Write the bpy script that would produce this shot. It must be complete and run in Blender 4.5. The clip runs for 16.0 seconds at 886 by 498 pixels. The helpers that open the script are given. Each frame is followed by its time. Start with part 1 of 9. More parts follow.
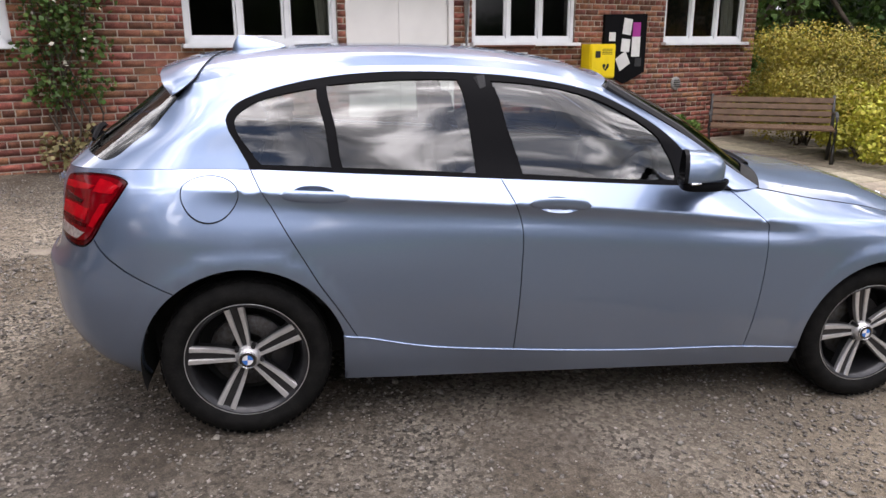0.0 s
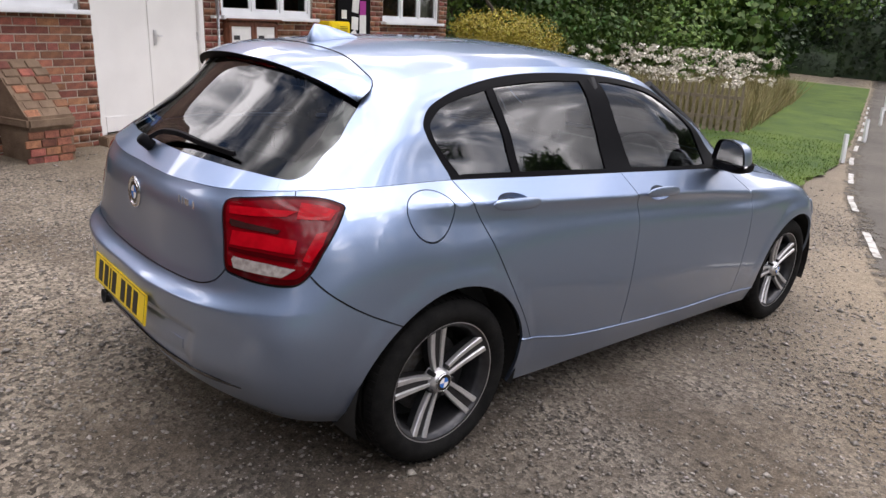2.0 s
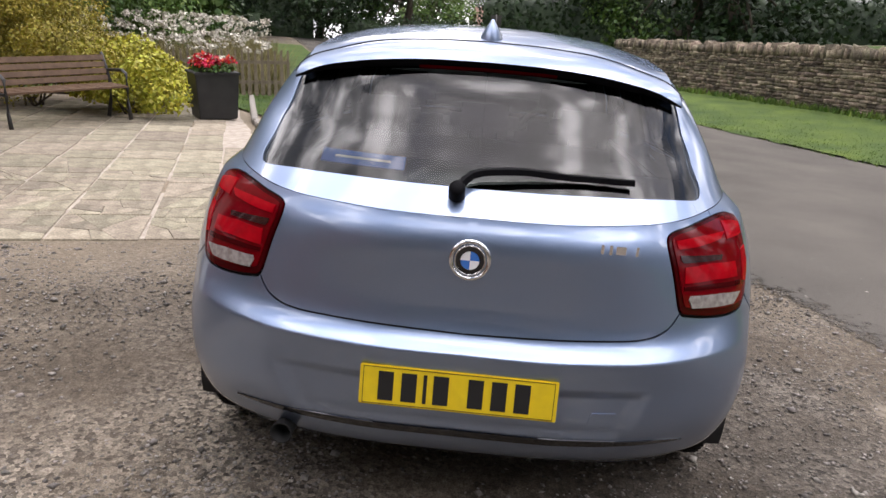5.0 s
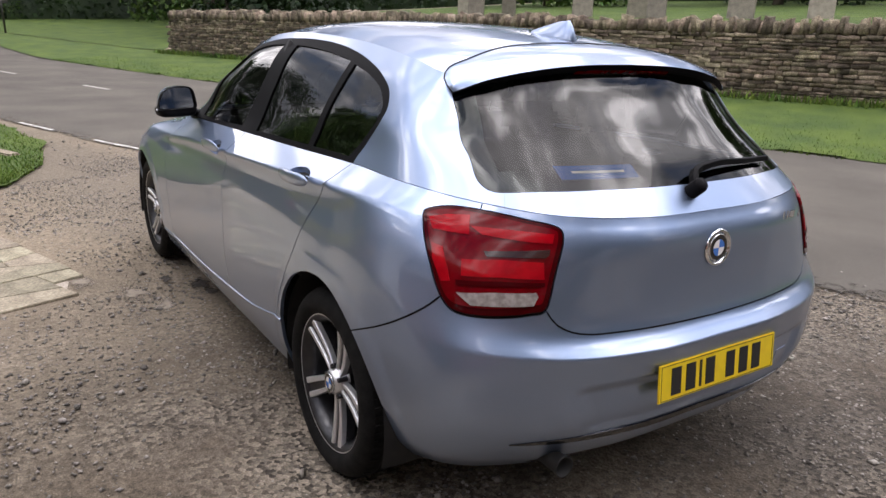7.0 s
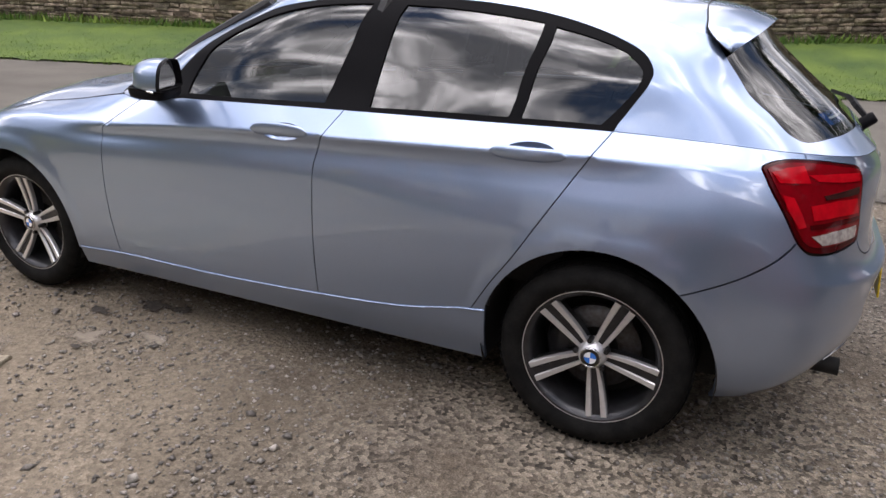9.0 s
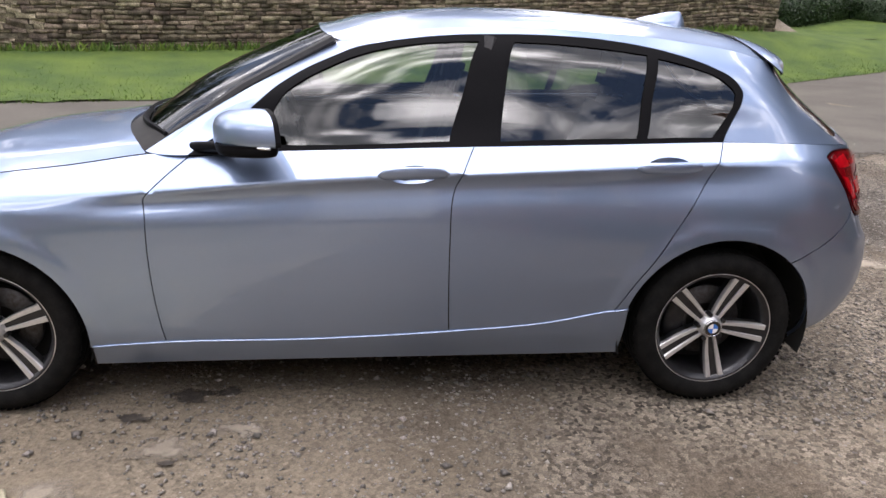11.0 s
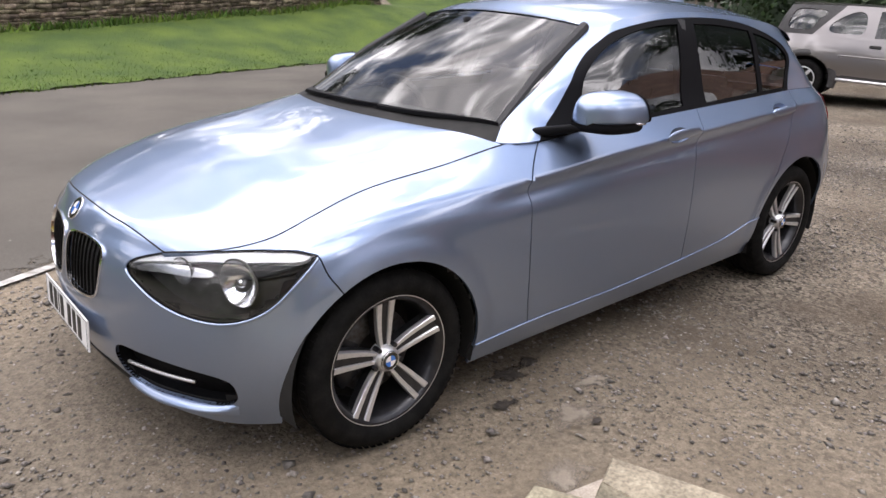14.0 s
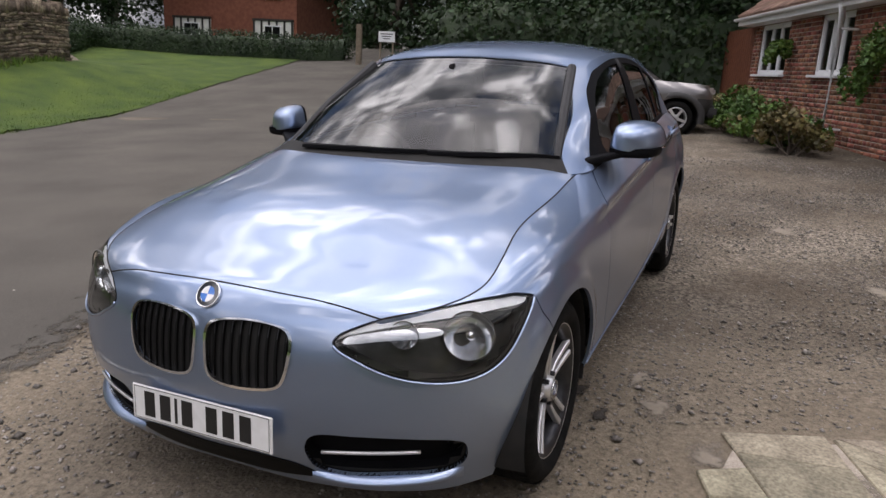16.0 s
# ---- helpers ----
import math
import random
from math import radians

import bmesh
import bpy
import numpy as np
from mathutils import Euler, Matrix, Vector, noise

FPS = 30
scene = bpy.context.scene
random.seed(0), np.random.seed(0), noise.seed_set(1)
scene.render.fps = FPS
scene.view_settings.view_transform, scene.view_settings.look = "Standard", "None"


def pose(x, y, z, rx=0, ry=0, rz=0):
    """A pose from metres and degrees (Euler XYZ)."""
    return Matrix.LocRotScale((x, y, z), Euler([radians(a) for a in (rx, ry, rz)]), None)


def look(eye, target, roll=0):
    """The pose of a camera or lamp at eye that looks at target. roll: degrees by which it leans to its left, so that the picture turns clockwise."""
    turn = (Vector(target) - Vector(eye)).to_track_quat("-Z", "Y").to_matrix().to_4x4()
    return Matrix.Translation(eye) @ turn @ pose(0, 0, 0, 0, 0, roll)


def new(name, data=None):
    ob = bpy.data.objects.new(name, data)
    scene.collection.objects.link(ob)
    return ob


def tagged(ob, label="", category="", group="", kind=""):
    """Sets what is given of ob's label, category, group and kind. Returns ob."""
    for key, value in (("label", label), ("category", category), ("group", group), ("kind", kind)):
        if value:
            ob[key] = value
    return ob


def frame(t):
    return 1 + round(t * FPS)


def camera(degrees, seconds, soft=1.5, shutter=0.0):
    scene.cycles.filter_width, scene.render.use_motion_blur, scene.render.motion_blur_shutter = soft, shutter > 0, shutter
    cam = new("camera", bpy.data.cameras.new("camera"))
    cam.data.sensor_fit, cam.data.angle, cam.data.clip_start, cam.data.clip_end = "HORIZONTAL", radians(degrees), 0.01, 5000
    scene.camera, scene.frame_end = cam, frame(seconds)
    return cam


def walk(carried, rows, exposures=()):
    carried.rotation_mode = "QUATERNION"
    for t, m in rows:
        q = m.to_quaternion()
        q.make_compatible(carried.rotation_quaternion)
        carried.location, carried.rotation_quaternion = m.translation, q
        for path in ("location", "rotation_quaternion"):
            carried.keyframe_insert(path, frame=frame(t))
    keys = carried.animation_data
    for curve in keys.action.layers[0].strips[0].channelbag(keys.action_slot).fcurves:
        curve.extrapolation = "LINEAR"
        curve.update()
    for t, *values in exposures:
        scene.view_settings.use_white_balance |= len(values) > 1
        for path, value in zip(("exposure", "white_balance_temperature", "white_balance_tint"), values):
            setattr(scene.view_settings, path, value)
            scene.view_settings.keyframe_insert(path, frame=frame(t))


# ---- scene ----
cam = camera(63.2, 16.0)
PATH = [
    (0, (-1.047, -3.484, 1.477), (-0.705, -1.589, 0.936), -0.35),
    (0.5, (-1.579, -3.317, 1.485), (-1.040, -1.482, 0.900), 1.21),
    (1, (-2.027, -3.076, 1.485), (-1.306, -1.297, 0.924), 1.35),
    (1.5, (-2.467, -2.833, 1.525), (-1.524, -1.167, 0.947), 2.19),
    (2, (-2.890, -2.572, 1.562), (-1.615, -1.154, 0.960), 2.55),
    (2.5, (-3.177, -2.216, 1.546), (-1.738, -0.973, 0.925), -0.02),
    (3, (-3.491, -1.816, 1.553), (-1.917, -0.738, 0.953), 0.70),
    (3.5, (-3.680, -1.417, 1.557), (-1.978, -0.584, 0.919), 1.69),
    (4, (-3.771, -1.004, 1.578), (-1.978, -0.377, 0.952), 1.00),
    (4.2, (-3.821, -0.812, 1.561), (-2.000, -0.274, 0.933), 0.63),
    (6.3, (-3.581, 1.063, 1.589), (-1.794, 0.424, 0.956), 0.85),
    (6.5, (-3.487, 1.233, 1.604), (-1.747, 0.494, 0.950), -1.01),
    (7, (-3.260, 1.687, 1.608), (-1.683, 0.656, 0.938), 1.96),
    (7.5, (-2.972, 2.036, 1.620), (-1.593, 0.757, 0.938), 2.61),
    (8, (-2.571, 2.386, 1.632), (-1.364, 0.952, 0.934), 2.06),
    (8.5, (-2.179, 2.689, 1.611), (-1.253, 1.066, 0.897), 3.12),
    (9, (-1.706, 2.894, 1.585), (-0.950, 1.211, 0.813), 3.48),
    (9.2, (-1.563, 2.969, 1.528), (-0.897, 1.212, 0.841), 5.35),
    (11.3, (0.342, 3.272, 1.592), (0.048, 1.422, 0.894), 4.83),
    (11.5, (0.549, 3.237, 1.590), (0.214, 1.384, 0.915), 5.40),
    (12, (1.048, 3.179, 1.543), (0.550, 1.377, 0.831), 6.93),
    (12.5, (1.554, 3.086, 1.520), (0.881, 1.367, 0.751), 5.88),
    (13, (1.906, 2.894, 1.493), (1.040, 1.236, 0.784), 4.94),
    (13.5, (2.287, 2.700, 1.467), (1.202, 1.146, 0.829), 6.31),
    (14, (2.657, 2.498, 1.433), (1.399, 1.094, 0.765), 5.09),
    (14.5, (2.931, 2.261, 1.409), (1.521, 0.983, 0.793), 5.74),
    (15, (3.225, 2.033, 1.375), (1.682, 0.927, 0.746), 4.01),
    (15.5, (3.397, 1.724, 1.320), (1.765, 0.755, 0.692), 2.88),
    (16, (3.586, 1.374, 1.323), (1.810, 0.596, 0.833), 3.16),
]
EXPOSE = [(0.0, 0.40), (2.5, 0.30), (4.0, 0.38), (6.5, 0.28), (7.5, 0.36), (9.2, 0.42), (11.3, 0.58), (12.5, 0.62), (14.0, 0.42), (15.0, 0.14), (16.0, -0.25)]
walk(cam, [(t, look(eye, target, roll)) for t, eye, target, roll in PATH], [(t, e, 6420, 18) for t, e in EXPOSE])

# ---- light ----
world = bpy.data.worlds.new("sky")
scene.world = world
world.use_nodes = True
wn, wl = world.node_tree.nodes, world.node_tree.links
wn.clear()
w_out = wn.new("ShaderNodeOutputWorld")
w_bg = wn.new("ShaderNodeBackground")
w_sky = wn.new("ShaderNodeTexSky")
w_sky.sky_type, w_sky.sun_disc = "NISHITA", False
w_sky.sun_elevation, w_sky.sun_rotation = radians(72), radians(153)
w_tc = wn.new("ShaderNodeTexCoord")
w_map = wn.new("ShaderNodeMapping")
w_map.inputs["Scale"].default_value = (1.0, 1.0, 1.5)
w_noise = wn.new("ShaderNodeTexNoise")
w_noise.inputs["Scale"].default_value, w_noise.inputs["Detail"].default_value = 3.4, 9.0
w_noise.inputs["Roughness"].default_value = 0.58
w_ramp = wn.new("ShaderNodeValToRGB")
w_ramp.color_ramp.elements[0].position, w_ramp.color_ramp.elements[1].position = 0.37, 0.52
w_noise2 = wn.new("ShaderNodeTexNoise")
w_noise2.inputs["Scale"].default_value, w_noise2.inputs["Detail"].default_value = 5.2, 8.0
w_shade = wn.new("ShaderNodeValToRGB")
w_shade.color_ramp.elements[0].position, w_shade.color_ramp.elements[1].position = 0.39, 0.65
w_shade.color_ramp.elements[0].color = (4.5, 4.7, 5.0, 1)
w_shade.color_ramp.elements[1].color = (46.0, 45.6, 44.8, 1)
w_mid = w_shade.color_ramp.elements.new(0.52)
w_mid.color = (13.0, 13.0, 13.0, 1)
w_mix = wn.new("ShaderNodeMix")
w_mix.data_type = "RGBA"
wl.new(w_tc.outputs["Generated"], w_map.inputs["Vector"])
wl.new(w_map.outputs["Vector"], w_noise.inputs["Vector"])
wl.new(w_map.outputs["Vector"], w_noise2.inputs["Vector"])
wl.new(w_noise.outputs["Fac"], w_ramp.inputs["Fac"])
wl.new(w_noise2.outputs["Fac"], w_shade.inputs["Fac"])
wl.new(w_ramp.outputs["Color"], w_mix.inputs["Factor"])
wl.new(w_sky.outputs["Color"], w_mix.inputs["A"])
wl.new(w_shade.outputs["Color"], w_mix.inputs["B"])
# cloud cover is brighter overhead than near the horizon
w_sep = wn.new("ShaderNodeSeparateXYZ")
w_rise = wn.new("ShaderNodeMapRange")
w_rise.inputs["From Min"].default_value, w_rise.inputs["From Max"].default_value = 0.0, 1.0
w_rise.inputs["To Min"].default_value, w_rise.inputs["To Max"].default_value = 0.55, 1.60
w_over = wn.new("ShaderNodeMix")
w_over.data_type, w_over.blend_type = "RGBA", "MULTIPLY"
w_over.inputs["Factor"].default_value = 1.0
wl.new(w_tc.outputs["Generated"], w_sep.inputs["Vector"])
wl.new(w_sep.outputs["Z"], w_rise.inputs["Value"])
wl.new(w_mix.outputs["Result"], w_over.inputs["A"])
wl.new(w_rise.outputs["Result"], w_over.inputs["B"])
wl.new(w_over.outputs["Result"], w_bg.inputs["Color"])
w_bg.inputs["Strength"].default_value = 0.1
wl.new(w_bg.outputs["Background"], w_out.inputs["Surface"])
sun = new("sun", bpy.data.lights.new("sun", "SUN"))
sun.data.energy, sun.data.angle, sun.data.color = 1.2, radians(70), (1.0, 0.95, 0.88)
sun.matrix_world = look((1.6, -3.2, 12), (0, 0, 0))

# ---- materials ----
def mat(name, col, col2=None, scale=12.0, rough=0.6, metal=0.0, bump=0.0, bscale=60.0, detail=6.0, coat=0.0, spec=0.5, lo=0.35, hi=0.65, fine=0.0, fscale=180.0, rvar=0.0):
    """Principled surface: two colours mixed by noise, finer speckle, relief."""
    m = bpy.data.materials.new(name)
    m.use_nodes = True
    nt = m.node_tree
    b = nt.nodes["Principled BSDF"]
    b.inputs["Base Color"].default_value = (*col, 1)
    b.inputs["Roughness"].default_value, b.inputs["Metallic"].default_value = rough, metal
    b.inputs["Coat Weight"].default_value, b.inputs["Coat Roughness"].default_value = coat, 0.03
    b.inputs["Specular IOR Level"].default_value = spec
    tc = nt.nodes.new("ShaderNodeTexCoord")
    out = None
    if col2 is not None:
        n = nt.nodes.new("ShaderNodeTexNoise")
        n.inputs["Scale"].default_value, n.inputs["Detail"].default_value = scale, detail
        nt.links.new(tc.outputs["Object"], n.inputs["Vector"])
        r = nt.nodes.new("ShaderNodeValToRGB")
        r.color_ramp.elements[0].position, r.color_ramp.elements[1].position = lo, hi
        r.color_ramp.elements[0].color, r.color_ramp.elements[1].color = (*col, 1), (*col2, 1)
        nt.links.new(n.outputs["Fac"], r.inputs["Fac"])
        out = r.outputs["Color"]
        if rvar:
            mr = nt.nodes.new("ShaderNodeMapRange")
            mr.inputs["To Min"].default_value, mr.inputs["To Max"].default_value = rough - rvar, rough + rvar
            nt.links.new(n.outputs["Fac"], mr.inputs["Value"])
            nt.links.new(mr.outputs["Result"], b.inputs["Roughness"])
    if fine:
        n2 = nt.nodes.new("ShaderNodeTexNoise")
        n2.inputs["Scale"].default_value, n2.inputs["Detail"].default_value = fscale, 3.0
        nt.links.new(tc.outputs["Object"], n2.inputs["Vector"])
        mr = nt.nodes.new("ShaderNodeMapRange")
        mr.inputs["From Min"].default_value, mr.inputs["From Max"].default_value = 0.3, 0.7
        mr.inputs["To Min"].default_value, mr.inputs["To Max"].default_value = 1 - fine, 1 + fine
        nt.links.new(n2.outputs["Fac"], mr.inputs["Value"])
        mx = nt.nodes.new("ShaderNodeMix")
        mx.data_type, mx.blend_type = "RGBA", "MULTIPLY"
        mx.inputs["Factor"].default_value = 1.0
        if out is None:
            mx.inputs["A"].default_value = (*col, 1)
        else:
            nt.links.new(out, mx.inputs["A"])
        nt.links.new(mr.outputs["Result"], mx.inputs["B"])
        out = mx.outputs["Result"]
    if out is not None:
        nt.links.new(out, b.inputs["Base Color"])
    if bump:
        n3 = nt.nodes.new("ShaderNodeTexNoise")
        n3.inputs["Scale"].default_value, n3.inputs["Detail"].default_value = bscale, 5.0
        nt.links.new(tc.outputs["Object"], n3.inputs["Vector"])
        bp = nt.nodes.new("ShaderNodeBump")
        bp.inputs["Strength"].default_value, bp.inputs["Distance"].default_value = bump, 0.01
        nt.links.new(n3.outputs["Fac"], bp.inputs["Height"])
        nt.links.new(bp.outputs["Normal"], b.inputs["Normal"])
    return m


def vary(m, amount=0.25, hue=0.0, island=False):
    """Lets each object (or each island of one mesh) of material m differ a little in value."""
    nt = m.node_tree
    b = nt.nodes["Principled BSDF"]
    src = b.inputs["Base Color"].links[0].from_socket if b.inputs["Base Color"].links else None
    rnd = nt.nodes.new("ShaderNodeNewGeometry").outputs["Random Per Island"] if island else nt.nodes.new("ShaderNodeObjectInfo").outputs["Random"]
    mr = nt.nodes.new("ShaderNodeMapRange")
    mr.inputs["To Min"].default_value, mr.inputs["To Max"].default_value = 1 - amount, 1 + amount
    nt.links.new(rnd, mr.inputs["Value"])
    hs = nt.nodes.new("ShaderNodeHueSaturation")
    nt.links.new(mr.outputs["Result"], hs.inputs["Value"])
    if hue:
        mh = nt.nodes.new("ShaderNodeMapRange")
        mh.inputs["To Min"].default_value, mh.inputs["To Max"].default_value = 0.5 - hue, 0.5 + hue
        ml = nt.nodes.new("ShaderNodeMath")
        ml.operation = "FRACT"
        mm = nt.nodes.new("ShaderNodeMath")
        mm.operation = "MULTIPLY"
        mm.inputs[1].default_value = 7.31
        nt.links.new(rnd, mm.inputs[0])
        nt.links.new(mm.outputs[0], ml.inputs[0])
        nt.links.new(ml.outputs[0], mh.inputs["Value"])
        nt.links.new(mh.outputs["Result"], hs.inputs["Hue"])
    if src:
        nt.links.new(src, hs.inputs["Color"])
    else:
        hs.inputs["Color"].default_value = b.inputs["Base Color"].default_value
    nt.links.new(hs.outputs["Color"], b.inputs["Base Color"])
    return m


def glass(name, col, rough=0.0, ior=1.45):
    """A thin pane: tinted see-through with a mirror-like surface by Fresnel."""
    m = bpy.data.materials.new(name)
    m.use_nodes = True
    nt = m.node_tree
    nt.nodes.clear()
    o = nt.nodes.new("ShaderNodeOutputMaterial")
    tr = nt.nodes.new("ShaderNodeBsdfTransparent")
    tr.inputs["Color"].default_value = (*col, 1)
    gl = nt.nodes.new("ShaderNodeBsdfGlossy")
    gl.inputs["Roughness"].default_value = rough
    fr = nt.nodes.new("ShaderNodeFresnel")
    fr.inputs["IOR"].default_value = ior
    mx = nt.nodes.new("ShaderNodeMixShader")
    nt.links.new(fr.outputs["Fac"], mx.inputs["Fac"])
    nt.links.new(tr.outputs["BSDF"], mx.inputs[1])
    nt.links.new(gl.outputs["BSDF"], mx.inputs[2])
    nt.links.new(mx.outputs["Shader"], o.inputs["Surface"])
    return m


M_PAINT = mat("metallic_blue_paint", (0.248, 0.324, 0.474), (0.28, 0.357, 0.51), 900, 0.41, 0.97, coat=1.0, fine=0.10, fscale=1400)
M_PAINT.node_tree.nodes["Principled BSDF"].inputs["Coat IOR"].default_value = 1.75
M_BLACK = mat("satin_black_trim", (0.007, 0.007, 0.008), rough=0.5, spec=0.04, fine=0.15, fscale=300)
M_GLOSSBLACK = mat("gloss_black", (0.008, 0.008, 0.009), rough=0.08, coat=0.5)
M_SLAT = mat("matt_black_slat", (0.004, 0.004, 0.004), rough=0.55, spec=0.12)
M_SHELL = mat("underbody_black", (0.006, 0.006, 0.006), (0.012, 0.011, 0.010), 20, 0.8)
M_RUBBER = mat("tyre_rubber", (0.005, 0.005, 0.005), (0.011, 0.0105, 0.010), 22, 0.8, spec=0.12, bump=0.15, bscale=220, fine=0.2, fscale=120)
M_RIMFACE = mat("machined_alloy", (0.74, 0.73, 0.74), (0.66, 0.66, 0.67), 60, 0.40, 0.8)
M_RIMDARK = mat("dark_grey_alloy", (0.022, 0.022, 0.025), (0.034, 0.034, 0.037), 30, 0.4, 0.6, coat=0.3)
M_CHROME = mat("chrome", (0.82, 0.82, 0.84), rough=0.09, metal=1.0)
M_RED = mat("red_lens", (0.11, 0.001, 0.003), (0.14, 0.001, 0.004), 40, 0.06, spec=0.25)
M_REDGLOW = mat("bright_red_lens", (0.36, 0.003, 0.008), (0.27, 0.002, 0.006), 30, 0.08, spec=0.2)
M_REDDARK = mat("dark_red_lens", (0.045, 0.001, 0.002), rough=0.08, spec=0.16)
M_CLEARLENS = mat("smoked_clear_lens", (0.20, 0.17, 0.16), (0.34, 0.31, 0.29), 60, 0.12, coat=0.4)
M_SMOKE = mat("smoked_dark_lens", (0.03, 0.008, 0.008), rough=0.1, coat=0.3)
M_YELLOW = mat("yellow_plate", (0.80, 0.58, 0.01), (0.74, 0.53, 0.012), 30, 0.35)
M_WHITEPLATE = mat("white_plate", (0.80, 0.80, 0.80), (0.74, 0.74, 0.73), 30, 0.35)
M_INK = mat("black_ink", (0.012, 0.012, 0.012), rough=0.5)
M_BADGEBLUE = mat("enamel_blue", (0.03, 0.16, 0.55), rough=0.15, coat=1.0)
M_BADGEWHITE = mat("enamel_white", (0.8, 0.8, 0.8), rough=0.15, coat=1.0)
M_SEAT = mat("dark_cloth", (0.022, 0.022, 0.025), (0.035, 0.035, 0.038), 90, 0.9, bump=0.2, bscale=400)
M_DASH = mat("dark_soft_plastic", (0.018, 0.018, 0.02), (0.026, 0.026, 0.028), 80, 0.7)
M_GLASS = glass("tinted_glass", (0.72, 0.78, 0.76), 0.0, 1.95)
M_GLASSDARK = glass("privacy_glass", (0.62, 0.68, 0.66), 0.0, 2.0)
M_REARGLASS = glass("rear_screen_glass", (0.50, 0.55, 0.53), 0.0, 1.55)
M_SCREEN = glass("windscreen_glass", (0.78, 0.82, 0.80), 0.0, 1.75)
M_LAMPGREY = mat("dark_lamp_plastic", (0.045, 0.043, 0.038), (0.062, 0.060, 0.054), 30, 0.4)
M_LAMPCHROME = mat("lamp_chrome", (0.62, 0.62, 0.62), (0.50, 0.50, 0.50), 30, 0.22, 0.9)
M_REFLECTOR = mat("lamp_reflector", (0.85, 0.85, 0.86), rough=0.14, metal=0.95)
# silver brow coloured plain white, with the reflected sky put into the base
M_BROW = mat("sky_white_brow", (0.90, 0.90, 0.90), (0.84, 0.84, 0.85), 40, 0.35, 0.0)
M_LENS = glass("lamp_lens", (0.96, 0.97, 0.98))
M_STEEL = mat("brake_steel", (0.10, 0.10, 0.10), (0.06, 0.05, 0.045), 60, 0.5, 0.7)
M_MIRROR = mat("mirror_glass", (0.75, 0.76, 0.78), rough=0.02, metal=1.0)
M_HEADLINER = mat("pale_headliner", (0.30, 0.30, 0.29), (0.34, 0.34, 0.33), 50, 0.9)

# ---- building tools ----
from mathutils.geometry import delaunay_2d_cdt


def mesh_ob(name, verts, faces, material, parent=None, label="", smooth=False, normals=None):
    me = bpy.data.meshes.new(name)
    me.from_pydata([tuple(map(float, v)) for v in verts], [], [tuple(map(int, f)) for f in faces])
    me.materials.append(material)
    if smooth:
        me.shade_smooth()
    if normals is not None:
        me.normals_split_custom_set_from_vertices([tuple(map(float, n)) for n in normals])
    ob = new(name, me)
    if parent is not None:
        ob.parent = parent
    if label:
        ob["label"] = label
    return ob


def part(name, bm, material, parent=None, label="", smooth=False):
    me = bpy.data.meshes.new(name)
    bmesh.ops.recalc_face_normals(bm, faces=bm.faces)
    bm.to_mesh(me)
    bm.free()
    me.materials.append(material)
    if smooth:
        me.shade_smooth()
    ob = new(name, me)
    if parent is not None:
        ob.parent = parent
    if label:
        ob["label"] = label
    return ob


def add_box(bm, c, size, m=None, bevel=0.0):
    """A box of that size about c, bevelled, turned by m."""
    tmp = bmesh.new()
    bmesh.ops.create_cube(tmp, size=1.0, matrix=Matrix.Diagonal((*size, 1)))
    if bevel:
        bmesh.ops.bevel(tmp, geom=tmp.edges[:], offset=bevel, segments=2, affect="EDGES")
    full = Matrix.Translation(c) @ (m if m is not None else Matrix.Identity(4))
    vs = [bm.verts.new(full @ v.co) for v in tmp.verts]
    tmp.verts.index_update()
    for f in tmp.faces:
        bm.faces.new([vs[v.index] for v in f.verts])
    tmp.free()
    return bm


def box_bm(c, size, m=None, bevel=0.0):
    return add_box(bmesh.new(), c, size, m, bevel)


def tube(pts, radii, sides=10, closed=False):
    """Vertices and faces of a tube along pts."""
    pts = [Vector(p) for p in pts]
    n = len(pts)
    radii = radii if hasattr(radii, "__len__") else [radii] * n
    verts, faces = [], []
    for i, p in enumerate(pts):
        a = pts[(i - 1) % n] if closed or i > 0 else p
        b = pts[(i + 1) % n] if closed or i < n - 1 else p
        d = (b - a).normalized()
        q = d.to_track_quat("Z", "Y")
        for k in range(sides):
            t = 2 * math.pi * k / sides
            verts.append(p + q @ Vector((math.cos(t) * radii[i], math.sin(t) * radii[i], 0)))
    for i in range(n if closed else n - 1):
        for k in range(sides):
            j = (i + 1) % n
            faces.append((i * sides + k, i * sides + (k + 1) % sides, j * sides + (k + 1) % sides, j * sides + k))
    if not closed:
        faces.append(tuple(range(sides))[::-1])
        faces.append(tuple(range((n - 1) * sides, n * sides)))
    return verts, faces


def lathe(profile, seg=64, a0=0.0, a1=2 * math.pi, close=False):
    """Turns a profile of (radius, y) about the y axis."""
    full = abs(a1 - a0 - 2 * math.pi) < 1e-6
    cols = seg if full else seg + 1
    verts, faces = [], []
    for i in range(cols):
        a = a0 + (a1 - a0) * i / seg
        for r, y in profile:
            verts.append((r * math.cos(a), y, r * math.sin(a)))
    n = len(profile)
    for i in range(seg):
        j = (i + 1) % cols
        for k in range(n if close else n - 1):
            q = (k + 1) % n
            faces.append((i * n + k, j * n + k, j * n + q, i * n + q))
    return verts, faces


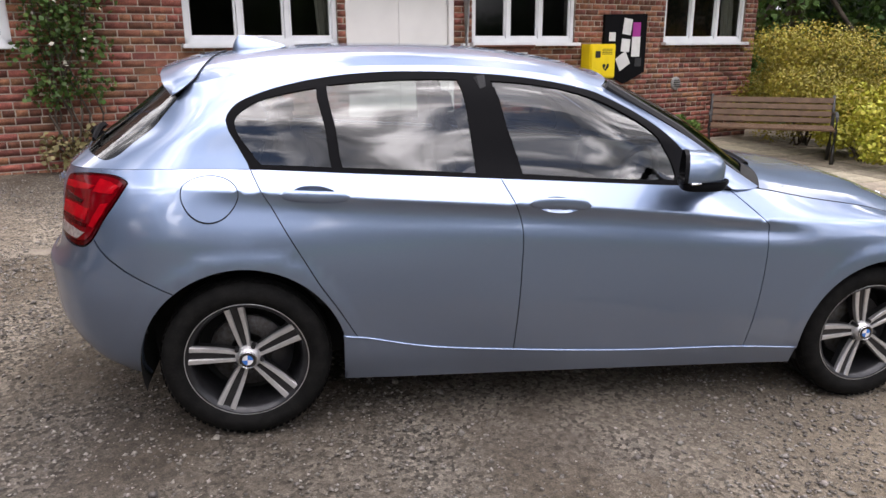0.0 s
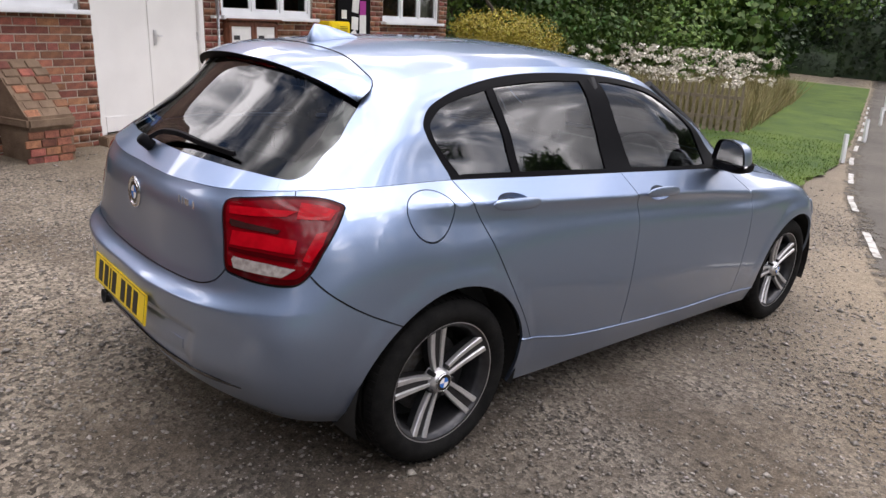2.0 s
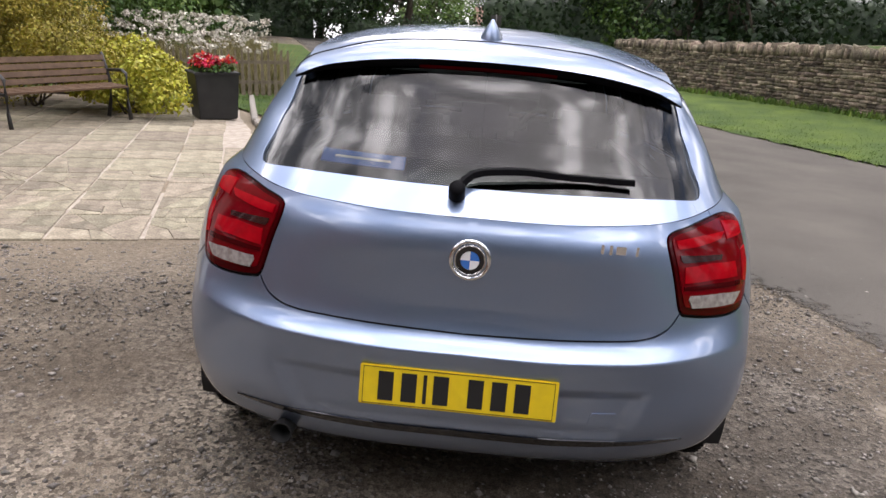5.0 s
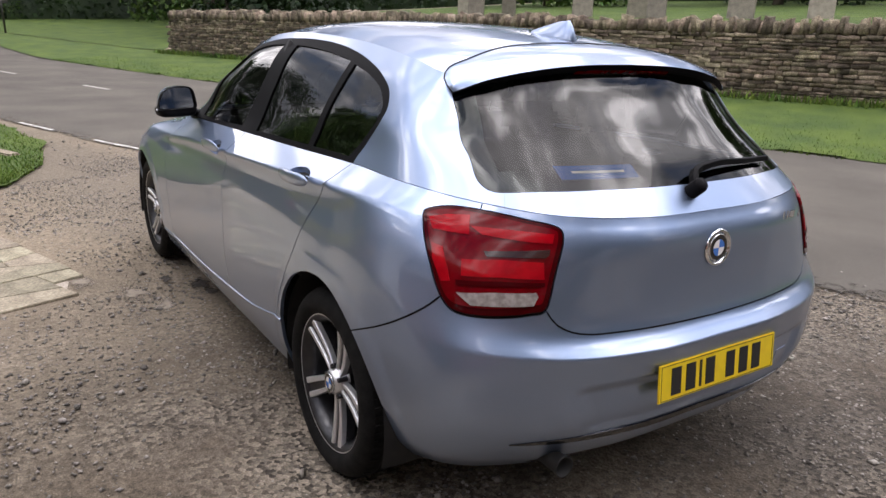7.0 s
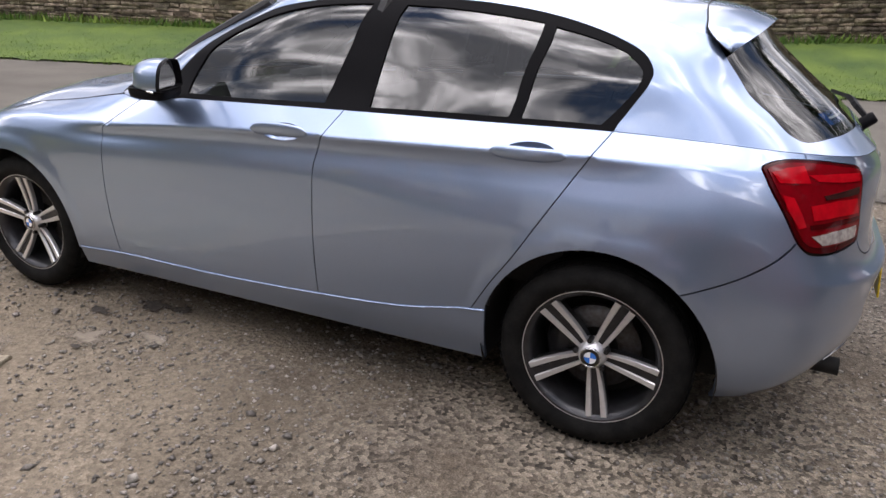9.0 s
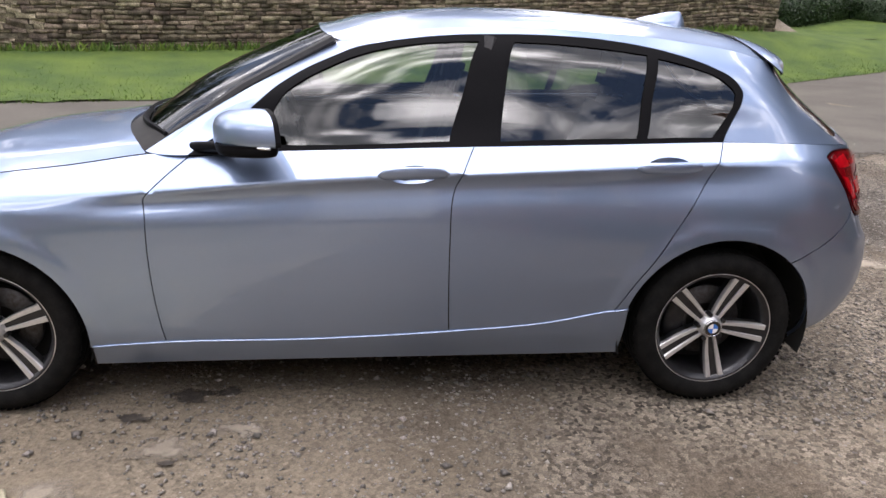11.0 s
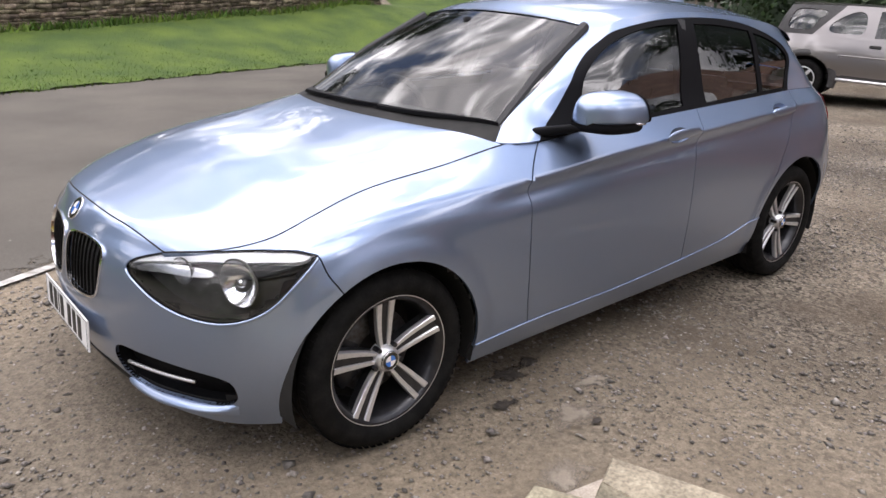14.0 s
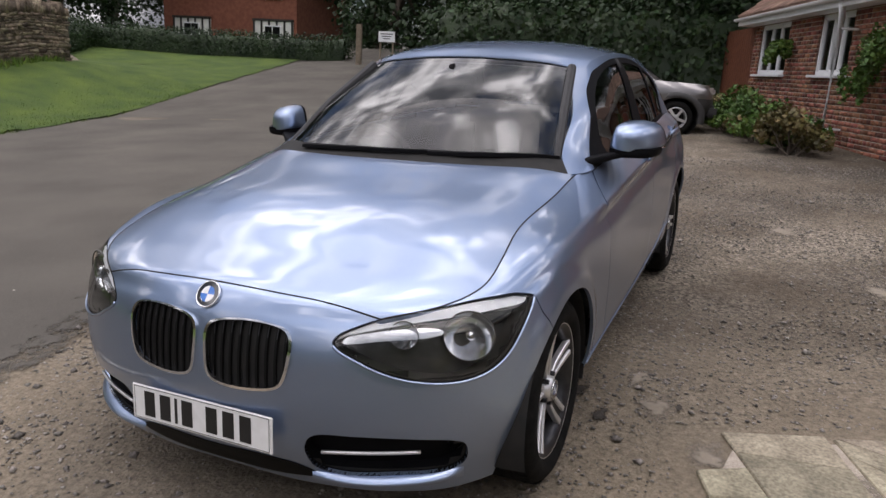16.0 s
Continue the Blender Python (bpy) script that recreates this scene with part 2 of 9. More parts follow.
def hermite(P, knots, xs):
    """Smooth curve through the rows of P at the knots."""
    P, knots, xs = np.asarray(P, float), np.asarray(knots, float), np.asarray(xs, float)
    h = np.diff(knots)
    sl = np.diff(P, axis=0) / h[:, None]
    m = np.empty_like(P)
    m[0], m[-1] = sl[0], sl[-1]
    m[1:-1] = (sl[:-1] * h[1:, None] + sl[1:] * h[:-1, None]) / (h[1:] + h[:-1])[:, None]
    i = np.clip(np.searchsorted(knots, xs, side="right") - 1, 0, len(h) - 1)
    t = ((xs - knots[i]) / h[i])[:, None]
    return ((2 * t**3 - 3 * t**2 + 1) * P[i] + (t**3 - 2 * t**2 + t) * h[i][:, None] * m[i] + (3 * t**2 - 2 * t**3) * P[i + 1] + (t**3 - t**2) * h[i][:, None] * m[i + 1])


def smooth_line(pts, step=0.02):
    """Resamples a smooth line through pts."""
    P = np.asarray(pts, float)
    k = np.r_[0, np.cumsum(np.linalg.norm(np.diff(P, axis=0), axis=1) + 1e-6)]
    return hermite(P, k, np.linspace(0, k[-1], max(2, int(k[-1] / step) + 1)))


def inside(poly, pts):
    """Which pts lie in the polygon."""
    x, y = pts[:, 0], pts[:, 1]
    res = np.zeros(len(pts), bool)
    for (x0, y0), (x1, y1) in zip(poly, np.roll(poly, -1, 0)):
        hit = ((y0 > y) != (y1 > y)) & (x < (x1 - x0) * (y - y0) / (y1 - y0 + 1e-12) + x0)
        res ^= hit
    return res


def offset(poly, d):
    """Moves a closed outline inward by d."""
    P = np.asarray(poly, float)
    area = 0.5 * np.sum(P[:, 0] * np.roll(P[:, 1], -1) - np.roll(P[:, 0], -1) * P[:, 1])
    a, b = np.roll(P, 1, 0), np.roll(P, -1, 0)
    e0, e1 = P - a, b - P
    n0 = np.stack([-e0[:, 1], e0[:, 0]], 1) / (np.linalg.norm(e0, axis=1)[:, None] + 1e-9)
    n1 = np.stack([-e1[:, 1], e1[:, 0]], 1) / (np.linalg.norm(e1, axis=1)[:, None] + 1e-9)
    n = n0 + n1
    n /= np.maximum(np.linalg.norm(n, axis=1), 0.5)[:, None]
    return P + n * d * (1 if area > 0 else -1)


def densify(poly, step=0.02):
    """Closed outline with no side longer than step."""
    out = []
    P = np.asarray(poly, float)
    for p, q in zip(P, np.roll(P, -1, 0)):
        L = np.linalg.norm(q - p)
        if L < 1e-5:
            continue
        n = max(1, int(math.ceil(L / step)))
        out += [p + (q - p) * k / n for k in range(n)]
    return np.array(out)


class Loft:
    """A surface through rings of stations, mirrored at both ends, with optional sharp rings."""

    def __init__(self, net, crease=None):
        net = np.asarray(net, float)
        flip = np.array([1, -1, 1])
        self.P = np.concatenate([net[:, 1:2] * flip, net, net[:, -2:-1] * flip], 1)
        du = np.linalg.norm(np.diff(self.P, axis=1), axis=2).mean(0)
        self.uk = np.r_[0, np.cumsum(du)] - du[0]
        self.U = self.uk[-2]
        dv = np.linalg.norm(np.diff(net, axis=0), axis=2).mean(1)
        self.vk = np.r_[0, np.cumsum(dv)]
        self.V = self.vk[-1]
        self.crease = crease or {}
        us, vs = np.linspace(0, self.U, 420), np.linspace(0, self.V, 130)
        self.gu, self.gv = [a.ravel() for a in np.meshgrid(us, vs)]
        self.G = self(self.gu, self.gv)
        self.du, self.dv = us[1], vs[1]

    def __call__(self, u, v):
        return self.point(u, v)

    def point(self, u, v):
        u, v = np.asarray(u, float), np.asarray(v, float)
        R = np.stack([hermite(row, self.uk, u) for row in self.P])
        vk = self.vk
        h = np.diff(vk)
        sl = np.diff(R, axis=0) / h[:, None, None]
        ml = np.empty_like(R)
        ml[0], ml[-1] = sl[0], sl[-1]
        ml[1:-1] = (sl[:-1] * h[1:, None, None] + sl[1:] * h[:-1, None, None]) / (h[1:] + h[:-1])[:, None, None]
        mr = ml.copy()
        for k, w in self.crease.items():
            ww = np.interp(u, self.uk[1:-1], w)[:, None]
            ml[k] = ml[k] * (1 - ww) + sl[k - 1] * ww
            mr[k] = mr[k] * (1 - ww) + sl[k] * ww
        i = np.clip(np.searchsorted(vk, v, side="right") - 1, 0, len(h) - 1)
        n = np.arange(len(u))
        t, hh = ((v - vk[i]) / h[i])[:, None], h[i][:, None]
        return (2 * t**3 - 3 * t**2 + 1) * R[i, n] + (t**3 - 2 * t**2 + t) * hh * mr[i, n] + (3 * t**2 - 2 * t**3) * R[i + 1, n] + (t**3 - t**2) * hh * ml[i + 1, n]

    def normal(self, u, v):
        e = 1.5e-3
        a = self(u + e, v) - self(u - e, v)
        b = self(u, np.minimum(v + e, self.V)) - self(u, np.maximum(v - e, 0))
        n = np.cross(a, b)
        n /= np.linalg.norm(n, axis=1)[:, None] + 1e-12
        return n

    def find(self, x=None, y=None, z=None, where=None):
        """The (u, v) whose place is nearest to what is given of x, y, z."""
        want = [(k, c) for k, c in enumerate((x, y, z)) if c is not None]
        d = sum((self.G[:, k] - c) ** 2 for k, c in want)
        if where is not None:
            d = np.where(where(self.G), d, 9.0)
        i = int(np.argmin(d))
        u, v, su, sv = self.gu[i], self.gv[i], self.du, self.dv
        for _ in range(3):
            a, b = [q.ravel() for q in np.meshgrid(np.linspace(u - su, u + su, 9), np.linspace(v - sv, v + sv, 9))]
            a, b = np.clip(a, 0, self.U), np.clip(b, 0, self.V)
            p = self(a, b)
            i = int(np.argmin(sum((p[:, k] - c) ** 2 for k, c in want)))
            u, v, su, sv = a[i], b[i], su / 4, sv / 4
        return (float(u), float(v))

    def side(self, pts):
        return [self.find(x=x, z=z, where=lambda G: (G[:, 1] > 0.45) & (G[:, 0] > -1.95) & (G[:, 0] < 1.85)) for x, z in pts]

    def end(self, pts, sign):
        return [self.find(y=abs(y), z=z, where=lambda G: G[:, 0] * sign > 1.4) for y, z in pts]

    def near(self, pts):
        return [self.find(x, y, z) for x, y, z in pts]


def panel_data(surf, outer, holes=(), inset=0.002, flange=0.012, spacing=0.028, lift=0.0, clean=True):
    """Triangulates the outline on the surface; its rim is turned in by flange."""
    on_axis = lambda P: (P[:, 0] < 1e-4) | (P[:, 0] > surf.U - 1e-4)  # noqa: E731
    loops = []
    for n, poly in enumerate([outer, *holes]):
        P = densify(poly, 0.02)
        Q = offset(P, inset if n == 0 else -inset)
        ax = on_axis(P)
        Q[ax, 0] = P[ax, 0]
        Q[:, 0] = np.clip(Q[:, 0], 0, surf.U)
        Q[:, 1] = np.clip(Q[:, 1], 0, surf.V)
        loops.append(Q)
    lo, hi = loops[0].min(0), loops[0].max(0)
    gx, gy = np.meshgrid(np.arange(lo[0], hi[0], spacing), np.arange(lo[1], hi[1], spacing))
    gx = gx + (np.arange(gx.shape[0]) % 2 * spacing / 2)[:, None]
    G = np.stack([gx.ravel(), gy.ravel()], 1)
    keep = inside(loops[0], G)
    for hp in loops[1:]:
        keep &= ~inside(hp, G)
    G = G[keep]
    B = np.concatenate(loops)
    if len(G):
        d = np.concatenate([np.sqrt(((c[:, None] - B[None]) ** 2).sum(-1)).min(1) for c in np.array_split(G, max(1, len(G) // 400))])
        G = G[d > spacing * 0.45]
    pts = np.concatenate([B, G])
    edges, k = [], 0
    for L in loops:
        edges += [(k + i, k + (i + 1) % len(L)) for i in range(len(L))]
        k += len(L)
    vo, _, fo, *_ = delaunay_2d_cdt([Vector(p) for p in pts], edges, [], 0, 1e-6)
    uv = np.array([tuple(v) for v in vo])
    F = np.array([f for f in fo if len(f) == 3])
    cen = uv[F].mean(1)
    ok = inside(loops[0], cen)
    for hp in loops[1:]:
        ok &= ~inside(hp, cen)
    F = F[ok]
    V = surf(uv[:, 0], uv[:, 1])
    N = surf.normal(uv[:, 0], uv[:, 1])
    if (N[:, 1] * V[:, 1]).sum() + (N[:, 0] * (V[:, 0] - 0)).sum() < 0:
        N = -N
    t = np.cross(V[F[:, 1]] - V[F[:, 0]], V[F[:, 2]] - V[F[:, 0]])
    bad = (t * N[F[:, 0]]).sum(1) < 0
    F[bad] = F[bad][:, ::-1]
    V = V + N * lift
    faces, verts, norms = [tuple(f) for f in F], list(V), list(N)
    if flange:
        cnt = {}
        for a, b, c in faces:
            for e in ((a, b), (b, c), (c, a)):
                cnt[e] = cnt.get(e, 0) + 1
        rim = [e for e in cnt if (e[1], e[0]) not in cnt]
        rim = [e for e in rim if not (on_axis(uv[[e[0]]])[0] and on_axis(uv[[e[1]]])[0])]
        for a, b in rim:
            tdir = V[b] - V[a]
            nn = np.cross(tdir, N[a])
            nn /= np.linalg.norm(nn) + 1e-9
            i = len(verts)
            verts += [V[a], V[b], V[b] - N[b] * flange, V[a] - N[a] * flange]
            norms += [nn] * 4
            faces.append((i + 1, i, i + 3, i + 2))
    return np.array(verts), faces, np.array(norms)


def flip_y(data):
    V, F, N = data
    m = np.array([1, -1, 1])
    return V * m, [tuple(f[::-1]) for f in F], N * m


def joined(*datas):
    V, F, N, k = [], [], [], 0
    for v, f, n in datas:
        V.append(v), N.append(n)
        F += [tuple(i + k for i in q) for q in f]
        k += len(v)
    return np.concatenate(V), F, np.concatenate(N)

# ---- the hatchback ----
TILT = Matrix(((0.99916, 0.00068, 0.04094), (0.00068, 0.99946, -0.03295), (-0.04094, 0.03295, 0.99862))).to_4x4()
car = tagged(new("hatchback_car"), "silvery blue metallic five-door hatchback parked on gravel", "car", kind="thing")
car.matrix_world = TILT

# rings of the lower body from the rear centre round the side to the front centre
BODY = [
    [(-1.985, 0, .235), (-1.975, .3, .235), (-1.93, .52, .232), (-1.825, .70, .226), (-1.68, .780, .222), (-1.345, .83, .205), (-.9, .835, .195), (-.3, .835, .19), (.3, .835, .185), (.75, .835, .18), (1.05, .835, .175), (1.345, .83, .17), (1.62, .80, .165), (1.78, .70, .16), (1.91, .52, .165), (1.975, .29, .17), (1.99, 0, .175)],
    [(-2.075, 0, .305), (-2.065, .3, .305), (-2.005, .54, .305), (-1.88, .755, .302), (-1.70, .828, .295), (-1.345, .87, .29), (-.9, .872, .30), (-.3, .872, .29), (.3, .872, .28), (.75, .872, .275), (1.05, .872, .275), (1.345, .868, .275), (1.63, .838, .28), (1.80, .745, .285), (1.95, .55, .285), (2.035, .30, .285), (2.065, 0, .285)],
    [(-2.14, 0, .42), (-2.13, .3, .42), (-2.07, .56, .42), (-1.93, .785, .42), (-1.71, .862, .42), (-1.345, .888, .42), (-.9, .885, .41), (-.3, .885, .40), (.3, .885, .39), (.75, .885, .39), (1.05, .886, .40), (1.345, .888, .42), (1.64, .858, .41), (1.81, .77, .40), (1.965, .56, .40), (2.055, .31, .40), (2.088, 0, .40)],
    [(-2.153, 0, .555), (-2.143, .3, .555), (-2.084, .57, .557), (-1.94, .795, .565), (-1.71, .878, .57), (-1.345, .899, .57), (-.9, .893, .57), (-.3, .892, .56), (.3, .892, .56), (.75, .892, .55), (1.05, .892, .56), (1.345, .896, .57), (1.62, .866, .56), (1.80, .78, .54), (1.96, .56, .53), (2.052, .31, .53), (2.085, 0, .53)],
    [(-2.168, 0, .626), (-2.157, .3, .626), (-2.088, .57, .630), (-1.930, .785, .650), (-1.70, .875, .68), (-1.345, .895, .70), (-.9, .89, .70), (-.3, .89, .69), (.3, .89, .67), (.75, .89, .66), (1.05, .889, .67), (1.345, .889, .68), (1.60, .860, .66), (1.77, .785, .63), (1.945, .56, .62), (2.04, .31, .62), (2.072, 0, .62)],
    [(-2.118, 0, .670), (-2.108, .3, .673), (-2.05, .56, .69), (-1.905, .77, .73), (-1.69, .864, .79), (-1.345, .881, .80), (-.9, .878, .80), (-.3, .884, .79), (.3, .885, .76), (.75, .884, .745), (1.05, .882, .735), (1.345, .876, .738), (1.58, .848, .72), (1.74, .785, .69), (1.925, .56, .67), (2.02, .31, .675), (2.056, 0, .68)],
    [(-2.098, 0, .80), (-2.09, .3, .80), (-2.028, .55, .81), (-1.87, .755, .85), (-1.67, .834, .905), (-1.345, .845, .912), (-.9, .858, .896), (-.3, .867, .873), (.3, .869, .840), (.75, .863, .802), (1.05, .869, .784), (1.345, .857, .784), (1.56, .828, .75), (1.72, .775, .715), (1.90, .555, .70), (1.995, .31, .715), (2.035, 0, .72)],
    [(-2.098, 0, .89), (-2.088, .3, .892), (-2.015, .53, .90), (-1.84, .725, .935), (-1.66, .805, .967), (-1.345, .841, .963), (-.9, .868, .943), (-.3, .882, .913), (.3, .880, .875), (.75, .868, .834), (1.05, .845, .828), (1.345, .826, .822), (1.55, .800, .785), (1.71, .745, .748), (1.893, .545, .718), (1.982, .30, .742), (2.012, 0, .75)],
    [(-2.066, 0, .97), (-2.052, .3, .974), (-1.98, .515, .985), (-1.81, .675, 1.005), (-1.64, .750, 1.02), (-1.345, .766, 1.025), (-.9, .787, 1.015), (-.3, .80, .999), (.3, .79, .976), (.75, .735, .950), (1.05, .718, .900), (1.345, .685, .86), (1.55, .672, .815), (1.70, .655, .765), (1.872, .53, .735), (1.962, .28, .757), (1.988, 0, .768)],
]
SHARP = [0, 0, 0, .5, .85, .95, 1, 1, 1, .9, .35, 0, 0, 0, 0, 0, 0]


class Body(Loft):
    """The lower body with flared lips round the wheel arches."""

    def point(self, u, v):
        P = Loft.point(self, u, v)
        for cx, r0 in ((1.352, .362), (-1.345, .378)):
            r = np.hypot(P[:, 0] - cx, P[:, 2] - .305)
            k = np.clip((r0 + .085 - r) / .055, 0, 1)
            P[:, 1] += .007 * k * k * (3 - 2 * k) * np.clip((P[:, 1] - .6) / .1, 0, 1) * np.clip((P[:, 2] - .25) / .15, 0, 1)
        return P


LOWER = Body(BODY, {7: SHARP, 4: [.95, .95, .92, .6, .15, 0, 0, 0, 0, 0, 0, 0, 0, 0, 0, 0, 0]})
CABIN = [
    BODY[8][:10] + [(.87, .58, .968), (.97, .30, .972), (1.0, 0, .972)],
    [(-1.99, 0, 1.04), (-1.975, .3, 1.04), (-1.91, .50, 1.042), (-1.785, .640, 1.05), (-1.62, .728, 1.065), (-1.345, .748, 1.065), (-.9, .772, 1.055), (-.3, .776, 1.04), (.29, .765, 1.015), (.685, .69, .995), (.82, .565, .99), (.93, .29, .985), (.96, 0, .985)],
    [(-1.82, 0, 1.175), (-1.81, .29, 1.172), (-1.755, .47, 1.165), (-1.66, .605, 1.16), (-1.54, .685, 1.17), (-1.31, .705, 1.185), (-.88, .715, 1.19), (-.32, .715, 1.19), (.17, .705, 1.175), (.44, .645, 1.15), (.555, .525, 1.155), (.66, .27, 1.165), (.69, 0, 1.168)],
    [(-1.695, 0, 1.288), (-1.685, .27, 1.285), (-1.652, .44, 1.273), (-1.580, .588, 1.252), (-1.455, .638, 1.270), (-1.24, .645, 1.295), (-.85, .652, 1.315), (-.35, .652, 1.325), (.03, .64, 1.295), (.235, .588, 1.26), (.33, .475, 1.275), (.40, .245, 1.292), (.425, 0, 1.298)],
    [(-1.645, 0, 1.366), (-1.633, .26, 1.359), (-1.612, .425, 1.338), (-1.543, .563, 1.308), (-1.40, .588, 1.340), (-1.17, .588, 1.372), (-.83, .590, 1.397), (-.4, .590, 1.403), (-.07, .578, 1.372), (.085, .548, 1.338), (.15, .44, 1.358), (.195, .23, 1.378), (.21, 0, 1.385)],
]
UPPER = Loft(CABIN)


def arc(cx, cz, r, a0, a1, n=16):
    return [(cx + r * math.cos(radians(a)), cz + r * math.sin(radians(a))) for a in np.linspace(a0, a1, n)]


def curve(pts, step=0.02):
    return [tuple(p) for p in smooth_line(pts, step)]


def run(*lines):
    out = []
    for ln in lines:
        for p in ln:
            if not out or math.dist(out[-1], p) > 1e-4:
                out.append(tuple(p))
    if math.dist(out[0], out[-1]) < 1e-4:
        out.pop()
    return out


def back(line):
    return list(line)[::-1]


def u_at(surf, k):
    return float(surf.uk[k + 1])


V8 = LOWER.V
L_front_edge = curve(LOWER.side([(.60, .958), (.655, .915), (.715, .862), (.742, .835), (.752, .743), (.753, .66), (.749, .535), (.739, .40), (.722, .285)]))
L_pillar = curve(LOWER.side([(-.382, 1.003), (-.338, .918), (-.306, .84), (-.298, .65), (-.300, .47), (-.306, .318)]))
L_rear_edge = curve(LOWER.side([(-1.315, 1.022), (-1.255, .925), (-1.18, .80), (-1.09, .65), (-1.0, .515), (-.93, .40)]))
L_sill = curve(LOWER.side([(.985, .268), (.722, .285), (.204, .292), (-.306, .318), (-.671, .35), (-.93, .40), (-.985, .408)]))


def cut_line(line, a, b):
    """The stretch of line between the points nearest to a and b."""
    P = np.asarray(line)
    i, j = [int(np.argmin(((P - np.asarray(q)) ** 2).sum(1))) for q in (a, b)]
    mid = [tuple(p) for p in (P[i + 1 : j] if i < j else P[j + 1 : i][::-1])]
    return [tuple(a), *mid, tuple(b)]


def belt(u0, u1, n=30):
    return [(u, V8) for u in np.linspace(u0, u1, n)]


front_arch = LOWER.side(arc(1.352, .305, .362, 198, -12, 40))
rear_arch = LOWER.side(arc(-1.345, .305, .378, 194, -14, 40))
# at their upper ends the door lines meet the belt
L_front_edge[0] = (L_front_edge[0][0], V8)
L_pillar[0] = (L_pillar[0][0], V8)
L_rear_edge[0] = (L_rear_edge[0][0], V8)

front_door = run(L_front_edge, cut_line(L_sill, L_front_edge[-1], L_pillar[-1]), back(L_pillar), belt(L_pillar[0][0], L_front_edge[0][0]))
rear_door = run(L_pillar, cut_line(L_sill, L_pillar[-1], L_rear_edge[-1]), back(L_rear_edge), belt(L_rear_edge[0][0], L_pillar[0][0]))
front_arch_low, rear_arch_low = front_arch[0], rear_arch[-1]
sill_panel = run(L_sill, [LOWER.find(x=-.978, z=.20, where=lambda G: G[:, 1] > .4)], [(u, 0.004) for u in np.linspace(LOWER.side([(-.97, .19)])[0][0], LOWER.side([(.99, .18)])[0][0], 30)])
# lamps
HEAD3 = [(1.600, .842, .730), (1.640, .825, .755), (1.70, .775, .757), (1.80, .67, .748), (1.90, .548, .722), (1.965, .455, .697), (2.004, .402, .652), (1.990, .475, .603), (1.945, .585, .556), (1.87, .70, .541), (1.80, .765, .555), (1.745, .812, .59), (1.68, .838, .652)]
TAIL3 = [(-2.000, .513, .952), (-1.94, .585, .974), (-1.857, .663, .990), (-1.796, .715, .995), (-1.760, .742, .984), (-1.740, .762, .968), (-1.765, .780, .930), (-1.821, .792, .851), (-1.868, .785, .773), (-1.897, .772, .745), (-1.930, .745, .735), (-2.016, .607, .740), (-2.031, .568, .753), (-2.023, .534, .863)]


def closed_smooth(pts, step=0.012):
    P = [*pts[-2:], *pts, *pts[:3]]
    k = np.r_[0, np.cumsum(np.linalg.norm(np.diff(np.array(P), axis=0), axis=1) ** 0.5 + 1e-5)]
    xs = np.linspace(k[2], k[2 + len(pts)], len(pts) * 7, endpoint=False)
    return [tuple(p) for p in hermite(P, k, xs)]


head_uv = closed_smooth(LOWER.near(HEAD3))
tail_uv = closed_smooth(LOWER.near(TAIL3))


def nearest(loop, uv):
    return int(np.argmin(((np.asarray(loop) - np.asarray(uv)) ** 2).sum(1)))


def around(loop, i, j, forward=True):
    n = len(loop)
    out, k = [loop[i]], i
    while k != j:
        k = (k + (1 if forward else -1)) % n
        out.append(loop[k])
    return out


# bumper seams
tail_low = nearest(tail_uv, LOWER.near([(-1.868, .785, .773)])[0])
R_seam = curve([tail_uv[tail_low], *LOWER.side([(-1.80, .705), (-1.71, .65)]), rear_arch[nearest(rear_arch, LOWER.side([(-1.606, .607)])[0])]])
tail_in = nearest(tail_uv, LOWER.near([(-2.031, .568, .753)])[0])
gate_low = curve([tail_uv[tail_in], *LOWER.end([(.548, .718), (.51, .694), (.455, .682), (.383, .678), (.232, .674)], -1), (0.0, LOWER.end([(0, .669)], -1)[0][1])])
r_arch_cut = nearest(rear_arch, R_seam[-1])
rear_bumper = run([(0.0, 0.004)], [(u, 0.004) for u in np.linspace(0, rear_arch[0][0], 40)][1:-1], rear_arch[: r_arch_cut + 1], back(R_seam), around(tail_uv, tail_low, tail_in, True), gate_low)
# quarter panel: door line, sill end, arch, seam, lamp, belt
tail_top = nearest(tail_uv, LOWER.near([(-1.857, .663, .990)])[0])
quarter = run(L_rear_edge, cut_line(L_sill, L_rear_edge[-1], L_sill[-1]), [rear_arch[nearest(rear_arch, L_sill[-1])]], back(rear_arch[r_arch_cut : nearest(rear_arch, L_sill[-1]) + 1]), back(R_seam), around(tail_uv, tail_low, tail_top, False), [(tail_uv[tail_top][0], V8)], belt(tail_uv[tail_top][0], L_rear_edge[0][0]))
gate = run([(0.0, V8)], belt(0, tail_uv[tail_top][0], 20), around(tail_uv, tail_top, tail_in, False), gate_low)
# fender and front bumper
head_tip = nearest(head_uv, LOWER.near([(1.605, .845, .735)])[0])
f_arch_cut = nearest(front_arch, LOWER.side([(1.55, .608)])[0])
F_seam = curve([head_uv[head_tip], *LOWER.side([(1.578, .665)]), front_arch[f_arch_cut]])
head_top = nearest(head_uv, LOWER.near([(1.862, .613, .727)])[0])
head_in = nearest(head_uv, LOWER.near([(1.93, .53, .707)])[0])
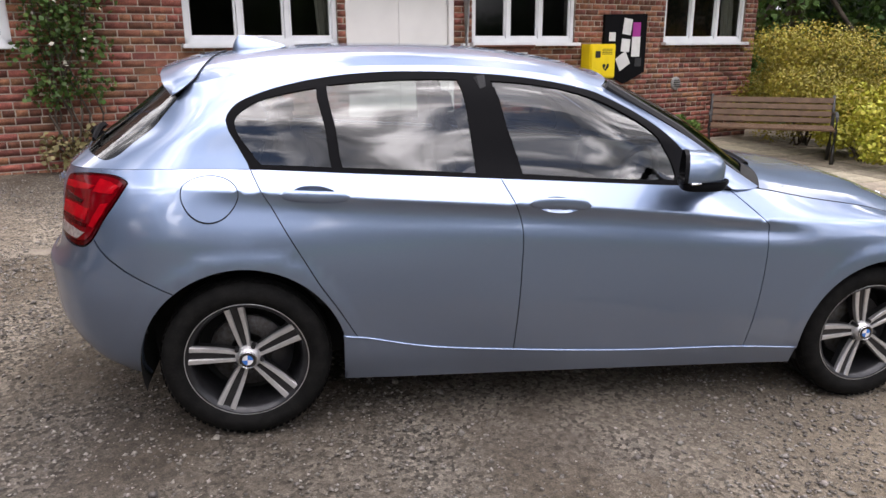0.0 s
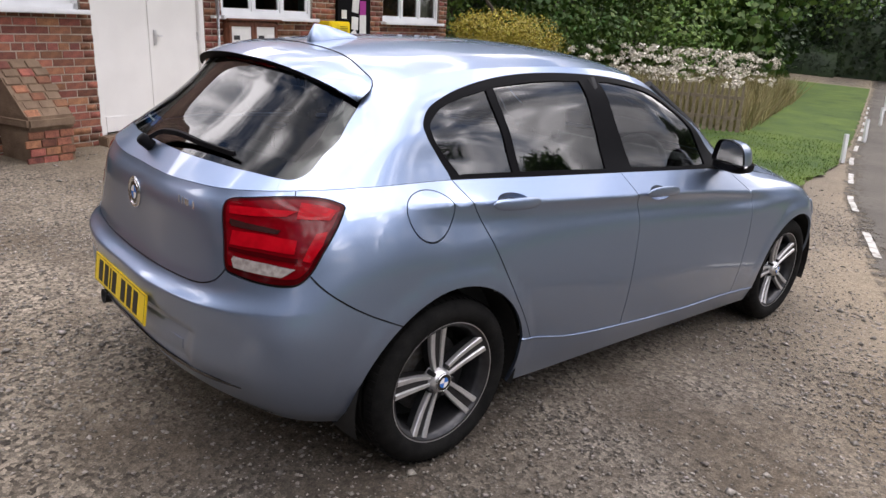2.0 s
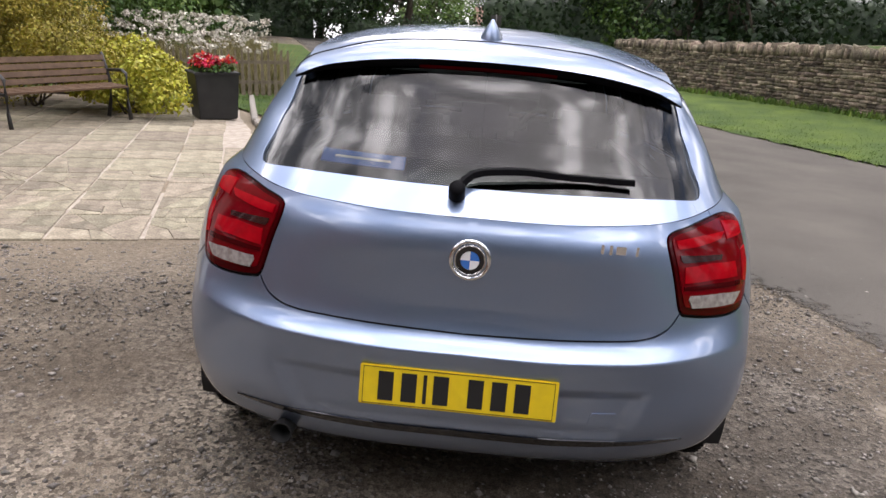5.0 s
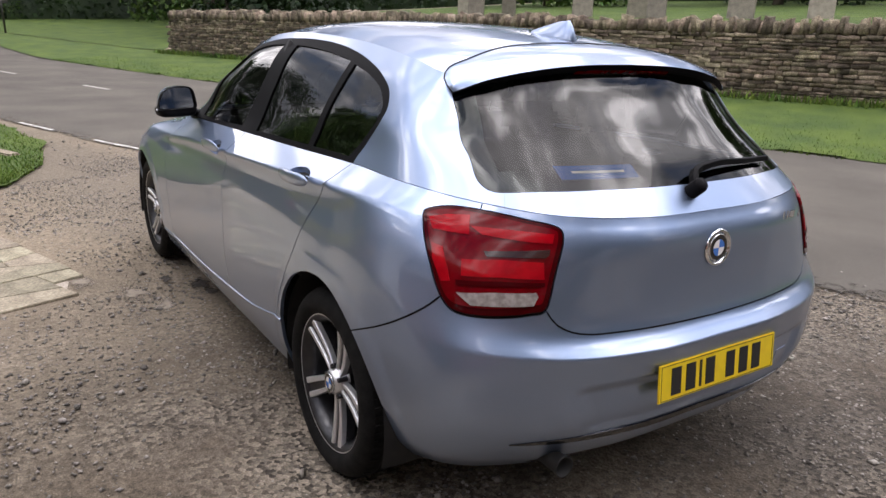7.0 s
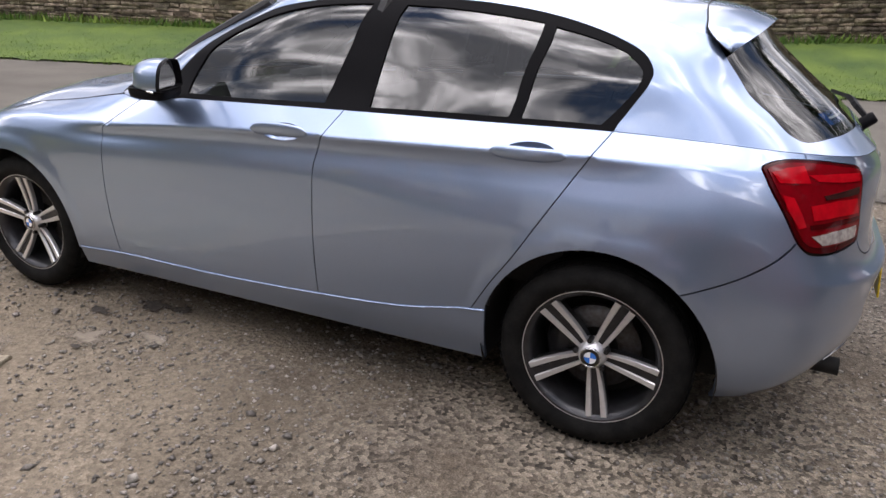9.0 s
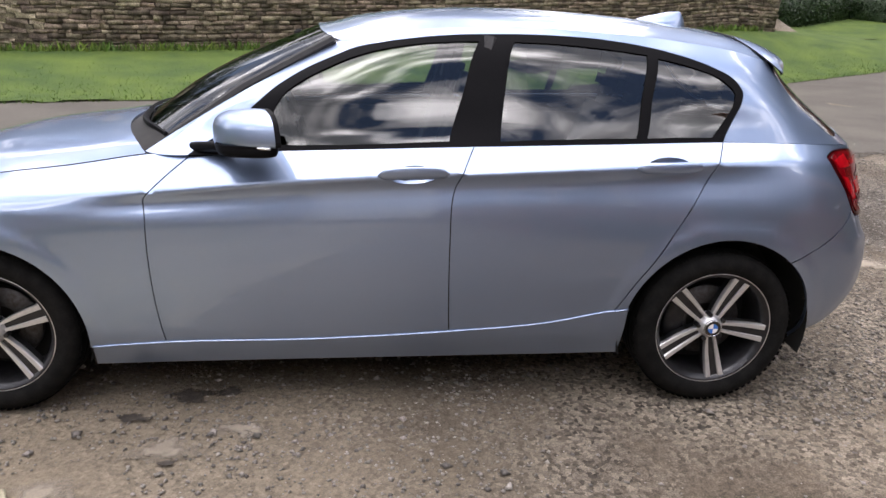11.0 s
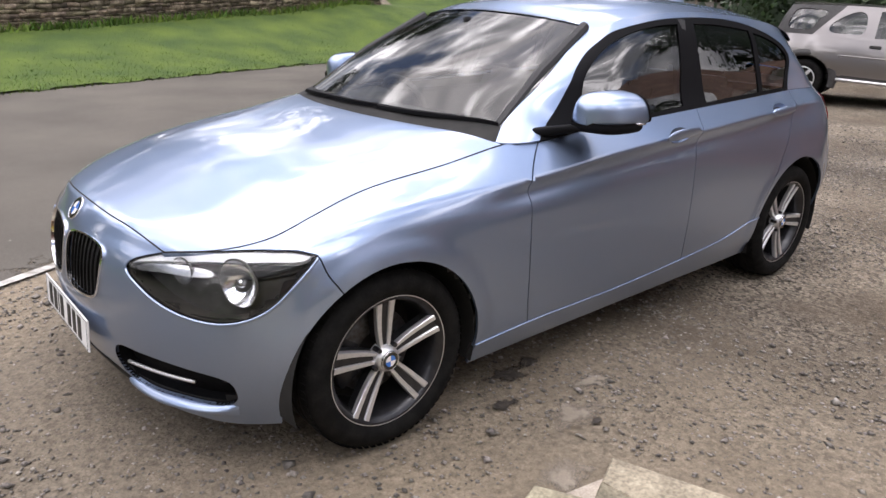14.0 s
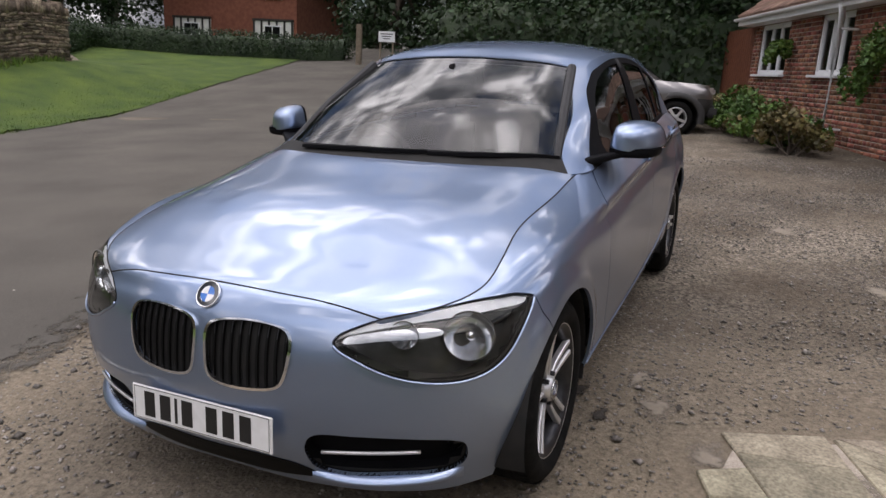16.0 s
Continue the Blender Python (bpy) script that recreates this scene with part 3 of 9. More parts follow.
# the bonnet's seam leaves the belt and runs down to the lamp, then along its top edge
u_top, v_top = head_uv[head_top]
u_in, v_in = head_uv[head_in]
u_leave = u_at(LOWER, 10)
seam_uv = [(u, V8 - (V8 - v_top) * q ** 1.9) for u, q in zip(np.linspace(u_leave, u_top, 24), np.linspace(0, 1, 24))]
lamp_top_uv = around(head_uv, head_top, head_in, True)
if len(lamp_top_uv) > len(head_uv) / 2:
    lamp_top_uv = around(head_uv, head_top, head_in, False)
nose_uv = [(u_in + (LOWER.U - u_in) * q, V8 - (V8 - v_in) * (1 - q) ** 3) for q in np.linspace(0, 1, 30)]
fender = run(L_front_edge, cut_line(L_sill, L_front_edge[-1], L_sill[0]), [front_arch[nearest(front_arch, L_sill[0])]], front_arch[nearest(front_arch, L_sill[0]) : f_arch_cut + 1] if nearest(front_arch, L_sill[0]) < f_arch_cut else back(front_arch[f_arch_cut : nearest(front_arch, L_sill[0]) + 1]), back(F_seam), around(head_uv, head_tip, head_top, True), back(seam_uv), belt(u_leave, L_front_edge[0][0]))
front_bumper = run(back(nose_uv), around(head_uv, head_in, head_tip, True), F_seam, front_arch[f_arch_cut:] if front_arch[f_arch_cut][0] < front_arch[-1][0] else front_arch[f_arch_cut:], [(u, 0.004) for u in np.linspace(front_arch[-1][0], LOWER.U, 40)])
KIDNEY = [(.026, .660), (.05, .678), (.155, .691), (.262, .678), (.285, .655), (.283, .585), (.262, .527), (.235, .512), (.10, .503), (.038, .520), (.022, .585)]
FOG = [(.325, .345), (.352, .378), (.46, .383), (.60, .374), (.705, .358), (.728, .340), (.722, .280), (.69, .254), (.55, .247), (.40, .242), (.338, .268)]
kidney_uv = closed_smooth(LOWER.end(KIDNEY, 1))
fog_uv = closed_smooth(LOWER.end(FOG, 1))
front_bumper_cut = [kidney_uv, fog_uv]


def body_panel(name, surf, outer, holes=(), material=None, label="", both=True, join=False, parent=None, **kw):
    data = panel_data(surf, outer, holes, **kw)
    material = material or M_PAINT
    parent = parent or car
    if join:
        V, F, N = joined(data, flip_y(data))
        return [mesh_ob(name, V, F, material, parent, label, True, N)]
    obs = []
    for d in (data, flip_y(data))[: 2 if both else 1]:
        obs.append(mesh_ob(name, *d[:2], material, parent, label, True, d[2]))
    return obs


def ellipse(cu, cv, ru, rv, n=28, tilt=0.0):
    out = []
    for k in range(n):
        a = 2 * math.pi * k / n
        x, y = ru * math.cos(a), rv * math.sin(a)
        out.append((cu + x * math.cos(tilt) - y * math.sin(tilt), cv + x * math.sin(tilt) + y * math.cos(tilt)))
    return out


HANDLES = [(-.165, .907), (-1.085, .951)]
CUPS = [ellipse(*LOWER.side([c])[0], .078, .036) for c in HANDLES]
CAP = ellipse(*LOWER.side([(-1.455, .950)])[0], .104, .084, 40)


def dish(surf, loop, depth):
    """A shallow bowl set into the surface inside the outline."""
    P = np.asarray(loop)
    c = P.mean(0)
    verts, faces, n = [], [], len(P)
    for k, (f, dep) in enumerate(((1.02, 0.001), (.93, .35), (.8, .72), (.6, .93), (.3, 1.0))):
        q = c + (P - c) * f
        verts.append(surf(q[:, 0], q[:, 1]) - abs_normal(surf, q) * depth * dep)
    V = np.concatenate([*verts, verts[-1].mean(0)[None]])
    for k in range(4):
        faces += [(k * n + i, k * n + (i + 1) % n, (k + 1) * n + (i + 1) % n, (k + 1) * n + i) for i in range(n)]
    faces += [(4 * n + i, 4 * n + (i + 1) % n, 5 * n) for i in range(n)]
    return V, faces


def abs_normal(surf, q):
    nn = surf.normal(q[:, 0], q[:, 1])
    p = surf(q[:, 0], q[:, 1])
    return nn if (nn * p * [.2, 1, 0]).sum() > 0 else -nn


doors = body_panel("front_door", LOWER, front_door, [CUPS[0]]), body_panel("rear_door", LOWER, rear_door, [CUPS[1]])
for pair, cup, (hx, hz) in zip(doors, CUPS, HANDLES):
    V, F = dish(LOWER, cup, .022)
    c = np.asarray(cup).mean(0)
    base = LOWER(c[:1], c[1:])[0]
    nn = abs_normal(LOWER, c[None])[0]
    # the grip: a swept lozenge bowed outwards
    gv, gf, ns, nc = [], [], 17, 10
    for i in range(ns):
        t = -1 + 2 * i / (ns - 1)
        half = .020 * (1 - abs(t) ** 4) ** .5 + .002
        out = .016 + .012 * (1 - t * t)
        for k in range(nc):
            a = 2 * math.pi * k / nc
            gv.append(base + np.array([t * .124, 0, t * -.004]) + nn * (out + math.cos(a) * .009 * (1 - .6 * t**6)) + np.array([0, 0, math.sin(a) * half]))
    for i in range(ns - 1):
        gf += [(i * nc + k, i * nc + (k + 1) % nc, (i + 1) * nc + (k + 1) % nc, (i + 1) * nc + k) for k in range(nc)]
    gf += [tuple(range(nc)), tuple(range((ns - 1) * nc, ns * nc))]
    for sgn, door in zip((1, -1), pair):
        m = np.array([1, sgn, 1])
        mesh_ob("handle_cup", V * m, F, M_PAINT, door, "", True)
        mesh_ob("door_handle", np.array(gv) * m, gf, M_PAINT, door, "body-coloured pull handle", True)
sills = body_panel("sill", LOWER, sill_panel)
bead = np.array([LOWER([u], [v])[0] for u, v in L_sill]) + [0, .001, -.002]
for sgn, ob in zip((1, -1), sills):
    V, F = tube(bead * [1, sgn, 1], .0042, 8)
    mesh_ob("sill_edge", V, F, M_PAINT, ob, "", True)
d = panel_data(LOWER, quarter)
mesh_ob("quarter_panel", *d[:2], M_PAINT, car, "", True, d[2])
d = flip_y(panel_data(LOWER, quarter, [CAP]))
right_quarter = mesh_ob("quarter_panel", *d[:2], M_PAINT, car, "", True, d[2])
d = flip_y(panel_data(LOWER, CAP))
mesh_ob("fuel_flap", *d[:2], M_PAINT, right_quarter, "round flush fuel flap", True, d[2])
body_panel("tailgate", LOWER, gate, join=True)


def smooth_step(v):
    v = np.clip(v, 0, 1)
    return v * v * (3 - 2 * v)


def plate_recess(V, N):
    """Presses the shallow field round the number plate into the bumper."""
    def dent(y, z):
        return .014 * smooth_step((.548 - z) / .025) * smooth_step((z - .375) / .05) * smooth_step((.53 - np.abs(y) - .4 * (.548 - z)) / .07)
    V, N = np.array(V, float), np.array(N, float)
    on = V[:, 0] < -1.7
    y, z, e = V[:, 1], V[:, 2], 1e-4
    gy, gz = (dent(y + e, z) - dent(y - e, z)) / (2 * e), (dent(y, z + e) - dent(y, z - e)) / (2 * e)
    V[:, 0] += dent(y, z) * on
    sg = np.sign(N[:, 0]) * np.where(on, 1, 0)
    N2 = N - np.stack([0 * gy, gy, gz], 1) * (sg * np.abs(N[:, 0]))[:, None]
    return V, N2 / np.linalg.norm(N2, axis=1)[:, None]


d = panel_data(LOWER, rear_bumper, (), spacing=0.016)
V, F, N = joined(d, flip_y(d))
V, N = plate_recess(V, N)
mesh_ob("rear_bumper", V, F, M_PAINT, car, "", True, N)
body_panel("front_fender", LOWER, fender)
body_panel("front_bumper", LOWER, front_bumper, front_bumper_cut, join=True)

# the dark shell behind the gaps
us, vs = np.linspace(0, LOWER.U, 150), np.linspace(0, LOWER.V * 0.985, 30)
gu, gv = [a.ravel() for a in np.meshgrid(us, vs)]
SV = LOWER(gu, gv) - LOWER.normal(gu, gv) * np.where((LOWER.normal(gu, gv) * LOWER(gu, gv) * [0.2, 1, 0]).sum(1) > 0, 1, -1)[:, None] * 0.016
uvs = np.stack([gu, gv], 1)
hole_mask = inside(np.array(head_uv), uvs) | inside(np.array(fog_uv), uvs)
quads = []
for j in range(29):
    for i in range(149):
        q = (j * 150 + i, j * 150 + i + 1, j * 150 + 151 + i, j * 150 + 150 + i)
        c = SV[list(q)].mean(0)
        if math.hypot(c[0] - 1.352, c[2] - .305) < .37 or math.hypot(c[0] + 1.345, c[2] - .305) < .385:
            continue
        if hole_mask[q[0]]:
            continue
        quads.append(q)
shell = (SV, quads, SV)
V, F, _ = joined(shell, flip_y(shell))
mesh_ob("inner_shell", V, F, M_SHELL, car, "", True)

# ---- glasshouse ----
def us_(pts):
    return UPPER.side(pts)


DLO = [(.605, .966), (.475, 1.047), (.378, 1.135), (.298, 1.198), (.197, 1.255), (.094, 1.30), (-.033, 1.337), (-.162, 1.358), (-.293, 1.372), (-.46, 1.380), (-.675, 1.381), (-.86, 1.372), (-1.02, 1.353), (-1.15, 1.327), (-1.275, 1.29), (-1.36, 1.252), (-1.398, 1.207), (-1.395, 1.167), (-1.362, 1.107), (-1.318, 1.036)]
dlo_top = curve(us_(DLO))
dlo_top[0], dlo_top[-1] = (dlo_top[0][0], 0.0), (dlo_top[-1][0], 0.0)
dlo = run(dlo_top, [(u, 0.0) for u in np.linspace(dlo_top[-1][0], dlo_top[0][0], 60)])
gF = run(curve(us_([(.325, 1.105), (.275, 1.172), (.198, 1.222), (.095, 1.271), (-.01, 1.307), (-.117, 1.33), (-.225, 1.344), (-.405, 1.354)])), curve(us_([(-.405, 1.354), (-.35, 1.2), (-.292, 1.018)])), curve(us_([(-.292, 1.018), (.10, 1.0), (.36, .992)])), us_([(.36, .992), (.325, 1.105)]))
gR = run(curve(us_([(-.537, 1.355), (-.686, 1.352), (-.842, 1.342), (-1.035, 1.322)])), curve(us_([(-1.035, 1.322), (-1.005, 1.171), (-.982, 1.036)])), curve(us_([(-.982, 1.036), (-.738, 1.030), (-.478, 1.020)])), curve(us_([(-.478, 1.020), (-.50, 1.2), (-.537, 1.355)])))
gQ = run(curve(us_([(-1.077, 1.311), (-1.197, 1.286), (-1.31, 1.248), (-1.365, 1.205), (-1.366, 1.168), (-1.325, 1.10), (-1.275, 1.040)])), curve(us_([(-1.275, 1.040), (-1.15, 1.040), (-1.023, 1.036)])), curve(us_([(-1.023, 1.036), (-1.046, 1.172), (-1.077, 1.311)])))
body_panel("window_trim", UPPER, dlo, [gF, gR, gQ], M_BLACK, "satin black window surround", inset=0.001, flange=0.01, lift=-0.001)
for nm, poly, m in (("front_window", gF, M_GLASS), ("rear_window", gR, M_GLASSDARK), ("quarter_window", gQ, M_GLASSDARK)):
    body_panel(nm, UPPER, poly, (), m, "tinted side glass", inset=-0.006, flange=0, lift=-0.006, spacing=0.05)
# windscreen and rear glass
ws_edge = curve([UPPER.find(.715, .668, .995), UPPER.find(.44, .628, 1.16), UPPER.find(.25, .572, 1.26), UPPER.find(.10, .535, 1.33)])
ws = run([(UPPER.U, 0.0)], [(u, 0.0) for u in np.linspace(UPPER.U, ws_edge[0][0], 12)][1:], ws_edge, [(u, UPPER.V) for u in np.linspace(ws_edge[-1][0], UPPER.U, 12)])
rg_edge = curve([UPPER.find(-1.868, .598, 1.031), UPPER.find(-1.842, .626, 1.034), UPPER.find(-1.810, .640, 1.052), UPPER.find(-1.72, .622, 1.118), UPPER.find(-1.62, .592, 1.205), UPPER.find(-1.56, .572, 1.272), UPPER.find(-1.535, .56, 1.31)])
rg_low = curve([(0.0, UPPER.find(x=-2.0, z=1.034, where=lambda G: abs(G[:, 1]) < .05)[1]), *[UPPER.find(y=y, z=z, where=lambda G: G[:, 0] < -1.7) for y, z in ((.15, 1.034), (.30, 1.035), (.43, 1.034), (.52, 1.032))], rg_edge[0]])
rear_glass = run(rg_low, rg_edge, [(u, UPPER.V) for u in np.linspace(rg_edge[-1][0], 0, 12)])
body_panel("windscreen", UPPER, ws, (), M_SCREEN, "raked clear windscreen", join=True, inset=0.0, flange=0, lift=-0.004, spacing=0.05)
body_panel("rear_screen", UPPER, rear_glass, (), M_REARGLASS, "tinted heated rear screen", join=True, inset=0.002, flange=0, lift=-0.003, spacing=0.05)
# black printed borders of the screens
for nm, poly, wdt in (("windscreen_border", ws, .03), ("rear_screen_border", rear_glass, .075)):
    P = densify(poly, 0.02)
    Q = offset(P, wdt)
    ax = (P[:, 0] < 1e-4) | (P[:, 0] > UPPER.U - 1e-4)
    Q[ax, 0] = P[ax, 0]
    keep = [tuple(q) for q in Q if 0 <= q[0] <= UPPER.U and 0 <= q[1] <= UPPER.V]
    Qc = np.array(keep)
    centre = 0.0 if nm.startswith("rear") else UPPER.U
    on = np.abs(P[:, 0] - centre) < 1e-4
    vmin, vmax = P[on, 1].min(), P[on, 1].max()
    Qc = Qc[~((np.abs(Qc[:, 0] - centre) < 1e-4) & ((Qc[:, 1] < vmin + wdt) | (Qc[:, 1] > vmax - wdt)))]
    for q in Qc:
        if abs(q[0] - centre) < 1e-4:
            q[0] = centre + (0.002 if centre == 0 else -0.002)
    body_panel(nm, UPPER, poly, [Qc], M_GLOSSBLACK, "black printed glass border", join=True, inset=0.001, flange=0, lift=-0.008, spacing=0.05)
# pillars: what is left of the cabin's side
frame_out = run([(rg_edge[0][0], 0.0)], [(u, 0.0) for u in np.linspace(rg_edge[0][0], dlo_top[-1][0], 20)], back(dlo_top), [(u, 0.0) for u in np.linspace(dlo_top[0][0], ws_edge[0][0], 6)], ws_edge, [(u, UPPER.V) for u in np.linspace(ws_edge[-1][0], rg_edge[-1][0], 60)], back(rg_edge))
body_panel("side_pillar", UPPER, frame_out, (), None, "", inset=0.0005, flange=0.008)
body_panel("pillar_lining", UPPER, frame_out, (), M_DASH, "dark inner lining", inset=0.001, flange=0, lift=-0.018)
rear_deck = run([(0.0, 0.0)], [(u, 0.0) for u in np.linspace(0, rg_edge[0][0], 16)], back(rg_low))
body_panel("tailgate_top", UPPER, rear_deck, (), None, "", join=True, inset=0.0, flange=0.004)

# ---- roof, spoiler and bonnet as blended patches ----
def strip(surf, u0, u1, v, n):
    u = np.linspace(u0, u1, n)
    return surf(u, np.full(n, v))


def coons(A, B, C, D):
    """Patch between A (s=0), B (s=1) along t, and C (t=0), D (t=1) along s."""
    ns, nt = len(C), len(A)
    s, t = np.linspace(0, 1, ns)[:, None, None], np.linspace(0, 1, nt)[None, :, None]
    ruled = (1 - s) * A[None] + s * B[None] + (1 - t) * C[:, None] + t * D[:, None]
    return ruled - ((1 - s) * (1 - t) * A[0] + (1 - s) * t * A[-1] + s * (1 - t) * B[0] + s * t * B[-1])


def grid_data(G):
    ns, nt = G.shape[:2]
    V = G.reshape(-1, 3)
    F = [(i * nt + j, i * nt + j + 1, (i + 1) * nt + j + 1, (i + 1) * nt + j) for i in range(ns - 1) for j in range(nt - 1)]
    ds, dt = np.gradient(G, axis=0), np.gradient(G, axis=1)
    N = np.cross(ds, dt).reshape(-1, 3)
    N /= np.linalg.norm(N, axis=1)[:, None] + 1e-12
    if N[:, 2].mean() < 0:
        N = -N
    else:
        F = [f[::-1] for f in F]
    return V, F, N


def full(line):
    """Left half line (ending at the centre) completed to the other side."""
    return np.concatenate([line, (line * [1, -1, 1])[-2::-1]])


uc_r, uc_f = u_at(UPPER, 3), u_at(UPPER, 9)
rear_line = full(strip(UPPER, uc_r, 0, UPPER.V, 17))
front_line = full(strip(UPPER, uc_f, UPPER.U, UPPER.V, 17))
left_line = strip(UPPER, uc_r, uc_f, UPPER.V, 61)
ROOF = coons(rear_line, front_line, left_line, left_line * [1, -1, 1])
yy = ROOF[..., 1]
edge_y = np.abs(left_line[:, 1])[:, None]
ROOF[..., 2] += 0.012 * np.clip(1 - (yy / edge_y) ** 2, 0, 1) ** 0.5 * np.sin(np.linspace(0, math.pi, 61))[:, None]
cut = 8
V, F, N = grid_data(ROOF[cut:])
mesh_ob("roof", V, F, M_PAINT, car, "", True, N)
head_in_ = ROOF[3:-2].copy()
head_in_[..., 2] -= 0.035
head_in_[..., 1] *= 0.985
V, F, N = grid_data(head_in_)
mesh_ob("headliner", V, F, M_HEADLINER, car, "pale cloth headliner", True, N)
V, F, N = grid_data(ROOF[: cut + 1])
mesh_ob("roof_rear", V, F, M_PAINT, car, "", True, N)


def even(line, n):
    """n points at equal steps along a smooth line."""
    P = smooth_line(np.array(line, float), .01)
    L = np.r_[0, np.cumsum(np.linalg.norm(np.diff(P, axis=0), axis=1))]
    return np.stack([np.interp(np.linspace(0, L[-1], n), L, P[:, c]) for c in range(3)], 1)


def on_roof(x, y, lift=.003):
    P = ROOF.reshape(-1, 3)
    w = 1 / (((P[:, 0] - x) ** 2 + (P[:, 1] - y) ** 2) ** 1.5 + 1e-7)
    return (x, y, float((P[:, 2] * w).sum() / w.sum()) + lift)


# the spoiler: a shell from the curved seam across the roof to the trailing edge
half = 25
seam_line = even([on_roof(-1.475, 0), on_roof(-1.480, .2), on_roof(-1.494, .38), on_roof(-1.510, .48), (-1.528, .572, 1.318), (-1.556, .597, 1.293), (-1.598, .595, 1.262)], half)
tail_line = even([(-1.696, 0, 1.349), (-1.690, .2, 1.344), (-1.670, .4, 1.322), (-1.642, .51, 1.298), (-1.600, .596, 1.262)], half)
both_ = lambda L: np.concatenate([L[::-1], (L * [1, -1, 1])[1:]])  # noqa: E731
seam_line, tail_line = both_(seam_line), both_(tail_line)
q_ = np.linspace(0, 1, 9)[:, None, None]
SP = tail_line[None] * (1 - q_) + seam_line[None] * q_ + np.array([0, 0, .010]) * (4 * q_ * (1 - q_))
n = SP.shape[1]
V1, F1, N1 = grid_data(SP)
spoiler = mesh_ob("spoiler", V1, F1, M_PAINT, car, "body-coloured roof spoiler", True, N1)
thin = (1 - np.clip(np.abs(tail_line[:, 1]) / .596, 0, 1) ** 3)[:, None]
lip_low = tail_line + np.array([.012, 0, -.010]) * (thin * .6 + .4)
under_line = tail_line + np.array([.030, 0, -.024]) * thin + np.array([.010, 0, -.006])
for a, b_, nm in ((tail_line, lip_low, "spoiler_lip"), (lip_low, under_line, "spoiler_underside")):
    mesh_ob(nm, np.concatenate([a, b_]), [(i, i + 1, n + i + 1, n + i) for i in range(n - 1)], M_BLACK, spoiler, "dark trailing edge of the spoiler" if nm == "spoiler_lip" else "black underside of the spoiler")
V, F = tube(seam_line + [.001, 0, .001], .0022, 6)
mesh_ob("spoiler_seam", V, F, M_SHELL, spoiler, "dark seam between roof and spoiler", True)
bl = np.array([[np.interp(y, under_line[::-1, 1], (lip_low * .75 + under_line * .25)[::-1, c]) for c in range(3)] + [np.interp(y, under_line[::-1, 1], (lip_low * .15 + under_line * .85)[::-1, c]) for c in range(3)] for y in np.linspace(.205, -.205, 13)])
off_ = np.array([-.003, 0, -.003])
mesh_ob("brake_light", np.concatenate([bl[:, :3] + off_, bl[:, 3:] + off_]), [(i, i + 1, 14 + i, 13 + i) for i in range(12)], M_RED, spoiler, "dark red high brake light strip")

# bonnet
bu0, bu1 = u_at(LOWER, 9) + .02, head_uv[head_in][0]
side_uv = np.array(run(belt(bu0, u_leave, 30), seam_uv, lamp_top_uv))
side_line = LOWER(side_uv[:, 0], side_uv[:, 1])
run_length = np.r_[0, np.cumsum(np.linalg.norm(np.diff(side_line, axis=0), axis=1))]
bon_side = np.stack([np.interp(np.linspace(0, run_length[-1], 49), run_length, side_line[:, c]) for c in range(3)], 1)
cow_pts = smooth_line(np.array([bon_side[0], (.835, .615, .972), (.915, .42, .983), (.968, .20, .988), (.982, 0, .990)]), 0.02)
cow_pts = cow_pts[np.linspace(0, len(cow_pts) - 1, 25).round().astype(int)]
nose_q = np.array(nose_uv)
nose_q = np.stack([np.interp(np.linspace(0, 1, 25), np.linspace(0, 1, 30), nose_q[:, c]) for c in range(2)], 1)
nose = LOWER(nose_q[:, 0], nose_q[:, 1])
BON = coons(full(cow_pts), full(nose), bon_side, bon_side * [1, -1, 1])
s = np.linspace(0, 1, 49)[:, None]
ya = np.abs(BON[..., 1])
yc = .50 - .30 * s
dome = np.clip((yc - ya) / .14 + .5, 0, 1)
BON[..., 2] += .011 * np.sin(math.pi * s) ** 1.1 * (1 - np.clip(ya / (np.abs(bon_side[:, 1])[:, None]), 0, 1) ** 2.2) + .004 * dome * dome * (3 - 2 * dome) * np.sin(math.pi * s) ** .9
V, F, N = grid_data(BON)
bonnet = mesh_ob("bonnet", V, F, M_PAINT, car, "long bonnet with two soft ridges", True, N)
edge = np.concatenate([BON[:, 0], BON[-1, 1:], BON[::-1, -1][1:], BON[0, ::-1][1:-1]])
ev = np.concatenate([edge, edge - [0, 0, .015]])
ne = len(edge)
mesh_ob("bonnet_edge", ev, [(i, (i + 1) % ne, ne + (i + 1) % ne, ne + i) for i in range(ne)], M_PAINT, bonnet)
# added black tube, standing for the shade in the bonnet's shut line
shut_line = np.concatenate([BON[:, 0], BON[-1, 1:], BON[::-1, -1][1:]]) + [0, 0, -.0005]
V, F = tube(shut_line, .0028, 6)
mesh_ob("bonnet_seal", V, F, M_SHELL, bonnet, "black line standing for the dark gap round the bonnet", True)
under = BON.copy()
under[..., 2] -= .02
under[..., 1] *= .97
under[..., 0] -= .012
V, F, N = grid_data(under)
mesh_ob("bonnet_underside", V, F, M_SHELL, car)

# ---- lamps, grilles, plates and trim of the car ----
def surf_panel(name, surf, outer, material, parent, label="", lift=0.002, sides=(1, -1), join=False, flange=0.004, holes=(), spacing=0.02, inset=0.0):
    d = panel_data(surf, outer, holes, inset=inset, flange=flange, spacing=spacing, lift=lift)
    if join:
        V, F, N = joined(d, flip_y(d))
        return [mesh_ob(name, V, F, material, parent, label, True, N)]
    obs = []
    for sgn in sides:
        q = d if sgn > 0 else flip_y(d)
        obs.append(mesh_ob(name, *q[:2], material, parent, label, True, q[2]))
    return obs


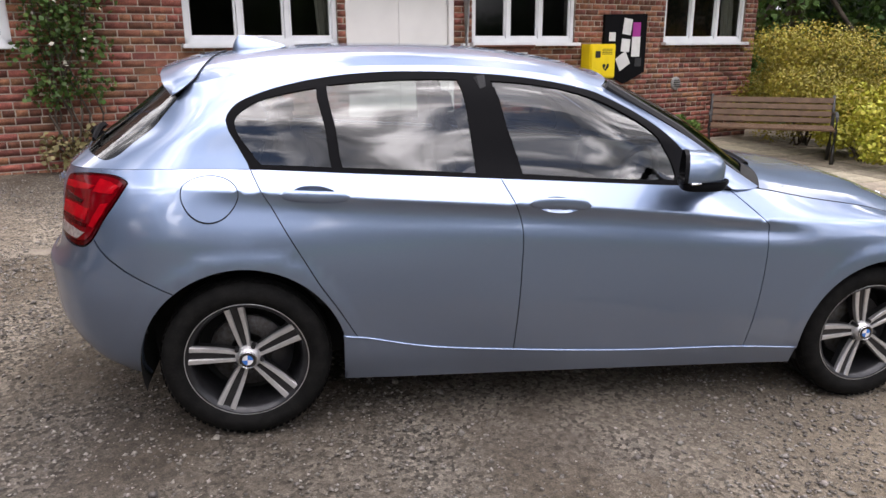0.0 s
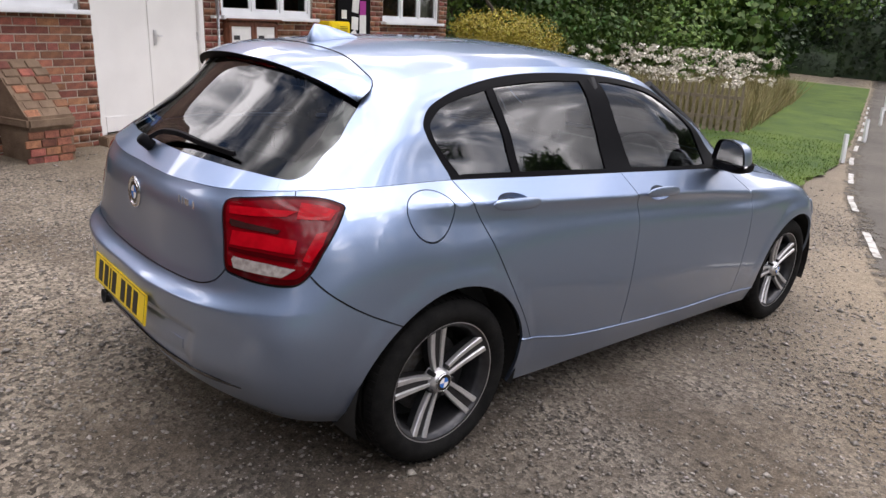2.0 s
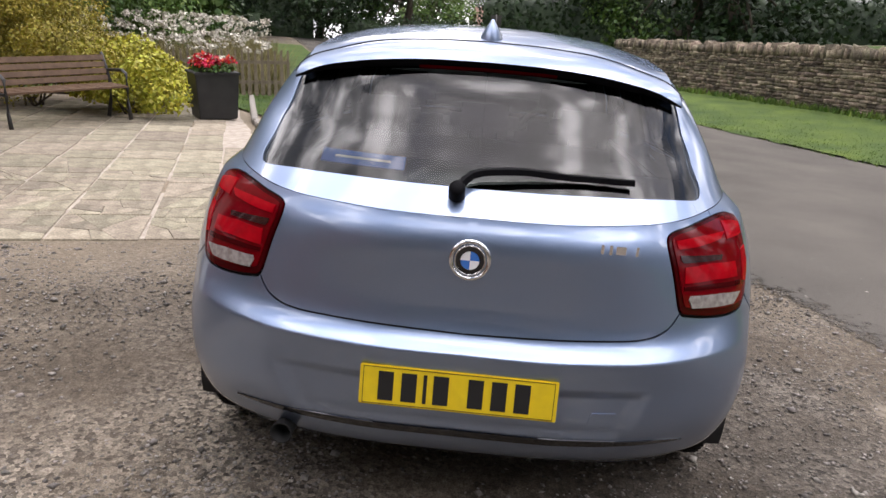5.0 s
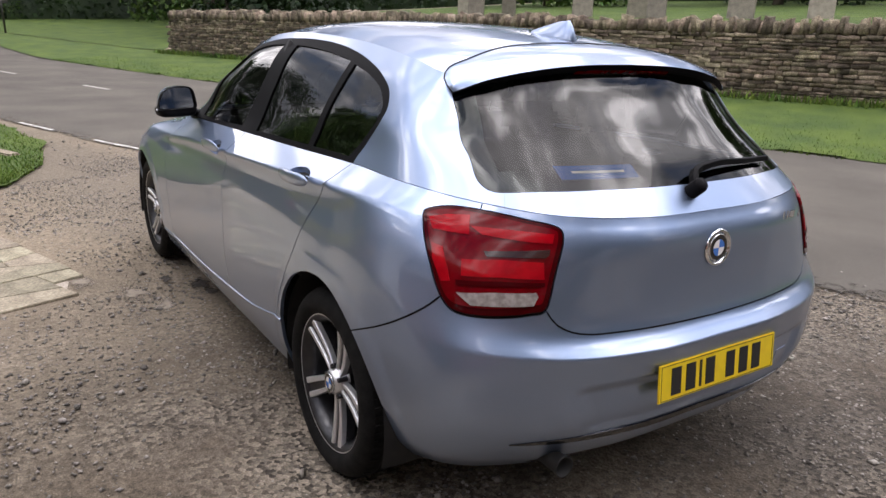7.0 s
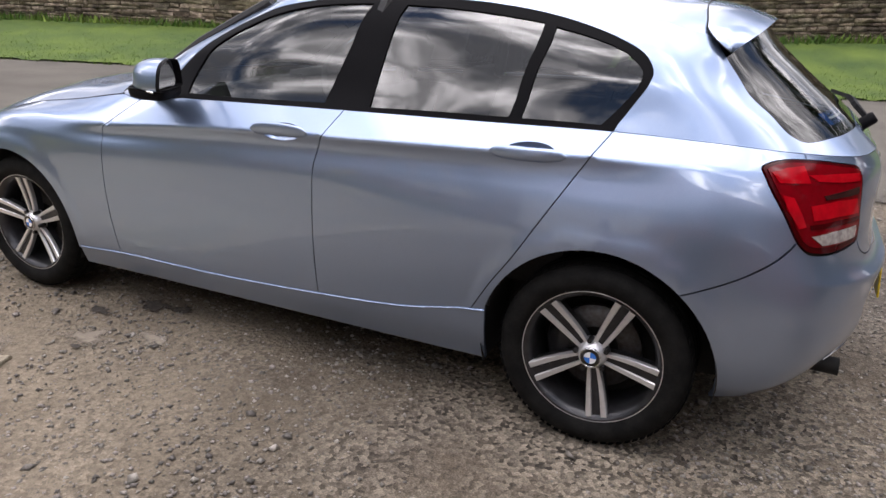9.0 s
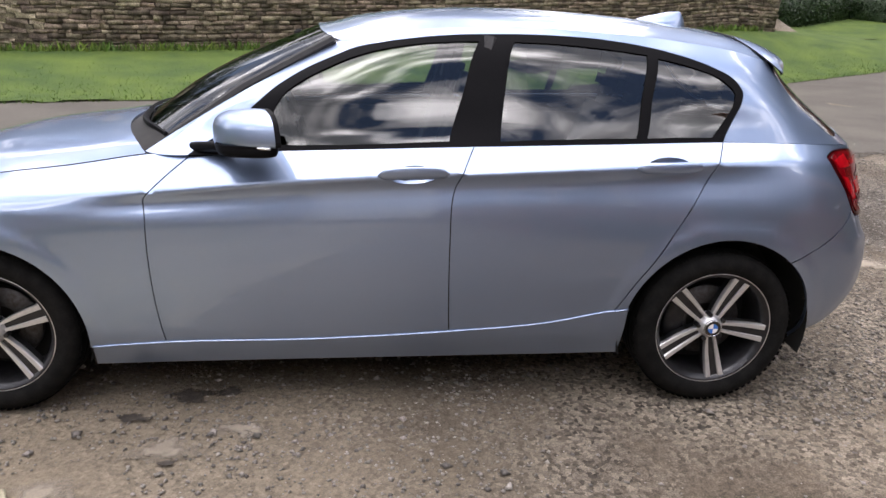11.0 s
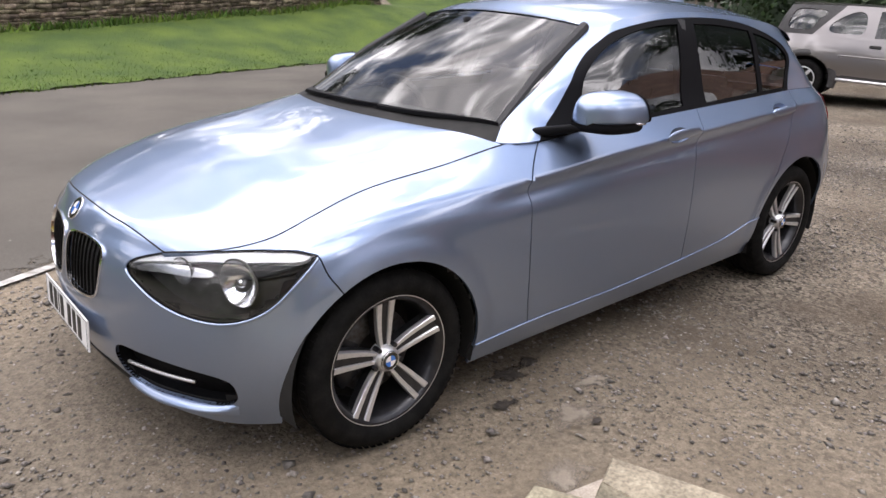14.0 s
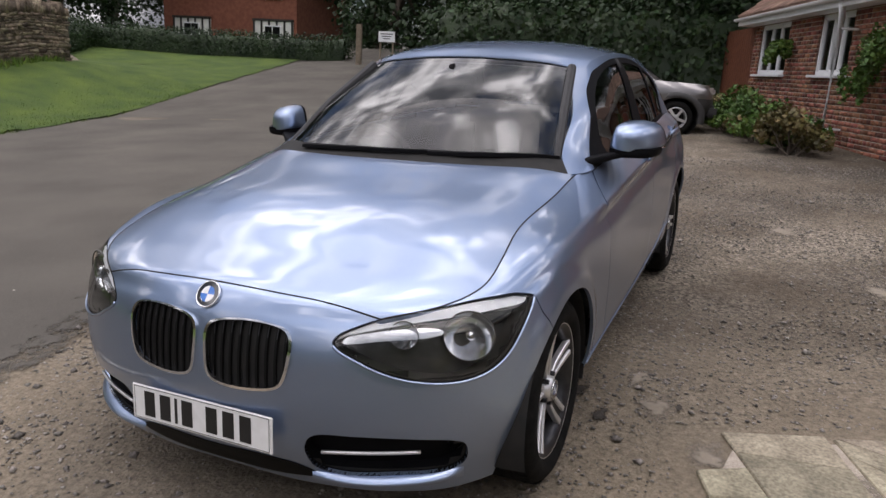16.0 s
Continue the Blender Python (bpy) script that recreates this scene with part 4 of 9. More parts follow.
# tail lamps: rim, inner lens, dark strip, light bars, reversing strip
lamps = surf_panel("tail_lamp", LOWER, tail_uv, M_REDDARK, car, "red L-shaped tail lamp with smoked strip", lift=0.003, flange=0.03, inset=0.004)
inner = offset(densify(tail_uv, 0.012), 0.016)
E_ = lambda pts: LOWER.end(pts, -1)  # noqa: E731
tail_bits = [
    ("lens", [tuple(p) for p in inner], M_RED, .006),
    ("light_bar", LOWER.near([(-1.770, .768, .962), (-1.807, .731, .971), (-1.848, .69, .973), (-1.872, .707, .928), (-1.834, .743, .931), (-1.796, .772, .935)]), M_REDGLOW, .0085),
    ("light_bar", LOWER.near([(-1.864, .699, .949), (-1.934, .62, .945), (-1.997, .532, .939), (-2.003, .541, .918), (-1.963, .601, .92), (-1.893, .683, .931)]), M_REDGLOW, .0085),
    ("smoked_strip", LOWER.near([(-1.911, .687, .892), (-1.959, .621, .897), (-2.003, .548, .903), (-2.006, .551, .891), (-2.004, .560, .883), (-1.963, .625, .881), (-1.92, .684, .88)]), M_SMOKE, .0085),
    ("light_bar", LOWER.near([(-1.882, .733, .869), (-1.946, .653, .874), (-2.004, .566, .872), (-2.014, .569, .830), (-1.957, .663, .832), (-1.895, .741, .830)]), M_REDGLOW, .0085),
    ("light_bar", LOWER.near([(-1.808, .779, .902), (-1.836, .762, .894), (-1.863, .762, .847), (-1.878, .762, .815), (-1.862, .778, .812), (-1.826, .785, .863)]), M_REDGLOW, .0085),
    ("dark_band", LOWER.near([(-1.889, .753, .820), (-1.96, .665, .823), (-2.016, .568, .822), (-2.017, .570, .812), (-1.962, .667, .809), (-1.892, .753, .807)]), M_REDDARK, .0085),
    ("reversing_lamp", LOWER.near([(-1.897, .756, .789), (-1.953, .688, .795), (-2.010, .590, .797), (-2.015, .586, .787), (-2.013, .598, .764), (-1.974, .673, .761), (-1.93, .733, .761)]), M_CLEARLENS, .0085),
]
for nm, poly, m, lf in tail_bits:
    d = panel_data(LOWER, poly, (), inset=0.0, flange=0.006, spacing=0.02, lift=lf)
    for sgn, lamp in zip((1, -1), lamps):
        q = d if sgn > 0 else flip_y(d)
        mesh_ob(nm, *q[:2], m, lamp, "", True, q[2])

# headlamps: bowl, reflectors, bright brow, clear lens
lens_d = panel_data(LOWER, head_uv, (), inset=0.003, flange=0.0, spacing=0.025, lift=0.0)
bowl_d = panel_data(LOWER, [tuple(p) for p in offset(densify(head_uv, .012), .004)], (), inset=0.0, flange=-0.072, spacing=0.03, lift=-0.075)
lamp_in = [tuple(p) for p in offset(densify(head_uv, .012), .007)]
brow = around(lamp_in, nearest(lamp_in, LOWER.near([(1.625, .836, .745)])[0]), nearest(lamp_in, LOWER.near([(2.0, .418, .664)])[0]), True)
if len(brow) > len(lamp_in) / 2:
    brow = back(around(lamp_in, nearest(lamp_in, LOWER.near([(2.0, .418, .664)])[0]), nearest(lamp_in, LOWER.near([(1.625, .836, .745)])[0]), True))
brow_in = curve(LOWER.near([(1.985, .430, .672), (1.925, .525, .692), (1.835, .651, .706), (1.763, .734, .714), (1.70, .785, .717), (1.635, .828, .724)]))
inner_chrome = closed_smooth(LOWER.near([(1.992, .422, .650), (1.978, .440, .672), (1.925, .529, .689), (1.855, .640, .688), (1.858, .667, .672), (1.951, .523, .658)]))
chrome_d = panel_data(LOWER, inner_chrome, (), inset=0.0, flange=0.01, spacing=0.02, lift=-0.020)
brow_d = panel_data(LOWER, run(brow, brow_in), (), inset=0.0, flange=0.02, spacing=0.02, lift=-0.008)
rim_d = panel_data(LOWER, head_uv, [[tuple(p) for p in offset(densify(head_uv, .012), .006)]], inset=0.002, flange=0.01, spacing=0.02, lift=0.001)


def bowl(c, axis, r, depth, seg=32):
    prof = [(r, 0), (r * .93, -depth * .18), (r * .75, -depth * .5), (r * .48, -depth * .82), (r * .2, -depth), (0.0005, -depth)]
    V, F = lathe(prof, seg)
    q = Vector(axis).to_track_quat("Y", "Z").to_matrix()
    return np.array([q @ Vector(v) for v in V]) + np.array(c), F


low_edge = around(head_uv, nearest(head_uv, LOWER.near([(2.004, .402, .652)])[0]), nearest(head_uv, LOWER.near([(1.600, .842, .730)])[0]), True)
lip_pts = np.array([LOWER([u], [v])[0] for u, v in low_edge])
for sgn in (1, -1):
    fl = (lambda d: d) if sgn > 0 else flip_y
    m = np.array([1, sgn, 1])
    V, F, N = fl(bowl_d)
    head = mesh_ob("headlamp", V, F, M_LAMPGREY, car, "clear headlamp with twin round reflectors", True)
    for nm, dd, mm in (("brow", brow_d, M_BROW), ("inner_reflector", chrome_d, M_LAMPCHROME), ("lamp_surround", rim_d, M_BLACK), ("lens", lens_d, M_LENS)):
        V, F, N = fl(dd)
        ob = mesh_ob(nm, V, F, mm, head, "", True, N)
        ob.visible_shadow = nm != "lens"
    V, F = tube((lip_pts + [.002, .002, -.003]) * m, .0045, 8)
    mesh_ob("lamp_lip", V, F, M_PAINT, head, "", True)
    for (cx, cy, cz), r, dep in (((1.895, .562, .662), .040, .035), ((1.792, .715, .648), .072, .05)):
        V, F = bowl((cx, cy, cz), (.93, .36, .05), r, dep)
        mesh_ob("reflector", V * m, F, M_REFLECTOR, head, "round chrome reflector", True)
        V, F = lathe([(r * 1.03, -.004), (r * 1.05, .002), (r * 1.01, .004), (r * .98, .001)], 36, close=True)
        q = Vector((.93, .36, .05)).to_track_quat("Y", "Z").to_matrix()
        mesh_ob("reflector_ring", (np.array([q @ Vector(v) for v in V]) + [cx, cy, cz]) * m, F, M_LAMPGREY, head, "", True)
        bm = bmesh.new()
        bmesh.ops.create_uvsphere(bm, u_segments=14, v_segments=8, radius=r * .2, matrix=Matrix.Translation((cx - .01, cy * sgn, cz)))
        part("bulb_shield", bm, M_REFLECTOR, head, smooth=True)

# kidney grilles
for sgn in (1, -1):
    fl = (lambda d: d) if sgn > 0 else flip_y
    K = densify(kidney_uv, 0.01)
    V, F, N = fl(panel_data(LOWER, [tuple(p) for p in offset(K, -.006)], [[tuple(p) for p in offset(K, .003)]], inset=0.0, flange=0.012, spacing=0.02, lift=0.006))
    grille = mesh_ob("kidney_grille", V, F, M_CHROME, car, "chrome-rimmed black kidney grille", True, N)
    lo, hi = K.min(0), K.max(0)
    for i in range(9):
        uu = lo[0] + (hi[0] - lo[0]) * (i + .6) / 9.4
        col = K[np.argsort(np.abs(K[:, 0] - uu))[:8]]
        v0, v1 = col[:, 1].min() + .004, col[:, 1].max() - .004
        vv = np.linspace(v0, v1, 9)
        a = LOWER(np.full(9, uu - .0035), vv)
        b = LOWER(np.full(9, uu + .0035), vv)
        back_ = np.array([-.012, 0, 0])
        sv = np.concatenate([a + back_ * .4, b + back_ * .4, b + back_, a + back_]) * [1, sgn, 1]
        sf = [(r * 9 + k, r * 9 + k + 1, ((r + 1) % 4) * 9 + k + 1, ((r + 1) % 4) * 9 + k) for r in range(4) for k in range(8)]
        slat = mesh_ob("slat", sv, sf, M_SLAT, grille)
        tipv = np.concatenate([a[-3:] + back_ * .3, (a + (b - a) * .45)[-3:] + back_ * .3]) * [1, sgn, 1]
        mesh_ob("slat_tip", tipv, [(0, 1, 4, 3), (1, 2, 5, 4)], M_RIMDARK, slat)

# fog lamp openings with a bright bar
for sgn in (1, -1):
    fl = (lambda d: d) if sgn > 0 else flip_y
    V, F, N = fl(panel_data(LOWER, fog_uv, (), inset=-0.002, flange=-0.05, spacing=0.03, lift=-0.05))
    duct = mesh_ob("fog_recess", V, F, M_BLACK, car, "black lower air intake", True)
    line = LOWER.end([(.36, .318), (.44, .322), (.53, .324), (.62, .324)], 1)
    P = np.array([LOWER([u], [v])[0] for u, v in curve(line)]) - np.array([.012, 0, 0])
    V, F = tube(P * [1, sgn, 1], .0055, 8)
    mesh_ob("bright_bar", V, F, M_RIMFACE, duct, "satin silver bar", True)
    V, F = bowl((1.815, .690, .330), (.86, .5, 0), .027, .02, 24)
    mesh_ob("fog_lamp", V * [1, sgn, 1], F, M_CHROME, duct, "small round fog lamp", True)
    # splitter lip
    lip_line = curve(LOWER.end([(.318, .236), (.40, .229), (.55, .232), (.68, .240), (.715, .250)], 1))
    P = np.array([LOWER([u], [v])[0] for u, v in lip_line])
    n_ = len(P)
    o = np.linspace(0, 1, n_)[:, None]
    fat = .030 * np.sin(math.pi * np.clip(o * .98 + .02, 0, 1)) ** .4
    od = np.array([.8, .6, 0])
    rows_ = [P + [0, 0, .010], P + od * fat + [0, 0, .000], P + od * fat + [0, 0, -.010], P + [0, 0, -.03]]
    V = np.concatenate(rows_) * [1, sgn, 1]
    F = [(r * n_ + k, r * n_ + k + 1, (r + 1) * n_ + k + 1, (r + 1) * n_ + k) for r in range(3) for k in range(n_ - 1)]
    mesh_ob("splitter", V, F, M_PAINT, car, "", True)
low_grille = run([(LOWER.U, LOWER.end([(0, .288)], 1)[0][1])], back(curve(LOWER.end([(.34, .236), (.30, .262), (.2, .284), (.002, .288)], 1)))[1:], curve(LOWER.end([(.335, .218), (.2, .205), (.002, .202)], 1)), [(LOWER.U, LOWER.end([(0, .202)], 1)[0][1])])
surf_panel("lower_grille", LOWER, low_grille, M_SLAT, car, "black mesh lower grille", lift=0.002, join=True)
slit = run(curve(E_([(.002, .392), (.25, .391), (.43, .387), (.57, .381), (.64, .374)])), curve(E_([(.64, .370), (.57, .367), (.43, .365), (.25, .366), (.002, .367)])))
slit = [(0.0, p[1]) if p[0] < .004 else p for p in slit]
surf_panel("bumper_slit", LOWER, slit, M_GLOSSBLACK, car, "black slot across the rear bumper", lift=0.0025, join=True)
tow = E_([(.36, .478), (.425, .478), (.415, .438), (.35, .438)])
tow_d = flip_y(panel_data(LOWER, tow, (), inset=0, flange=.003, spacing=.02, lift=.0015))
V, N = plate_recess(tow_d[0], tow_d[2])
mesh_ob("tow_cover", V, tow_d[1], M_PAINT, car, "small square tow-eye cover", True, N)


def badge(name, c, normal, r, parent, up=(0, 0, 1)):
    """Round badge: chrome rim, black band, four quadrants."""
    q = Vector(normal).to_track_quat("Y", "Z").to_matrix().to_4x4()
    pm_ = Matrix.Translation(c) @ q
    V, F = lathe([(r * .94, 0), (r, -.004), (r, .002), (r * .97, .0045), (r * .92, .0045), (r * .90, .003), (0.0005, .003)], 40)
    rim = mesh_ob(name, [pm_ @ Vector(v) for v in V], F, M_CHROME, parent, "round badge in black, blue and white", True)
    V, F = lathe([(r * .90, .0034), (r * .60, .0038)], 40)
    mesh_ob("badge_band", [pm_ @ Vector(v) for v in V], F, M_GLOSSBLACK, rim, "", True)
    for k in range(4):
        a0 = math.pi / 2 * k
        pts = [(0, .0042, 0)] + [(r * .58 * math.cos(a0 + math.pi / 2 * i / 8), .0042, r * .58 * math.sin(a0 + math.pi / 2 * i / 8)) for i in range(9)]
        mesh_ob("badge_quarter", [pm_ @ Vector(v) for v in pts], [(0, i, i + 1) for i in range(1, 9)], M_BADGEBLUE if k % 2 else M_BADGEWHITE, rim)
    return rim


badge("rear_badge", (-2.099, 0, .866), (-1, 0, .03), .041, car)
V, F = lathe([(.042, -.002), (.046, .005), (.052, .006), (.055, .001)], 44)
mesh_ob("badge_ring", [Matrix.Translation((-2.099, 0, .866)) @ Vector((-1, 0, .03)).to_track_quat("Y", "Z").to_matrix().to_4x4() @ Vector(v) for v in V], F, M_CHROME, car, "chrome ring round the badge", True)
badge("front_badge", (2.026, 0, .739), (.80, 0, .60), .041, car)
for k, (dy, wd) in enumerate(((0, .008), (.022, .008), (.048, .026), (.090, .007))):
    part("model_mark", box_bm((-2.077 + .08 * dy, -.335 - dy, .920), (.004, wd, .026 if k != 2 else .022), None, .0015), M_CHROME, car, "small chrome lettering bar")


def number_plate(name, c, rot, m, lab):
    base = part(name, box_bm((0, 0, 0), (.006, .52, .111), None, .0025), m, car, lab)
    base.matrix_local = Matrix.Translation(c) @ rot
    y = -.215
    for k in range(7):
        wd = .012 if k == 2 else .050
        part("plate_bar", box_bm((.0036, y + wd / 2, 0), (.0016, wd * .8, .079)), M_INK, base)
        y += wd + .011 + (.030 if k == 3 else 0)
    for yy_, zz_, sy, sz in ((0, .050, .50, .0015), (0, -.050, .50, .0015), (.250, 0, .0015, .10), (-.250, 0, .0015, .10)):
        part("plate_border", box_bm((.0033, yy_, zz_), (.001, sy, sz)), M_INK, base)
    return base


number_plate("front_plate", (2.103, 0, .386), pose(0, 0, 0, 0, -4, 0), M_WHITEPLATE, "white front plate with dark bars")
number_plate("rear_plate", (-2.164, 0, .523), pose(0, 0, 0, 0, 0, 180) @ pose(0, 0, 0, 0, -6, 0), M_YELLOW, "yellow rear plate with dark bars")

# exhaust, aerial fin, wipers
V, F = tube([(-1.99, .49, .288), (-2.04, .492, .292), (-2.072, .493, .294)], [.026, .028, .030], 20)
mesh_ob("exhaust_pipe", V, F[:-1], M_SHELL, car, "dark exhaust tip", True)
V, F = lathe([(.030, 0), (.032, .004), (.028, .004), (.025, -.05), (.0005, -.05)], 20)
q = Vector((-1, 0, .03)).to_track_quat("Y", "Z").to_matrix()
mesh_ob("exhaust_rim", np.array([q @ Vector(v) for v in V]) + [-2.072, .493, .294], F, M_SHELL, car, "", True)
fv, ff, nr, nh = [], [], 28, 11
for j in range(nh):
    h = j / (nh - 1)
    x0, x1 = -1.195 - .150 * h**1.6, -1.432 + .030 * h**2
    for i in range(nr):
        a = 2 * math.pi * i / nr
        x = (x0 + x1) / 2 + (x0 - x1) / 2 * math.cos(a)
        wy = .036 * (1 - .86 * h**1.3) * (1 - .35 * math.cos(a))
        base_z = on_roof(x, 0, -.004)[2]
        fv.append((x, wy * math.sin(a), base_z + (1.478 - base_z) * (h - .06 * h * h * (1 + math.cos(a)) / 2)))
for j in range(nh - 1):
    ff += [(j * nr + i, j * nr + (i + 1) % nr, (j + 1) * nr + (i + 1) % nr, (j + 1) * nr + i) for i in range(nr)]
ff.append(tuple(range((nh - 1) * nr, nh * nr)))
mesh_ob("aerial_fin", fv, ff, M_PAINT, car, "body-coloured shark-fin aerial", True)


def blade(name, pts, w0, w1, parent, h=.016):
    P = np.array(pts, float)
    n_ = len(P)
    w = np.linspace(w0, w1, n_)[:, None]
    d = np.gradient(P, axis=0)
    d /= np.linalg.norm(d, axis=1)[:, None]
    up = np.array([[-.3 if P[:, 0].mean() < 0 else .3, 0, 1]]) * np.ones((n_, 1))
    sd = np.cross(d, up)
    sd /= np.linalg.norm(sd, axis=1)[:, None]
    rows_ = [P - sd * w, P - sd * w * .5 + up * h, P + sd * w * .5 + up * h, P + sd * w]
    V = np.concatenate(rows_)
    F = [(r * n_ + k, r * n_ + k + 1, ((r + 1) % 4) * n_ + k + 1, ((r + 1) % 4) * n_ + k) for r in range(4) for k in range(n_ - 1)] + [(0, n_, 2 * n_, 3 * n_), (n_ - 1, 2 * n_ - 1, 3 * n_ - 1, 4 * n_ - 1)]
    return mesh_ob(name, V, F, M_BLACK, parent, "", False)


rw = blade("rear_wiper", smooth_line([(-2.035, .055, 1.03), (-2.0, .02, 1.062), (-1.985, -.07, 1.078), (-1.962, -.25, 1.072), (-1.93, -.42, 1.066)], .03), .014, .007, car, .014)
rw["label"] = "black rear wiper resting on the screen"
V, F = lathe([(.0005, .03), (.018, .03), (.022, .02), (.022, -.02)], 20)
q = Vector((-.7, 0, .6)).to_track_quat("Y", "Z").to_matrix()
mesh_ob("wiper_hub", np.array([q @ Vector(v) for v in V]) + [-2.035, .05, 1.028], F, M_BLACK, rw, "", True)
for P in ([(.862, -.47, 1.002), (.893, -.34, 1.008), (.917, -.16, 1.014), (.924, .02, 1.016), (.908, .16, 1.018)], [(.905, .16, 1.014), (.872, .36, 1.015), (.818, .50, 1.014), (.755, .60, 1.008), (.715, .655, 1.000)]):
    w_ = blade("front_wiper", smooth_line(P, .03), .015, .008, car, .012)
    w_["label"] = "black windscreen wiper"
# black strip for the scuttle and the shade under the wipers
scuttle = run([(u, 0.0) for u in np.linspace(UPPER.U, ws_edge[0][0], 12)], curve([ws_edge[0], UPPER.find(.752, .60, 1.006), UPPER.find(.812, .504, 1.010), UPPER.find(.868, .295, 1.014), UPPER.find(.897, .095, 1.016), (UPPER.U, UPPER.find(.905, .0, 1.016)[1])]))
body_panel("scuttle", UPPER, scuttle, (), M_SHELL, "black plastic scuttle under the wipers", join=True, inset=0.0, flange=0, lift=.001)
cv_ = [(.86, .62, .958), (.955, .30, .963), (.99, 0, .964)]
P = full(smooth_line(cv_, .03))
V = np.concatenate([P, P + [-.13, 0, .008], P + [-.02, 0, -.03]])
n_ = len(P)
mesh_ob("cowl", V, [(r * n_ + k, r * n_ + k + 1, (r + 1) * n_ + k + 1, (r + 1) * n_ + k) for r in range(1) for k in range(n_ - 1)], M_BLACK, car, "black plastic scuttle below the windscreen")
# sticker in the rear screen
for y0, y1, z0, z1, m in ((.40, .24, 1.075, 1.080, M_WHITEPLATE), (.44, .20, 1.062, 1.092, M_BADGEBLUE)):
    uv = [UPPER.find(y=y, z=z_, where=lambda G: G[:, 0] < -1.5) for y, z_ in ((y0, z0), (y1, z0), (y1, z1), (y0, z1))]
    surf_panel("screen_sticker", UPPER, uv, m, car, "small blue and white screen sticker", lift=-.005 if m == M_BADGEBLUE else -.0042, sides=(1,), flange=0)

# ---- door mirrors ----
for sgn in (1, -1):
    nr, V, F = 32, [], []
    ts = [0, .12, .30, .50, .68, .82, .91, .965, .99, 1.0]
    for t in ts:
        k = (1 - t**4.2) ** .5 if t < 1 else .03
        for i in range(nr):
            a = 2 * math.pi * i / nr
            ca, sa = math.cos(a), math.sin(a)
            ey = abs(ca) ** .36 * (1 if ca > 0 else -1)
            ez = abs(sa) ** .36 * (1 if sa > 0 else -1)
            w_ = .100 * k * ey * (1 - .16 * max(0, ez))
            hz = .090 * (.25 + .75 * k) * ez * (1 - .30 * max(0, ey) ** 2 - .04 * max(0, -ey)) if ez > 0 else .022 * ez
            V.append((.315 + .185 * t - .42 * w_, sgn * (.905 - .015 * t + w_), 1.043 - .004 * t + hz))
    for j in range(len(ts) - 1):
        F += [(j * nr + i, j * nr + (i + 1) % nr, (j + 1) * nr + (i + 1) % nr, (j + 1) * nr + i) for i in range(nr)]
    F.append(tuple(range((len(ts) - 1) * nr, len(ts) * nr)))
    mir = mesh_ob("door_mirror", V, F, M_PAINT, car, "body-coloured door mirror on a black foot", True)
    ring = np.array(V[:nr])
    c = ring.mean(0)
    mesh_ob("mirror_glass", list(c + (ring - c) * .90 + [.010, 0, 0]), [tuple(range(nr))], M_MIRROR, mir, "silvered mirror glass")
    mesh_ob("mirror_bezel", list(ring - [.006, 0, 0]) + list(c + (ring - c) * .90 + [.012, 0, 0]) + list(c + (ring - c) * 1.015 + [.012, 0, 0]), [(i, (i + 1) % nr, nr + (i + 1) % nr, nr + i) for i in range(nr)] + [(i, (i + 1) % nr, 2 * nr + (i + 1) % nr, 2 * nr + i) for i in range(nr)], M_BLACK, mir)
    # black lower shell under the cap, and the foot that carries it from the window's front corner
    plan = []
    for i in range(40):
        a = 2 * math.pi * i / 40
        ca, sa = math.cos(a), math.sin(a)
        ey, ex = abs(ca) ** .5 * (1 if ca > 0 else -1), abs(sa) ** .6 * (1 if sa > 0 else -1)
        w_ = .102 * ey * (1 - .10 * max(0, ex))
        plan.append((.400 + .097 * ex - .42 * w_ * (1 - .35 * max(0, ex)), .897 + w_))
    plan = np.array(plan)
    pc = plan.mean(0)
    TV, TF = [], []
    for k_, z_ in ((.97, 1.026), (1.0, 1.018), (.985, 1.002), (.93, .992), (.80, .987)):
        TV += [(x, sgn * y, z_) for x, y in pc + (plan - pc) * k_]
    for j in range(4):
        TF += [(j * 40 + i, j * 40 + (i + 1) % 40, (j + 1) * 40 + (i + 1) % 40, (j + 1) * 40 + i) for i in range(40)]
    TF += [tuple(range(160, 200)), tuple(range(40))]
    mesh_ob("mirror_tray", TV, TF, M_BLACK, mir, "black lower shell", True)
    TV, TF, ns = [], [], 16
    for cx_, cy_, cz_, hx, hz_ in ((.572, .718, .968, .060, .024), (.555, .750, .975, .060, .022), (.525, .785, .985, .056, .019), (.482, .825, .995, .052, .016), (.440, .875, 1.000, .046, .010)):
        for i in range(ns):
            a = 2 * math.pi * i / ns
            TV.append((cx_ + hx * abs(math.cos(a)) ** .6 * (1 if math.cos(a) > 0 else -1), sgn * cy_, cz_ + hz_ * abs(math.sin(a)) ** .6 * (1 if math.sin(a) > 0 else -1)))
    for j in range(4):
        TF += [(j * ns + i, j * ns + (i + 1) % ns, (j + 1) * ns + (i + 1) % ns, (j + 1) * ns + i) for i in range(ns)]
    TF += [tuple(range(ns)), tuple(range(4 * ns, 5 * ns))]
    mesh_ob("mirror_foot", TV, TF, M_BLACK, mir, "black mirror foot", True)
    st = [(.30 + .19 * t, sgn * (1.004 - .03 * t - .07 * t * t), 1.022) for t in np.linspace(0, 1, 8)]
    V, F = tube(st, .0045, 6)
    mesh_ob("indicator_strip", V, F, M_CHROME, mir, "thin clear indicator strip", True)

